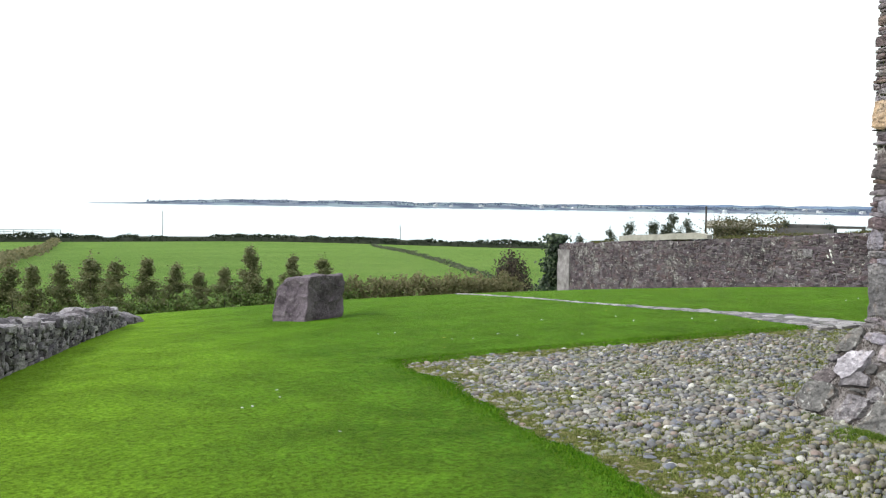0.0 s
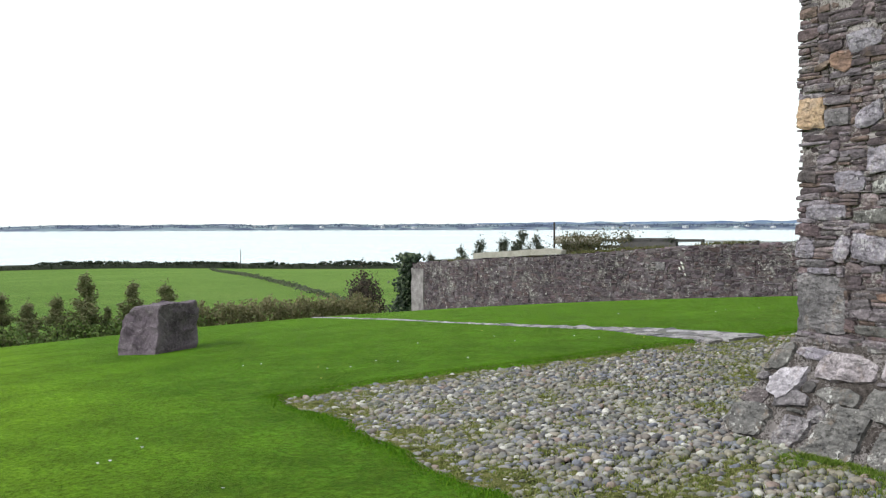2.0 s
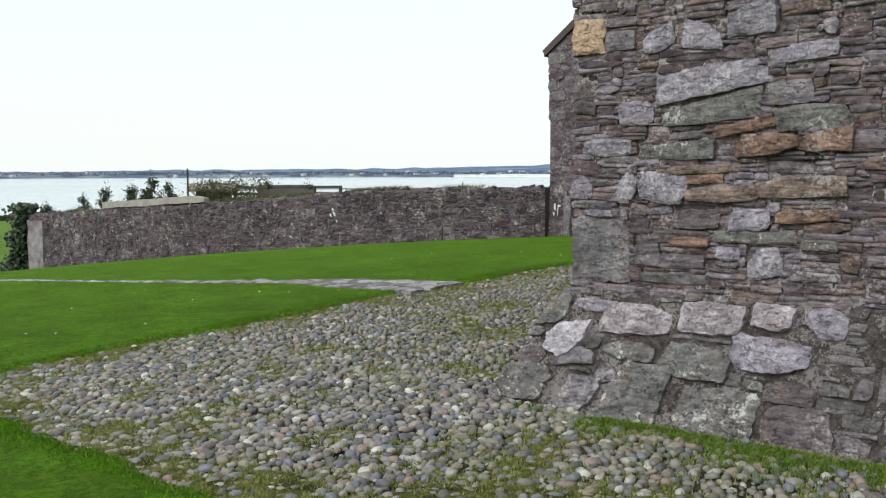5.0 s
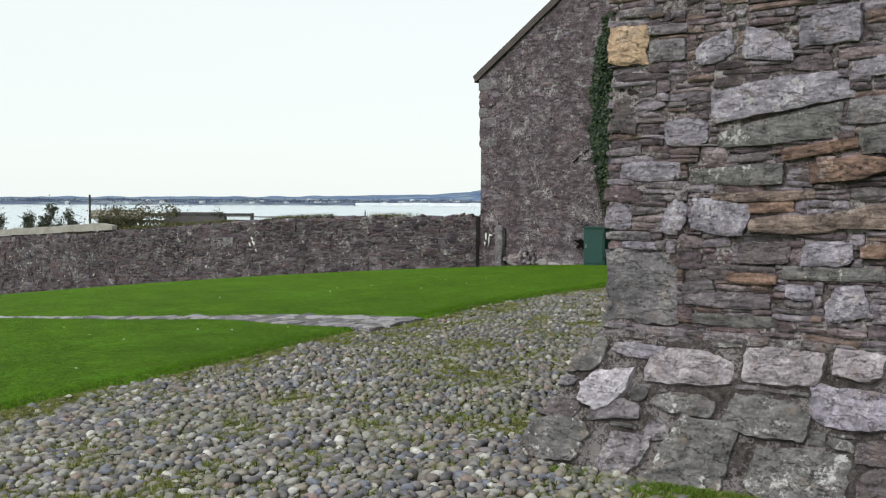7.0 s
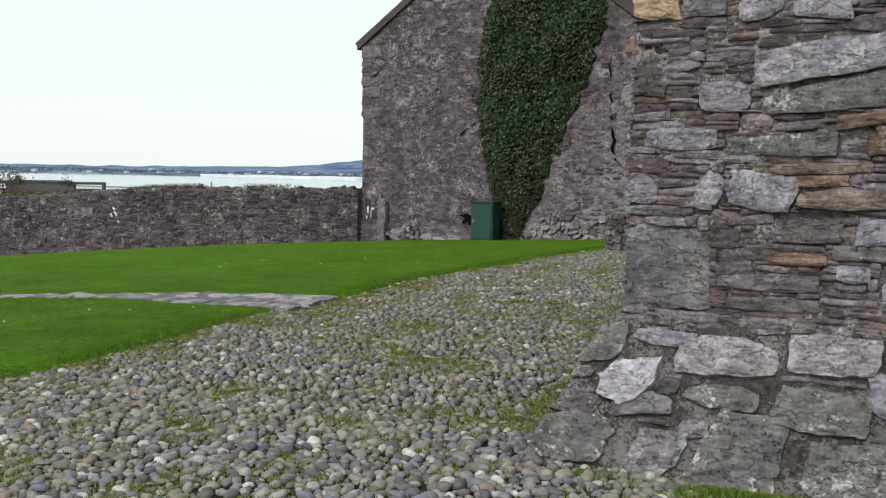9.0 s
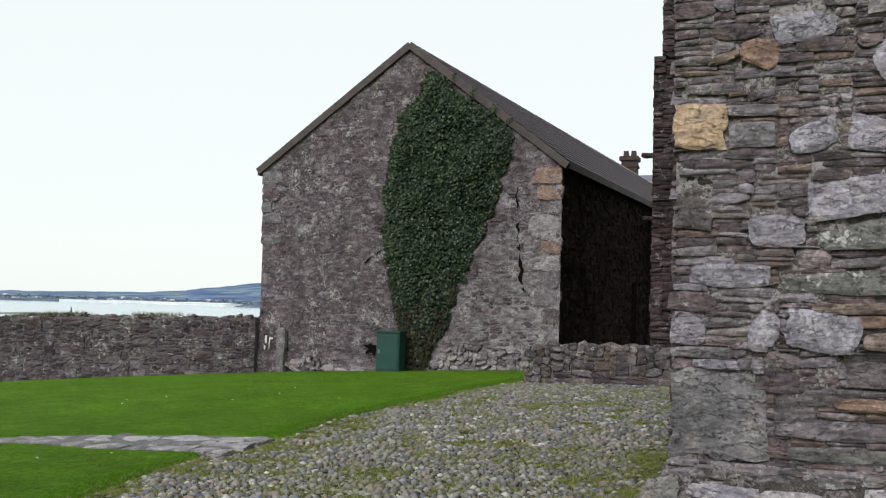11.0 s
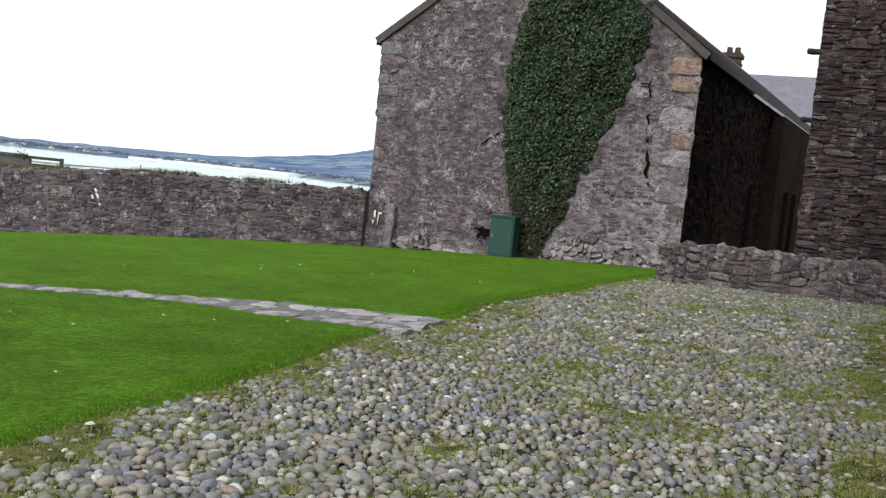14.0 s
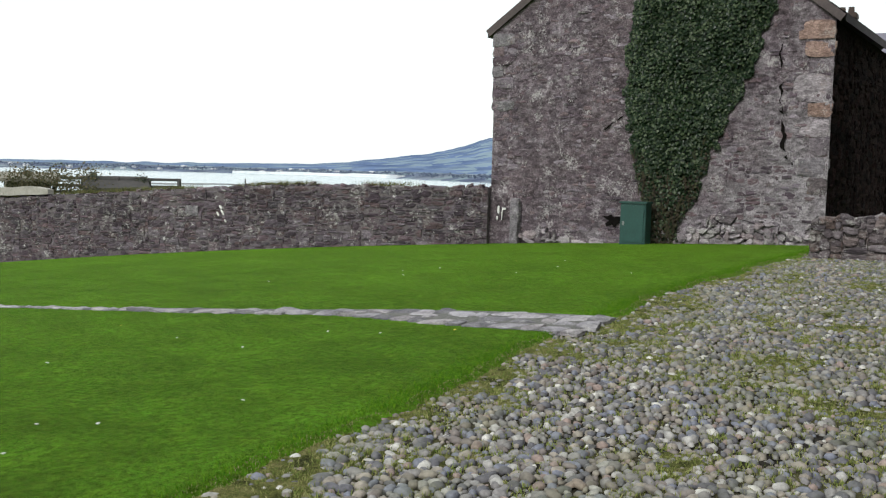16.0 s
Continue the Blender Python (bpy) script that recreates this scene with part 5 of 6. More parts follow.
    # cement verges along the gable, with thickness
    def verge(x0, z0, x1, z1, name="verge"):
        bm = bmesh.new()
        n = 14
        L = math.hypot(x1 - x0, z1 - z0)
        nxv, nzv = -(z1 - z0) / L, (x1 - x0) / L
        if nzv < 0:
            nxv, nzv = -nxv, -nzv
        for k in range(n + 1):
            t = k / n
            x, z = x0 + (x1 - x0) * t, z0 + (z1 - z0) * t
            o = 0.012 * noise.noise((x * 3, z * 3, 2))
            for y, h in ((BARN_Y - 0.07, -0.07), (BARN_Y - 0.075, 0.075), (BARN_Y + 0.12, 0.08), (BARN_Y + 0.12, -0.07)):
                bm.verts.new((x + nxv * (h + o), y + o, z + nzv * (h + o)))
        bm.verts.ensure_lookup_table()
        for k in range(n):
            for i in range(4):
                bm.faces.new([bm.verts[4 * k + i], bm.verts[4 * k + (i + 1) % 4], bm.verts[4 * k + 4 + (i + 1) % 4], bm.verts[4 * k + 4 + i]])
        bm.faces.new([bm.verts[i] for i in range(4)])
        bm.faces.new([bm.verts[4 * n + i] for i in range(4)])
        bmesh.ops.recalc_face_normals(bm, faces=bm.faces[:])
        part(name, bm, mat_verge, b, "mossy cement verge")
    verge(BARN_X0 - 0.12, BARN_EAVE - 0.02, BARN_APEX, BARN_TOP + 0.02)
    verge(BARN_X1 + 0.12, BARN_EAVE - 0.04, BARN_APEX + 0.002, BARN_TOP + 0.018)


barn()


def ivy_patch():
    rng = random.Random(41)
    ivy = Joined()
    tries = 0
    while tries < 50000:
        x, z = rng.uniform(-8.0, -4.8), rng.uniform(0.15, 6.5)
        d = in_ivy(x, z)
        tries += 1
        if d < 0.0 or (z < 1.5 and rng.random() < 0.5):
            continue
        thick = 0.05 + 0.22 * smoothstep(0.0, 0.5, d) * (0.7 + 0.9 * noise.noise((x * 2.6, z * 1.1, 0)) + 0.35 * noise.noise((x * 7, z * 4, 3))) * smoothstep(0.2, 2.0, z)
        out = rng.uniform(0.25, 1.0) * thick
        n = (rng.gauss(0, 0.52), -1, rng.gauss(0.35, 0.45))
        v, f = leaf(rng.uniform(0.040, 0.078), n, rng)
        ivy.add([(x + p[0], BARN_Y - 0.03 - out + p[1], z + p[2]) for p in v], f)
    # stray sprigs reaching over the verge
    for x in (-6.35, -5.95, -5.9, -5.5, -5.45, -5.15):
        for k in range(12):
            px = x + 0.012 * k + rng.gauss(0, 0.015)
            v, f = leaf(rng.uniform(0.03, 0.06), (rng.gauss(0, 0.5), -1, rng.gauss(0.3, 0.5)), rng)
            ivy.add([(px + p[0], BARN_Y - 0.16 + p[1], gable_top(px) - 0.12 + 0.028 * k + p[2]) for p in v], f)
    ivy.build("ivy", mat_ivy, None, "dense dark green ivy climbing the barn gable", "ivy")
    stems = Joined()
    for _ in range(2600):
        z, x = rng.uniform(0.1, 1.9), rng.uniform(-7.6, -6.0)
        if in_ivy(x, z) < 0.0 or rng.random() < z * 0.5:
            continue
        v, f = leaf(rng.uniform(0.035, 0.075), (rng.gauss(0, 0.5), -1, rng.gauss(0.3, 0.4)), rng)
        o = rng.uniform(0.04, 0.16)
        stems.add([(x + p[0], BARN_Y - o + p[1], z + p[2]) for p in v], f)
    for _ in range(260):
        z = rng.uniform(0.1, 2.0)
        x = rng.uniform(-7.6, -6.0)
        if in_ivy(x, z) < -0.05 or rng.random() < z * 0.4:
            continue
        L, lean = rng.uniform(0.15, 0.5), rng.uniform(-0.3, 0.3)
        w = rng.uniform(0.003, 0.008)
        o = BARN_Y - 0.04 - rng.uniform(0.0, 0.1)
        stems.add([(x - w, o, z), (x + w, o, z), (x + lean * L + w, o - 0.02, z + L), (x + lean * L - w, o - 0.02, z + L), (x, o - 0.012, z + L / 2)], [(0, 1, 4), (1, 2, 4), (2, 3, 4), (3, 0, 4)])
    stems.build("dry_ivy_stems", mat_ivy_dry, None, "brown dry ivy stems at the foot of the gable", "ivy")
    # the clump over the free end of the garden wall
    clump = Joined()
    e = GW_A + GW_U * (GW_LEN + 0.42) - GW_N * 0.2
    for _ in range(3600):
        z = rng.uniform(-2.4, 0.42)
        t = GW_U * 0.30 * max(0.0, -z - 0.3) + Vector((rng.gauss(-0.05, 0.20), rng.gauss(0, 0.18), 0)) * (1.0 + 0.25 * (z > -0.2)) * (1.0 + 0.5 * noise.noise((z * 2.0, 3, 0)))
        if z > 0.0 and rng.random() < 0.5:
            t *= 0.6
        v, f = leaf(rng.uniform(0.09, 0.16), (rng.gauss(0.5, 0.6), rng.gauss(-0.8, 0.5), rng.gauss(0.3, 0.4)), rng)
        clump.add([(e.x + t.x + p[0], e.y + t.y + p[1], z + p[2]) for p in v], f)
    clump.build("ivy_clump", mat_ivy, None, "dark ivy clump over the end of the garden wall", "ivy")


ivy_patch()


def utility_box():
    box = empty("utility_cabinet", "dark green metal utility cabinet standing against the barn", "cabinet", "", (-7.33, 13.98, land_height(-7.33, 13.98)))
    m = simple_material("green_painted_metal", (0.009, 0.050, 0.042), (0.015, 0.068, 0.057), 3.0, 0.45, 0.5, 0.05)
    part("body", box_bm(-0.25, 0.25, -0.16, 0.2, -0.05, 0.78, 0.012), m, box)
    part("lid", box_bm(-0.275, 0.275, -0.19, 0.22, 0.775, 0.815, 0.01), m, box)
    door = part("door", box_bm(-0.215, 0.215, -0.178, -0.155, 0.04, 0.745, 0.006), m, box)
    part("lock", box_bm(-0.20, -0.16, -0.192, -0.174, 0.36, 0.44, 0.005), simple_material("grey_lock_metal", (0.2, 0.2, 0.2), (0.3, 0.3, 0.3), 20, 0.4, 0.5, 0.05, 0.8), door, "small grey metal lock")
    for z in (0.14, 0.62):
        part("hinge", box_bm(0.205, 0.232, -0.19, -0.168, z, z + 0.07, 0.004), m, door)


utility_box()


def stone_slab():
    rng = random.Random(6)
    vv, ff = stone_mesh(0.20, 0.98, 0.05, rng, 4, 9, 0.012, 0.004, 0.1, 0, 0.15)
    ob = mesh_object("standing_slab", [(p, -d, q) for p, q, d in vv], ff, mat_tones["g"])
    ob.location = (-10.05, 14.33, 0.42)
    tagged(ob, "narrow upright grey stone slab leaning on the barn", "stone slab")
    mark = Joined()
    for x, z, w, h in ((-0.05, 0.10, 0.05, 0.17), (0.03, 0.02, 0.03, 0.26), (0.08, 0.13, 0.07, 0.04), (-0.08, -0.08, 0.03, 0.10)):
        vv, ff = hewn_stone(w, h, 0.003, rng, 4, 5, 0.5, 0.9, 0.012, 0.0, 0.002)
        mark.add([(p + x, -d, q + z) for p, q, d in vv], ff)
    ob = mesh_object("whitewash_mark", mark.v, mark.f, mat_white)
    ob.location = (-10.38, 14.345, 0.55)
    tagged(ob, "white paint splash on the barn's corner", "paint mark")


stone_slab()


# ---- the second tower, in the shade beyond the yard ----
def far_tower():
    rng = random.Random(77)
    t = empty("ruined_tower", "tall dark weathered slate rubble tower with stepped corner", "tower")
    mat = stone_material("dark_tower_slate", [(0.062, 0.044, 0.045), (0.088, 0.064, 0.064), (0.046, 0.034, 0.035), (0.112, 0.088, 0.087), (0.078, 0.051, 0.049)], 0.4, (0.30, 0.26, 0.26))
    core = mortar_material("dark_old_mortar", (0.030, 0.026, 0.024), (0.055, 0.047, 0.043))
    x0, x1, y0, y1 = -1.70, 4.5, 11.0, 17.5
    part("core", box_bm(x0, x1, y0 + 0.01, y1, -0.3, 5.45), core, t)
    part("core", box_bm(x0 + 0.13, x1, y0 + 0.01, y1, 5.45, 9.6), core, t)
    rects = [r for r in pack(4.2, 9.6, 0.03, lambda r, u, w: (r.uniform(0.12, 0.42), r.uniform(0.035, 0.12)), [(0, 0.13, 5.7, 9.6)], rng)]
    lay_face(t, [(a, b, c - 0.2, d - 0.2) for a, b, c, d in rects], lambda u, w, d: (x0 + u, y0 - d, w), mat, rng, lambda u, w: u < 2.0 and 2.2 < w < 5.2, (0.0, 0.05), "rubble_facing", 3, 3, 0.03, 0.006, 0.3)
    side = pack(6.4, 9.6, 0.06, lambda r, u, w: (r.uniform(0.15, 0.5), r.uniform(0.06, 0.14)), [], rng)
    lay_face(t, [(a, b, c - 0.2, d - 0.2) for a, b, c, d in side if d < 5.6], lambda u, w, d: (x0 - d * 0.6, y0 + u, w), mat, rng, lambda u, w: False, (0.0, 0.03), "side_facing", 3, 2, mirror=True)
    for z, w in ((3.95, 0.16), (2.95, 0.13)):
        vv, ff = stone_mesh(w * 1.6, 0.07, 0.03, rng, 4, 4, 0.01, 0.004, 0.15)
        ob = mesh_object("stub_stone", [(p, -d, q) for p, q, d in vv], ff, mat, t)
        ob.location = (x0 - 0.06, y0 + 0.05, z)


far_tower()


# ---- low broken wall in front of the yard ----
def low_wall(name, label, a, b, height, thick, seed, mat, size, core_mat=None):
    rng = random.Random(seed)
    a, b = Vector((a[0], a[1], 0)), Vector((b[0], b[1], 0))
    L, u = (b - a).length, (b - a).normalized()
    n = Vector((u.y, -u.x, 0))
    w = empty(name, label, "wall")
    ground = lambda s: ground_height(*(a + u * s).xy)
    # rough core
    v, f, k = [], [], 40
    for i in range(k + 1):
        s = L * i / k
        p = a + u * s
        z = ground(s)
        h = height(s)
        for q, zz in ((p + n * thick * 0.46, z - 0.3), (p + n * thick * 0.42, z + h - 0.06), (p - n * thick * 0.42, z + h - 0.06), (p - n * thick * 0.46, z - 0.3)):
            v.append((q.x, q.y, zz))
    for i in range(k):
        for j in range(3):
            f.append((4 * i + j, 4 * i + j + 1, 4 * i + j + 5, 4 * i + j + 4))
    f += [(0, 3, 2, 1), (4 * k, 4 * k + 1, 4 * k + 2, 4 * k + 3)]
    mesh_object("core", v, f, core_mat or mat_garden_mortar, w)
    top = max(height(L * i / 20) for i in range(21))
    for sgn in (1, -1):
        for x0, x1, z0, z1 in pack(L, top, 0.02, size, [], rng):
            m = (x0 + x1) / 2
            if z1 > height(m) + 0.02:
                continue
            vv, ff = hewn_stone((x1 - x0) * 0.96, (z1 - z0) * 0.94, rng.uniform(0.01, 0.055), rng, 5, 4, 0.3, 0.8, 0.1, rng.gauss(0, 5), 0.012)
            c = a + u * m + n * sgn * thick * 0.45
            ob = mesh_object("stone", [(u.x * p + n.x * sgn * d, u.y * p + n.y * sgn * d, q) for p, q, d in vv], flip(ff) if sgn > 0 else ff, mat, w)
            ob.location = (c.x, c.y, ground(m) + (z0 + z1) / 2)
    s = 0.05
    while s < L - 0.05:
        wd, hh = rng.uniform(0.14, 0.36), rng.uniform(0.03, 0.085)
        vv, ff = stone_mesh(wd, thick * rng.uniform(0.4, 0.7), hh, rng, 5, 5, 0.014, 0.004, 0.05, 0.1, 0.25)
        c = a + u * (s + wd / 2) + n * rng.uniform(-0.28, 0.28) * thick
        ang = rng.uniform(-0.35, 0.35)
        uu = Vector((u.x * math.cos(ang) - u.y * math.sin(ang), u.x * math.sin(ang) + u.y * math.cos(ang), 0))
        nn = Vector((uu.y, -uu.x, 0))
        tl = rng.uniform(-0.2, 0.2)
        ob = mesh_object("top_stone", [(uu.x * p + nn.x * q, uu.y * p + nn.y * q, d + tl * p) for p, q, d in vv], flip(ff), mat, w)
        ob.location = (c.x, c.y, ground(s + wd / 2) + height(s + wd / 2) - hh * 0.45)
        s += wd * rng.uniform(0.45, 0.7)
    return w


mat_drystone = stone_material("drystone_slate", [(0.17, 0.166, 0.18), (0.33, 0.325, 0.335), (0.09, 0.087, 0.095), (0.22, 0.214, 0.222), (0.13, 0.122, 0.128)], 0.45)
mat_yard = stone_material("brown_yard_rubble", [(0.165, 0.148, 0.145), (0.120, 0.106, 0.106), (0.215, 0.198, 0.195), (0.150, 0.118, 0.100), (0.095, 0.085, 0.087), (0.185, 0.160, 0.145)], 0.5)
low_wall("yard_wall", "low broken wall of brown rubble stones", (-3.62, 10.97), (0.9, 10.50), lambda s: 0.58 + 0.03 * math.sin(s * 1.7), 0.45, 51, mat_yard, lambda r, u, w: (r.uniform(0.10, 0.36), r.uniform(0.05, 0.17)), mat_plinth_mortar)
# the near-black core puts the shade of the open joints into colour
low_wall("drystone_wall", "low drystone slate wall ending on the lawn", (-13.6, -5.70), (-3.5, -7.35), lambda s: (0.31 + 0.036 * s + 0.03 * math.sin(s * 0.8 + 1)) * (0.45 + 0.55 * smoothstep(0.1, 0.9, s)), 0.6, 52, mat_drystone, lambda r, u, w: (r.uniform(0.13, 0.40), r.uniform(0.05, 0.13)), mat_black)


def fallen_slabs():
    rng = random.Random(66)
    for x, y, w in ((-14.1, -5.55, 0.7), (-14.6, -5.4, 0.55), (-14.3, -5.9, 0.5), (-15.0, -5.6, 0.45)):
        vv, ff = stone_mesh(w, w * 0.6, 0.10, rng, 6, 5, 0.02, 0.0, 0.1, 0.1, 0.5)
        ob = mesh_object("fallen_slab", vv, ff, mat_drystone)
        ob.matrix_basis = pose(x, y, land_height(x, y) + 0.07, rng.uniform(-6, 6), rng.uniform(-6, 6), rng.uniform(0, 60))
        tagged(ob, "flat grey slate slab lying on the lawn", "stone slab", "fallen slabs")


fallen_slabs()


# ---- the boulder ----
def boulder():
    bm = bmesh.new()
    bmesh.ops.create_cube(bm, size=1.0, matrix=Matrix.Diagonal((0.94, 1.00, 1.10, 1)))
    # split faces: the block is chopped by planes, not rounded
    for co, no in (((0, 0, 0.43), (-0.07, -0.02, 1)), ((0.0, -0.47, 0.1), (0.02, -1, 0.07)), ((0.44, 0, 0), (1, 0.03, -0.03)), ((-0.44, 0, 0.1), (-1, -0.1, 0.16)),
                   ((-0.24, -0.30, 0.38), (-0.8, -0.35, 1.0)), ((0.40, 0.44, -0.34), (0.5, 1, -0.9)), ((0.38, 0.46, 0.36), (0.3, 1, 0.8)), ((-0.10, -0.40, 0.42), (-0.2, -0.6, 1)), ((0.0, 0.48, 0), (0.06, 1, -0.04))):
        r = bmesh.ops.bisect_plane(bm, geom=bm.verts[:] + bm.edges[:] + bm.faces[:], plane_co=co, plane_no=Vector(no).normalized(), clear_outer=True)
        edges = [e for e in r["geom_cut"] if isinstance(e, bmesh.types.BMEdge)]
        if edges:
            bmesh.ops.contextual_create(bm, geom=edges)
    bmesh.ops.bevel(bm, geom=bm.edges[:], offset=0.014, segments=2, affect="EDGES")
    bmesh.ops.triangulate(bm, faces=bm.faces[:])
    for _ in range(4):
        bmesh.ops.subdivide_edges(bm, edges=[e for e in bm.edges if e.calc_length() > 0.06], cuts=1)
        bmesh.ops.triangulate(bm, faces=bm.faces[:])
    for p in bm.verts:
        c = p.co
        c += 0.036 * noise.noise_vector(c * 2.3) + 0.030 * noise.noise_vector(c * 5.5) + 0.020 * noise.noise_vector(c * 13.0)
    m = Mat("purple_grey_boulder", 0.85, 0.25)
    n1, n2, n3 = m.noise(3.0, 6, 0.65), m.noise(26.0, 5, 0.75), m.noise(9.0, 3, 0.6, (1, 1, 3))
    col = m.ramp(n1, [(0.34, (0.056, 0.042, 0.056)), (0.66, (0.175, 0.143, 0.172))])
    col = m.mix(0.6, col, m.ramp(n2, [(0.3, 0.6), (0.7, 1.35)]), "MULTIPLY")
    col = m.mix(m.ramp(n3, [(0.58, 0.0), (0.70, 0.4)]), col, (0.30, 0.275, 0.29))
    mat = m.done(col, m.math("ADD", n1, m.math("MULTIPLY", n2, 0.4)), 0.7, 0.06)
    ob = part("boulder", bm, mat, None)
    ob.matrix_basis = pose(-10.75, -2.38, land_height(-10.75, -2.38) + 0.34, 0, 0, 33) @ Matrix.Diagonal((0.92, 0.92, 0.92, 1))
    tagged(ob, "large angular purple-grey boulder resting on the lawn", "boulder")


boulder()


# ---- trees, hedges and far land ----
mat_bark = simple_material("grey_brown_bark", (0.06, 0.05, 0.04), (0.11, 0.095, 0.075), 12)
mat_young = leaf_material("olive_leaves", (0.110, 0.128, 0.055), (0.160, 0.176, 0.080), (0.235, 0.205, 0.115), 0.6)
mat_under = leaf_material("light_undergrowth", (0.075, 0.125, 0.030), (0.11, 0.17, 0.04), (0.16, 0.20, 0.06), 0.6)
mat_hedge = leaf_material("brown_green_hedge", (0.115, 0.118, 0.055), (0.175, 0.165, 0.082), (0.24, 0.20, 0.11), 0.7)
mat_dark_hedge = leaf_material("dark_far_hedge", (0.018, 0.028, 0.016), (0.028, 0.040, 0.022), (0.045, 0.055, 0.03), 0.8)
mat_bush = leaf_material("dark_bush", (0.040, 0.033, 0.028), (0.066, 0.052, 0.042), (0.105, 0.078, 0.060), 0.7)


mat_field_hedge = leaf_material("grey_green_field_hedge", (0.055, 0.075, 0.040), (0.085, 0.105, 0.06), (0.12, 0.125, 0.08), 0.7)
mat_shrub = leaf_material("olive_brown_shrub", (0.060, 0.066, 0.030), (0.095, 0.090, 0.045), (0.15, 0.115, 0.07), 0.7)
mat_sapling = leaf_material("grey_green_sapling_leaves", (0.045, 0.058, 0.040), (0.07, 0.085, 0.06), (0.10, 0.105, 0.07), 0.6)


def tube(points, radii, sides=6):
    v, f = [], []
    for p, r in zip(points, radii):
        for k in range(sides):
            a = 6.283 * k / sides
            v.append((p[0] + r * math.cos(a), p[1] + r * math.sin(a), p[2]))
    for j in range(len(points) - 1):
        for k in range(sides):
            f.append((j * sides + k, j * sides + (k + 1) % sides, (j + 1) * sides + (k + 1) % sides, (j + 1) * sides + k))
    f.append(tuple(range((len(points) - 1) * sides, len(points) * sides)))
    return v, f


def young_tree(seed, mat, height=2.5, spread=0.34, leaves=1300, size=(0.06, 0.11), name="young_tree", label="slender young broadleaf tree with olive green leaves", group="row of young trees"):
    rng = random.Random(seed)
    t = empty(name, label, "tree", group)
    pts = [(0.04 * noise.noise((z * 1.3, seed, 0)), 0.04 * noise.noise((z * 1.3, seed, 5)), z * height) for z in np.linspace(-0.06, 0.97, 9)]
    wood = Joined()
    wood.add(*tube(pts, [0.032 * (1 - 0.85 * k / 8) for k in range(9)]))
    tips = []
    for k in range(46):
        h = rng.uniform(0.02, 0.93)
        a = rng.uniform(0, 6.283)
        L = spread * (0.06 + 1.0 * (1 - h) ** 1.15) * rng.uniform(0.5, 1.2)
        rise = L * rng.uniform(0.5, 1.0)
        i = min(7, int(h * 8))
        b = pts[i]
        e = (b[0] + L * math.cos(a), b[1] + L * math.sin(a), h * height + rise)
        m = ((b[0] + e[0]) / 2 + 0.02, (b[1] + e[1]) / 2, h * height + rise * 0.4)
        wood.add(*tube([(b[0], b[1], h * height), m, e], [0.010, 0.007, 0.003], 4))
        tips.append(((b[0], b[1], h * height), e))
    tips.append((pts[5], pts[8]))
    ob = mesh_object("trunk", wood.v, wood.f, mat_bark, t)
    crown = Joined()
    for _ in range(leaves):
        a, b = tips[rng.randrange(len(tips))]
        s = rng.uniform(0.3, 1.2)
        p = [a[i] + (b[i] - a[i]) * s + rng.gauss(0, 0.062) for i in range(3)]
        v, f = leaf(rng.uniform(*size), (rng.gauss(0, 1), rng.gauss(0, 1), rng.gauss(0.4, 0.6)), rng)
        crown.add([(p[0] + q[0], p[1] + q[1], p[2] + q[2]) for q in v], f)
    mesh_object("crown", crown.v, crown.f, mat, t)
    return t


def tree_row():
    rng = random.Random(9)
    kinds = [young_tree(60 + k, mat_young, 2.5, (0.66, 0.78, 0.70, 0.60)[k], 4600, (0.035, 0.07)) for k in range(4)]
    row = ((-10.6, -0.62), (-9.85, -0.5), (-9.1, -0.55), (-8.42, -0.47), (-7.65, -0.42), (-6.76, -0.22), (-5.95, -0.37), (-5.04, -0.26), (-4.11, -0.48), (-3.41, -0.68), (-2.6, -0.58), (-1.75, 0.09), (-0.29, -0.22), (0.63, -0.22), (-11.4, -0.6), (-12.2, -0.55), (-1.1, -0.98))
    for k, (y, top) in enumerate(row):
        x = -27.0 + rng.uniform(-0.5, 0.5)
        z = land_height(x, y)
        s = (top - z) / 2.55
        m = Matrix.LocRotScale((x, y, z), Euler((0, 0, rng.uniform(0, 6.28))), (s * 1.42, s * 1.42, s))
        if k < 4:
            kinds[k].matrix_basis = m
        else:
            copy_thing(kinds[k % 4], Matrix.LocRotScale(m.translation, m.to_quaternion(), Vector((s, s, s)) / kinds[k % 4].scale.z))


tree_row()


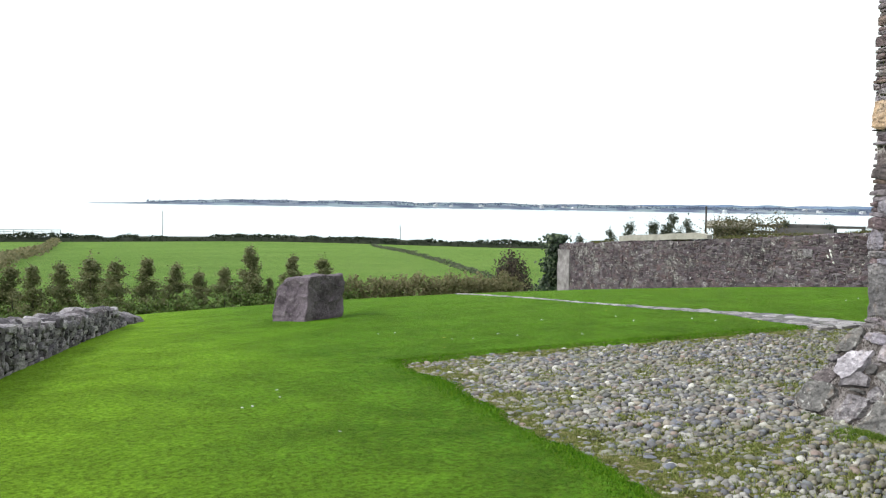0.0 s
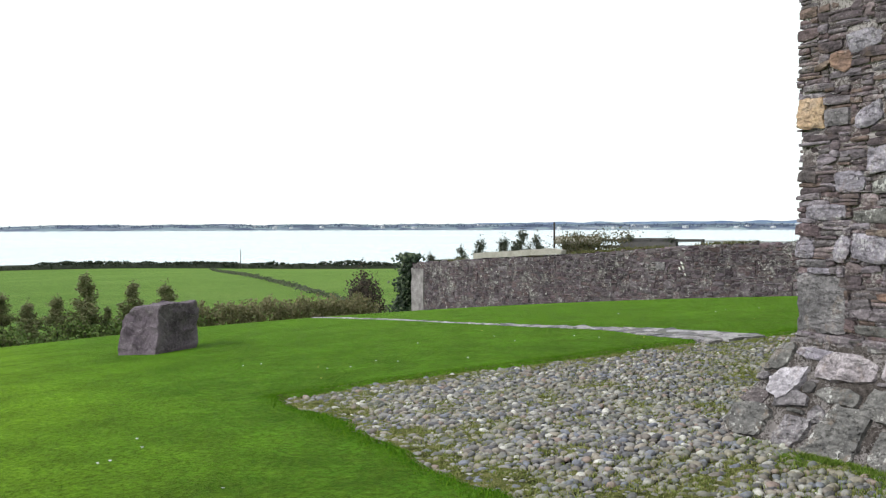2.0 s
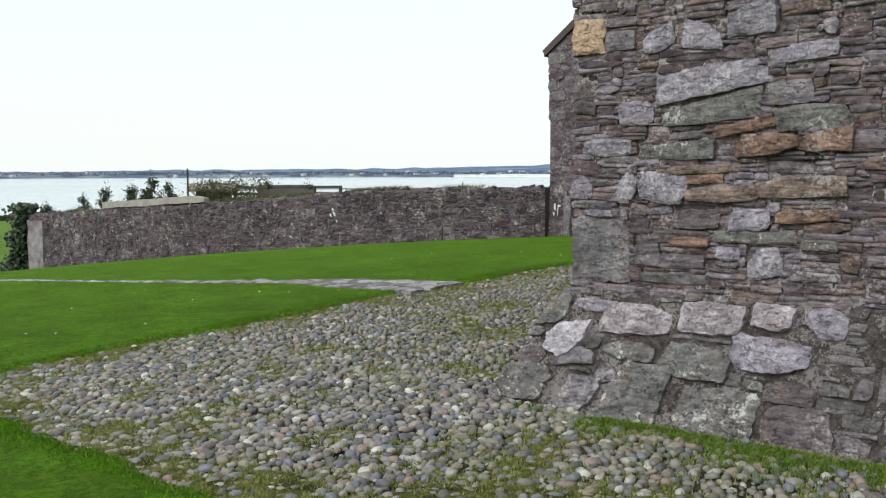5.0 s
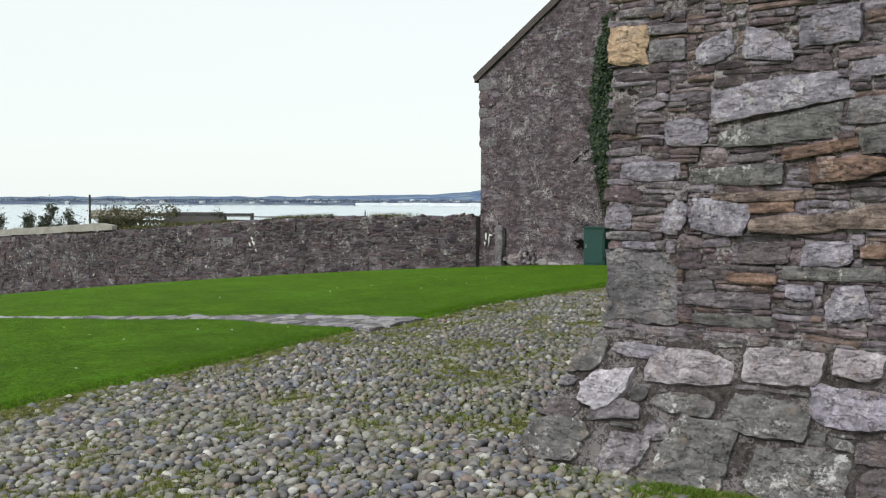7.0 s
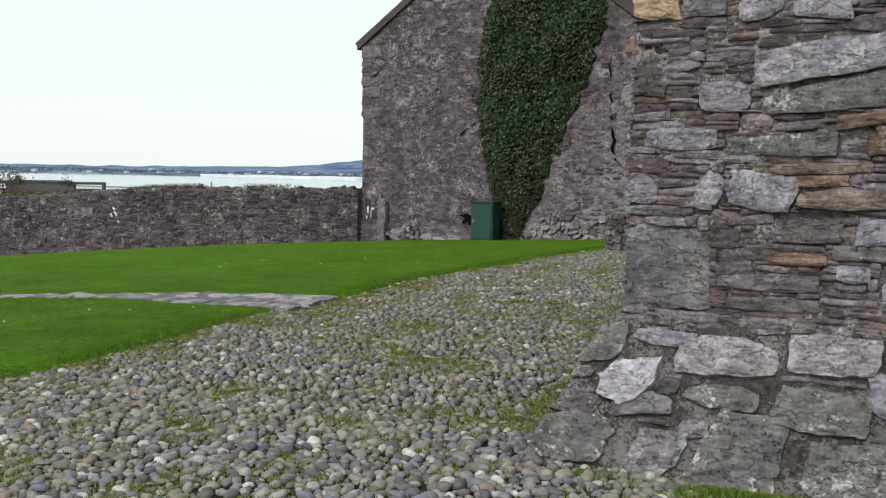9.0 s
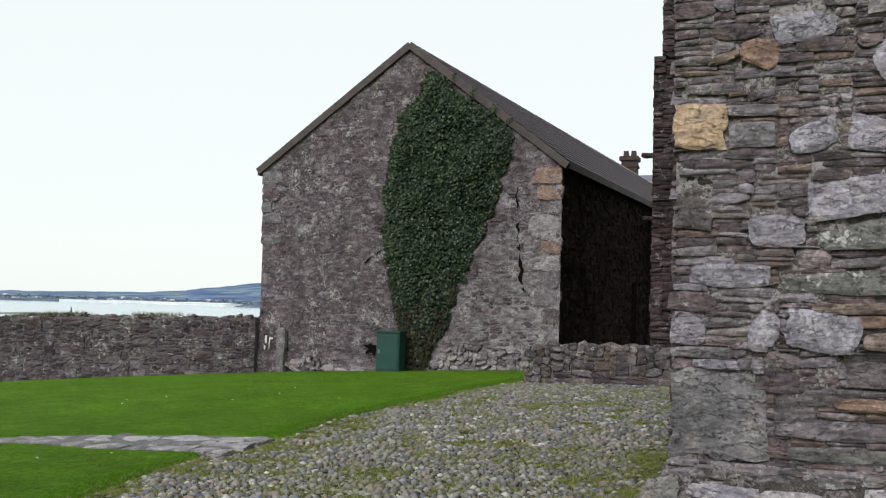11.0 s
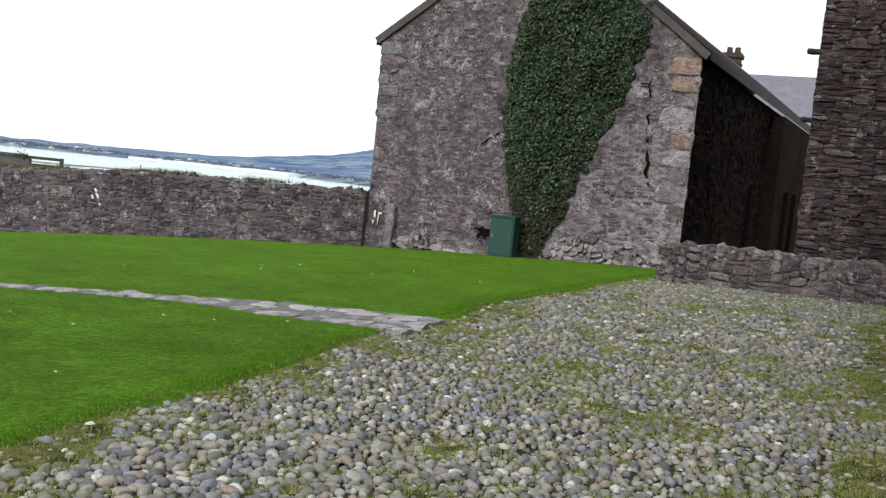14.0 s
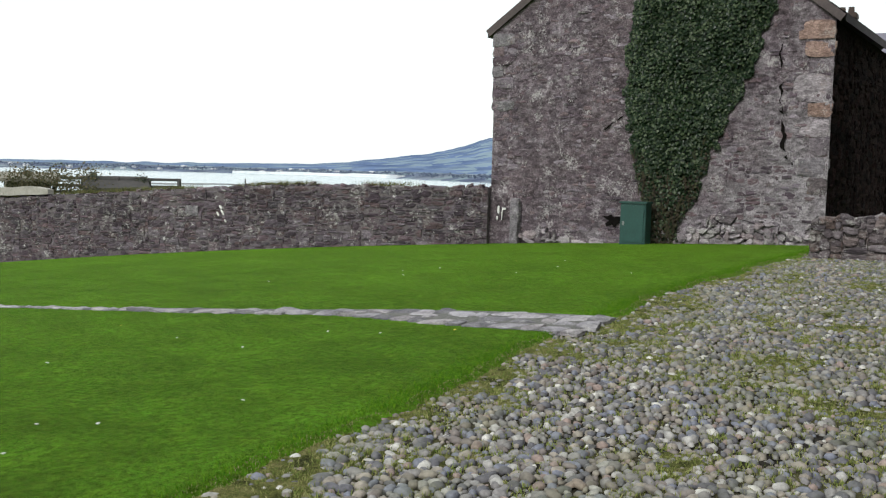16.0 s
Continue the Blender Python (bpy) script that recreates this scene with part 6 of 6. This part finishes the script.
def leafy_bank(name, label, category, line, width, height, count, size, mat, seed, lumps=0.5, freq=0.5, dome=False):
    """A hedge or bank of many small leaves along a line on the ground."""
    rng = random.Random(seed)
    j = Joined()
    seg = [math.dist(a, b) for a, b in zip(line, line[1:])]
    total = sum(seg)
    for _ in range(count):
        s = rng.uniform(0, total)
        for k, L in enumerate(seg):
            if s <= L:
                break
            s -= L
        t = s / seg[k]
        a, b = line[k], line[k + 1]
        ox, oy = rng.gauss(0, width), rng.gauss(0, width)
        x, y = a[0] + (b[0] - a[0]) * t + ox, a[1] + (b[1] - a[1]) * t + oy
        h = height * (max(0.15, 1 - (ox * ox + oy * oy) / (2.4 * width) ** 2) if dome else 1.0) * (1 + lumps * (noise.noise((x * freq, y * freq, seed)) + 0.7 * noise.noise((x * freq * 3.1, y * freq * 3.1, seed))))
        z = land_height(x, y) + max(0.05, h) * rng.uniform(0.0, 1.0) ** 0.6
        v, f = leaf(rng.uniform(*size), (rng.gauss(0.4, 0.8), rng.gauss(-0.3, 0.8), rng.gauss(0.4, 0.5)), rng)
        j.add([(x + q[0], y + q[1], z + q[2]) for q in v], f)
    return j.build(name, mat, None, label, category)


leafy_bank("undergrowth", "light green undergrowth below the row of trees", "undergrowth", [(-26.8, -13), (-26.6, -5), (-26.8, 1.8)], 0.4, 0.62, 5600, (0.05, 0.10), mat_under, 1, 0.6, 1.1)
leafy_bank("low_hedge", "low brown-green clipped hedge below the lawn", "hedge", [(-27, 1.2), (-27.3, 5.5), (-28, 8.0)], 0.26, 0.95, 11000, (0.04, 0.10), mat_hedge, 2, 0.42, 2.6)
leafy_bank("shore_hedge", "dark uneven hedge along the shore", "hedge", [(-203, -70), (-207, -33), (-208, 23), (-194, 76), (-160, 130), (-110, 185)], 0.7, 1.15, 16000, (0.3, 0.6), mat_dark_hedge, 3, 0.8, 0.09)
leafy_bank("field_hedge", "low straggling hedge bank between two pastures", "hedge", [(-190, 39), (-126, 27.5), (-88, 22), (-58, 17.8), (-46, 16)], 0.22, 0.34, 3600, (0.10, 0.20), mat_field_hedge, 4, 0.6, 0.2)
leafy_bank("side_hedge", "grey-green hedge bank running down the pasture", "hedge", [(-60, -15), (-76, -16), (-143, -19), (-200, -22)], 0.4, 0.9, 5000, (0.15, 0.35), mat_hedge, 5, 0.4, 0.2)
leafy_bank("round_bush", "dark rounded bush beside the garden wall", "bush", [(-31.5, 9.0), (-31.5, 9.3)], 0.46, 2.35, 5200, (0.04, 0.10), mat_bush, 6, 0.5, 2.2, True)


def shore_bank():
    """The dark earth bank under the shore hedge."""
    line = [(-203, -75), (-207, -33), (-208, 23), (-194, 76), (-160, 130), (-110, 185)]
    v, f = [], []
    for k in range(len(line) - 1):
        for j in range(30):
            t = j / 30
            x, y = line[k][0] + (line[k + 1][0] - line[k][0]) * t, line[k][1] + (line[k + 1][1] - line[k][1]) * t
            h = 1.0 + 0.35 * noise.noise((x * 0.12, y * 0.12, 2))
            for dx, dz in ((1.6, -0.4), (0.9, h * 0.8), (0, h), (-1.6, -0.6)):
                v.append((x + dx, y, land_height(x, y) + dz))
    n = len(v) // 4
    f = [(4 * i + k, 4 * i + k + 1, 4 * i + k + 5, 4 * i + k + 4) for i in range(n - 1) for k in range(3)]
    tagged(mesh_object("shore_bank", v, f, simple_material("dark_overgrown_bank", (0.020, 0.026, 0.018), (0.035, 0.042, 0.026), 0.8), None, True), "dark overgrown earth bank along the shore", "bank", "", "structure")


shore_bank()


def wall_top_weeds():
    rng = random.Random(14)
    spots = []
    for _ in range(5000):
        u = rng.choice((2.3, 4.6, 5.4, 7.6, 8.6, 9.2, 10.2, 12.5, 16.8)) + rng.gauss(0, 0.35)
        p = GW_A + GW_U * u - GW_N * rng.uniform(0.05, 0.4)
        spots.append((p.x, p.y, gw_top(u) + 0.01))
    blades("wall_top_grass", spots, blade_material("dull_tufts", (0.055, 0.070, 0.022), (0.10, 0.11, 0.04), (0.19, 0.165, 0.08)), "tufts of dull green grass on the wall top", "grass", (0.03, 0.13), 0.004, rng)


wall_top_weeds()


def flat_house(name, label, x0, x1, y0, y1, z0, eave, ridge, mats, along="x", turn=0.0):
    """A plain house: walls, two roof slopes with eaves, at a turn about its middle."""
    cx, cy = (x0 + x1) / 2, (y0 + y1) / 2
    h = empty(name, label, "building", "", (cx, cy, z0))
    h.rotation_euler = (0, 0, radians(turn))
    a, b = (x1 - x0) / 2, (y1 - y0) / 2
    e, r = eave - z0, ridge - z0
    if along == "y":
        a, b = b, a
        h.rotation_euler = (0, 0, radians(turn + 90))
    v = [(-a, -b, -2), (a, -b, -2), (a, b, -2), (-a, b, -2), (-a, -b, e), (a, -b, e), (a, b, e), (-a, b, e), (-a, 0, r), (a, 0, r)]
    mesh_object("wall", v, [(0, 1, 5, 4), (1, 2, 6, 9, 5), (2, 3, 7, 6), (3, 0, 4, 8, 7)], mats[0], h)
    o, t = 0.3, 0.12
    drop = (r - e) * o / b
    for s in (-1, 1):
        v = [(-a - o, s * (b + o), e - drop), (a + o, s * (b + o), e - drop), (a + o, 0, r), (-a - o, 0, r)]
        v += [(p[0], p[1], p[2] + t) for p in v]
        mesh_object("roof", v, [(0, 1, 2, 3), (4, 7, 6, 5), (0, 4, 5, 1), (1, 5, 6, 2), (2, 6, 7, 3), (3, 7, 4, 0)], mats[1], h)
    return h


mat_blue_slate = simple_material("blue_grey_roof_slate", (0.13, 0.125, 0.16), (0.20, 0.19, 0.235), 3.0, 0.6, 0.3)
mat_harl = simple_material("grey_harled_wall", (0.16, 0.15, 0.145), (0.24, 0.23, 0.22), 2.0)
mat_brick_brown = simple_material("brown_chimney_brick", (0.040, 0.029, 0.025), (0.070, 0.050, 0.042), 6.0)


def back_house():
    h = flat_house("back_house", "distant house with blue-grey slate roof and brick chimney", -14.0, -1.0, 46.0, 53.0, 0.0, 5.8, 8.75, (mat_harl, mat_blue_slate))
    c = Matrix.Translation(Vector((-8.2, 49.5 - 2.2, 0)) - h.location)
    def piece(name, b, parent, bev=0.03):
        bm = box_bm(*b, bev)
        bmesh.ops.transform(bm, matrix=c, verts=bm.verts[:])
        return part(name, bm, mat_brick_brown, parent)
    stack = piece("chimney", (-0.40, 0.40, -0.35, 0.35, 6.2, 9.35), h)
    piece("chimney_cap", (-0.50, 0.50, -0.45, 0.45, 9.3, 9.55), stack)
    piece("chimney_band", (-0.46, 0.46, -0.41, 0.41, 8.95, 9.1), stack)
    for x in (-0.2, 0.2):
        bm = bmesh.new()
        bmesh.ops.create_cone(bm, cap_ends=True, segments=10, radius1=0.16, radius2=0.13, depth=0.32, matrix=c @ Matrix.Translation((x, 0, 9.7)))
        part("chimney_pot", bm, mat_brick_brown, stack)


back_house()


# ---- behind the garden wall ----
def pole(name, label, x, y, z0, z1, r, mat, arm=0.0):
    p = empty(name, label, "pole", "", (x, y, z0))
    mesh_object("shaft", *tube([(0, 0, -0.5), (0, 0, (z1 - z0) * 0.5), (0, 0, z1 - z0)], [r, r * 0.9, r * 0.8], 8), mat, p)
    if arm:
        part("crossarm", box_bm(-0.06, 0.06, -arm, arm, z1 - z0 - 0.5, z1 - z0 - 0.35, 0.01), mat, p)
    return p


mat_pole = simple_material("tarred_timber", (0.030, 0.027, 0.025), (0.055, 0.048, 0.042), 5, stretch=(1, 1, 0.1))
pole("telegraph_pole", "thin dark telegraph pole by the shore", -205, -1.8, -8.3, -1.25, 0.07, mat_pole)
pole("telegraph_pole", "thin dark telegraph pole in the far hedge", -198.5, 47.0, -8.3, -3.8, 0.07, mat_pole)
pole("timber_post", "dark timber post standing behind the wall", -33.15, 19.1, land_height(-33.1, 19.1), 1.62, 0.05, mat_pole)


def behind_wall():
    rng = random.Random(19)
    g = land_height(-32, 20.5)
    mat_pale = simple_material("faded_cream_sheet", (0.18, 0.17, 0.14), (0.27, 0.255, 0.21), 2.0)
    mat_dark = simple_material("dark_bitumen_felt", (0.045, 0.042, 0.042), (0.075, 0.070, 0.068), 2.0)
    flat_house("cream_shed", "small cream-sided shed behind the garden wall", -33.6, -32.1, 19.4, 21.0, g, 0.70, 0.86, (mat_pale, mat_pale), "x", 57)
    flat_house("felt_roof_shed", "low shed with dark felt roof behind the wall", -32.0, -30.2, 21.9, 23.7, g, 0.45, 0.78, (mat_harl, mat_dark), "x", 52)
    # paddock fence with pale rails
    fence = empty("rail_fence", "dark weathered post and rail fence", "fence", "", (-32.1, 20.8, g))
    mat_rail = simple_material("weathered_grey_rail", (0.055, 0.053, 0.055), (0.10, 0.096, 0.095), 5)
    d = Vector((2.7, 3.7, 0))
    for k in range(5):
        p = d * (k / 4)
        bm = box_bm(p.x - 0.06, p.x + 0.06, p.y - 0.06, p.y + 0.06, -0.2, 0.86 - g, 0.01)
        part("post", bm, mat_rail, fence)
    ang = math.atan2(d.y, d.x)
    for z in (0.28, 0.52, 0.80):
        bm = box_bm(0, d.length, -0.03, 0.03, z - g - 0.055, z - g + 0.055, 0.008)
        bmesh.ops.rotate(bm, verts=bm.verts[:], cent=(0, 0, 0), matrix=Matrix.Rotation(ang, 3, "Z"))
        part("rail", bm, mat_rail, fence)
    # saplings and shrubs
    shrub = [young_tree(90 + k, mat_sapling, 3.2, 1.0, 2600, (0.035, 0.07), "sapling", "loose leafy sapling standing behind the garden wall", "saplings behind the wall") for k in range(3)]
    for k, (x, y, top) in enumerate(((-35.2, 15.4, 0.62), (-34.8, 16.2, 0.95), (-34.3, 17.1, 1.05), (-33.9, 17.8, 1.40), (-33.6, 18.4, 1.15), (-32.6, 20.0, 1.25), (-31.4, 21.9, 1.2), (-30.2, 23.3, 1.05), (-36.0, 14.2, 0.3))):
        z = land_height(x, y)
        s = (top - z) / 3.25
        rot = Euler((0, 0, rng.uniform(0, 6.28))).to_quaternion()
        if k < 3:
            shrub[k].matrix_basis = Matrix.LocRotScale((x, y, z), rot, (s, s, s))
        else:
            src = shrub[k % 3]
            copy_thing(src, Matrix.LocRotScale((x, y, z), rot, Vector((s, s, s)) / src.scale.x))
    leafy_bank("brown_shrubs", "brown and green shrubs beside the sheds", "shrubs", [(-32.3, 18.9), (-31.2, 20.0), (-30.3, 21.0)], 0.34, 3.80, 6500, (0.04, 0.09), mat_shrub, 8, 0.10, 1.4)


behind_wall()


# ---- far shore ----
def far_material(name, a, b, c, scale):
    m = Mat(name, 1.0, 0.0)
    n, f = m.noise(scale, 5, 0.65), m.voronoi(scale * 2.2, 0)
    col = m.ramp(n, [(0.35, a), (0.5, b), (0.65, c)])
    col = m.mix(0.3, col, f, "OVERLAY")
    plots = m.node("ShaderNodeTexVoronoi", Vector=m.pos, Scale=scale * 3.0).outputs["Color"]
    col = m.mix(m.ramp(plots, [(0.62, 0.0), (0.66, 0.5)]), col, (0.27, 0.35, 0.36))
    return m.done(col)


# the blue haze of distance is mixed into these land and wood colours
mat_shore = far_material("haze_tinted_shore_land", (0.080, 0.098, 0.155), (0.115, 0.138, 0.195), (0.20, 0.225, 0.26), 0.012)
mat_hill = far_material("haze_tinted_hill", (0.088, 0.128, 0.235), (0.112, 0.158, 0.27), (0.165, 0.22, 0.30), 0.006)
mat_far_wood = leaf_material("haze_tinted_far_wood", (0.060, 0.078, 0.125), (0.078, 0.10, 0.15), (0.10, 0.125, 0.17), 1.0)


def at(az, d, z=0.0):
    a = radians(az)
    return (6 - math.sin(a) * d, -5 + math.cos(a) * d, z)


def land_strip(name, label, azs, near, deep, top, mat, seed):
    """Land seen across the water: from the waterline up to a rolling crest and down behind."""
    v, f, rows = [], [], 5
    for az in azs:
        d, h = near(az), top(az)
        for k, (q, z) in enumerate(((0, -9.4), (0.06, -8.2), (0.5, -9 + (h + 9) * 0.6), (1.0, h), (1.6, -9.4))):
            bump = (0.10 if seed == 1 else 0.015) * (h + 9) * noise.noise((az * 3.0, k * 1.7, seed)) if 1 < k < 4 else 0
            v.append(at(az, d + deep * q, z + bump))
    n = len(azs)
    for i in range(n - 1):
        for k in range(rows - 1):
            f.append((i * rows + k, (i + 1) * rows + k, (i + 1) * rows + k + 1, i * rows + k + 1))
    ob = mesh_object(name, v, f, mat, None, True)
    return tagged(ob, label, "land", "", "structure")


def shore_near(az):
    return 1450 - 450 * smoothstep(38, 25, az)


def far_shore():
    rng = random.Random(12)
    azs = list(np.arange(4, 93.1, 0.25))
    low = lambda az: -9 + (8.5 + 2.0 * noise.noise((az * 0.45, 0, 0)) + 1.2 * noise.noise((az * 2.1, 3, 0))) * smoothstep(93.0, 84.0, az)
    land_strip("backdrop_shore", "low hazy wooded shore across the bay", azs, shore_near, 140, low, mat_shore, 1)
    def hill(az):
        pts = ((4, 4.2), (14, 3.6), (22, 2.9), (26.6, 2.05), (29.5, 1.17), (32.8, 0.68), (36.3, 0.28), (45, 0.10), (60, 0.02), (70, -0.2))
        for (a, b), (c, d) in zip(pts, pts[1:]):
            if az <= c:
                return 4200 * math.tan(radians(b + (d - b) * (az - a) / (c - a))) + 5 * noise.noise((az * 0.9, 7, 0)) + 1.5 * noise.noise((az * 4, 7, 0))
        return -20
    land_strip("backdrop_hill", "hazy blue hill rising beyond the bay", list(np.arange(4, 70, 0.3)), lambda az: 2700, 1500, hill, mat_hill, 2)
    # woods along the shore
    wood = Joined()
    for _ in range(15000):
        az = rng.uniform(8, 90)
        if noise.noise((az * 1.3, 5, 0)) < -0.15 and rng.random() < 0.75:
            continue
        d = shore_near(az) + rng.uniform(5, 150)
        p = at(az, d, low(az) * 0.5 - 4.0 + rng.uniform(-1, 2.6) + (1.6 if noise.noise((az * 6, 9, 0)) > 0.2 else 0))
        v, fc = leaf(rng.uniform(0.8, 1.9), (rng.gauss(0.6, 0.4), rng.gauss(-0.7, 0.4), rng.gauss(0.2, 0.3)), rng)
        wood.add([(p[0] + q[0], p[1] + q[1], p[2] + q[2]) for q in v], fc)
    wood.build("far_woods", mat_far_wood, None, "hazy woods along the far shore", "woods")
    # scattered far houses
    mat_w = simple_material("far_white_walls", (0.40, 0.42, 0.46), (0.58, 0.59, 0.62), 0.05)
    houses = Joined()
    for _ in range(34):
        az = rng.uniform(30, 78)
        d = shore_near(az) + rng.uniform(2, 110)
        a, b, h = rng.uniform(2, 5), rng.uniform(2, 3), rng.uniform(0.9, 1.6)
        p = at(az, d, -7.2 + (d - shore_near(az)) * 0.05)
        v = [(sx * a, sy * b, z) for z in (-2, h) for sx, sy in ((-1, -1), (1, -1), (1, 1), (-1, 1))] + [(-a, 0, h * 1.7), (a, 0, h * 1.7)]
        houses.add([(p[0] + q[0], p[1] + q[1], p[2] + q[2]) for q in v], [(0, 1, 5, 4), (1, 2, 6, 9, 5), (2, 3, 7, 6), (3, 0, 4, 8, 7), (4, 5, 9, 8), (6, 7, 8, 9)])
    houses.build("far_houses", mat_w, None, "scattered pale houses on the far shore", "houses")
    mat_wh = simple_material("white_sheet_metal", (0.72, 0.74, 0.76), (0.82, 0.83, 0.84), 0.02, 0.6)
    marks = [41.6, 38.9, 37.2, 34.9, 32.3]
    first = None
    for a, b in zip(marks, marks[1:]):
        p, q = Vector(at(a, shore_near(a) + 6)), Vector(at(b, shore_near(b) + 6))
        m = (p + q) / 2
        turn = math.degrees(math.atan2(q.y - p.y, q.x - p.x))
        L = (q - p).length * 0.49
        hgt = (2.3, 2.9, 2.6, 3.4)[marks.index(a)]
        flat_house("warehouse", "long low white waterside warehouse", m.x - L, m.x + L, m.y - 14, m.y + 14, -8.0, -8.0 + hgt * 0.7, -8.0 + hgt, (mat_wh, mat_wh), "x", turn)
    # spit of shingle and its beacon
    v, f = [], []
    for k in range(41):
        az = 41 + 14 * k / 40
        d = 545 + 12 * math.sin(k * 0.35)
        w = 9 * math.sin(math.pi * (k + 0.6) / 41.2) + 1
        for q, z in ((-w, -9.2), (0, -8.35), (w * 2.4, -9.2)):
            v.append(at(az, d + q, z))
    f = [(3 * k + i, 3 * k + 3 + i, 3 * k + 4 + i, 3 * k + 1 + i) for k in range(40) for i in range(2)]
    tagged(mesh_object("shingle_spit", v, f, simple_material("wet_grey_shingle", (0.14, 0.15, 0.155), (0.22, 0.225, 0.22), 0.4), None, True), "low grey shingle spit in the bay", "land", "", "structure")
    x, y, _ = at(41.2, 545)
    pole("beacon", "small dark channel beacon standing on the spit", x, y, -9.0, -5.2, 0.35, mat_pole)


far_shore()


def shore_railing():
    """A pale railing by the shore at the edge of the pasture."""
    mat = simple_material("pale_grey_railing", (0.40, 0.40, 0.42), (0.55, 0.55, 0.56), 0.5)
    r = empty("shore_railing", "pale grey railing beside the shore hedge", "railing", "", (-212, -40, -6.55))
    for k in range(11):
        part("post", box_bm(-0.08, 0.08, k * 1.8 - 0.08, k * 1.8 + 0.08, -3.0, 1.0, 0.02), mat, r)
    for z in (0.1, 0.55, 0.97):
        part("rail", box_bm(-0.05, 0.05, 0, 18, z - 0.07, z + 0.07, 0.01), mat, r)


shore_railing()
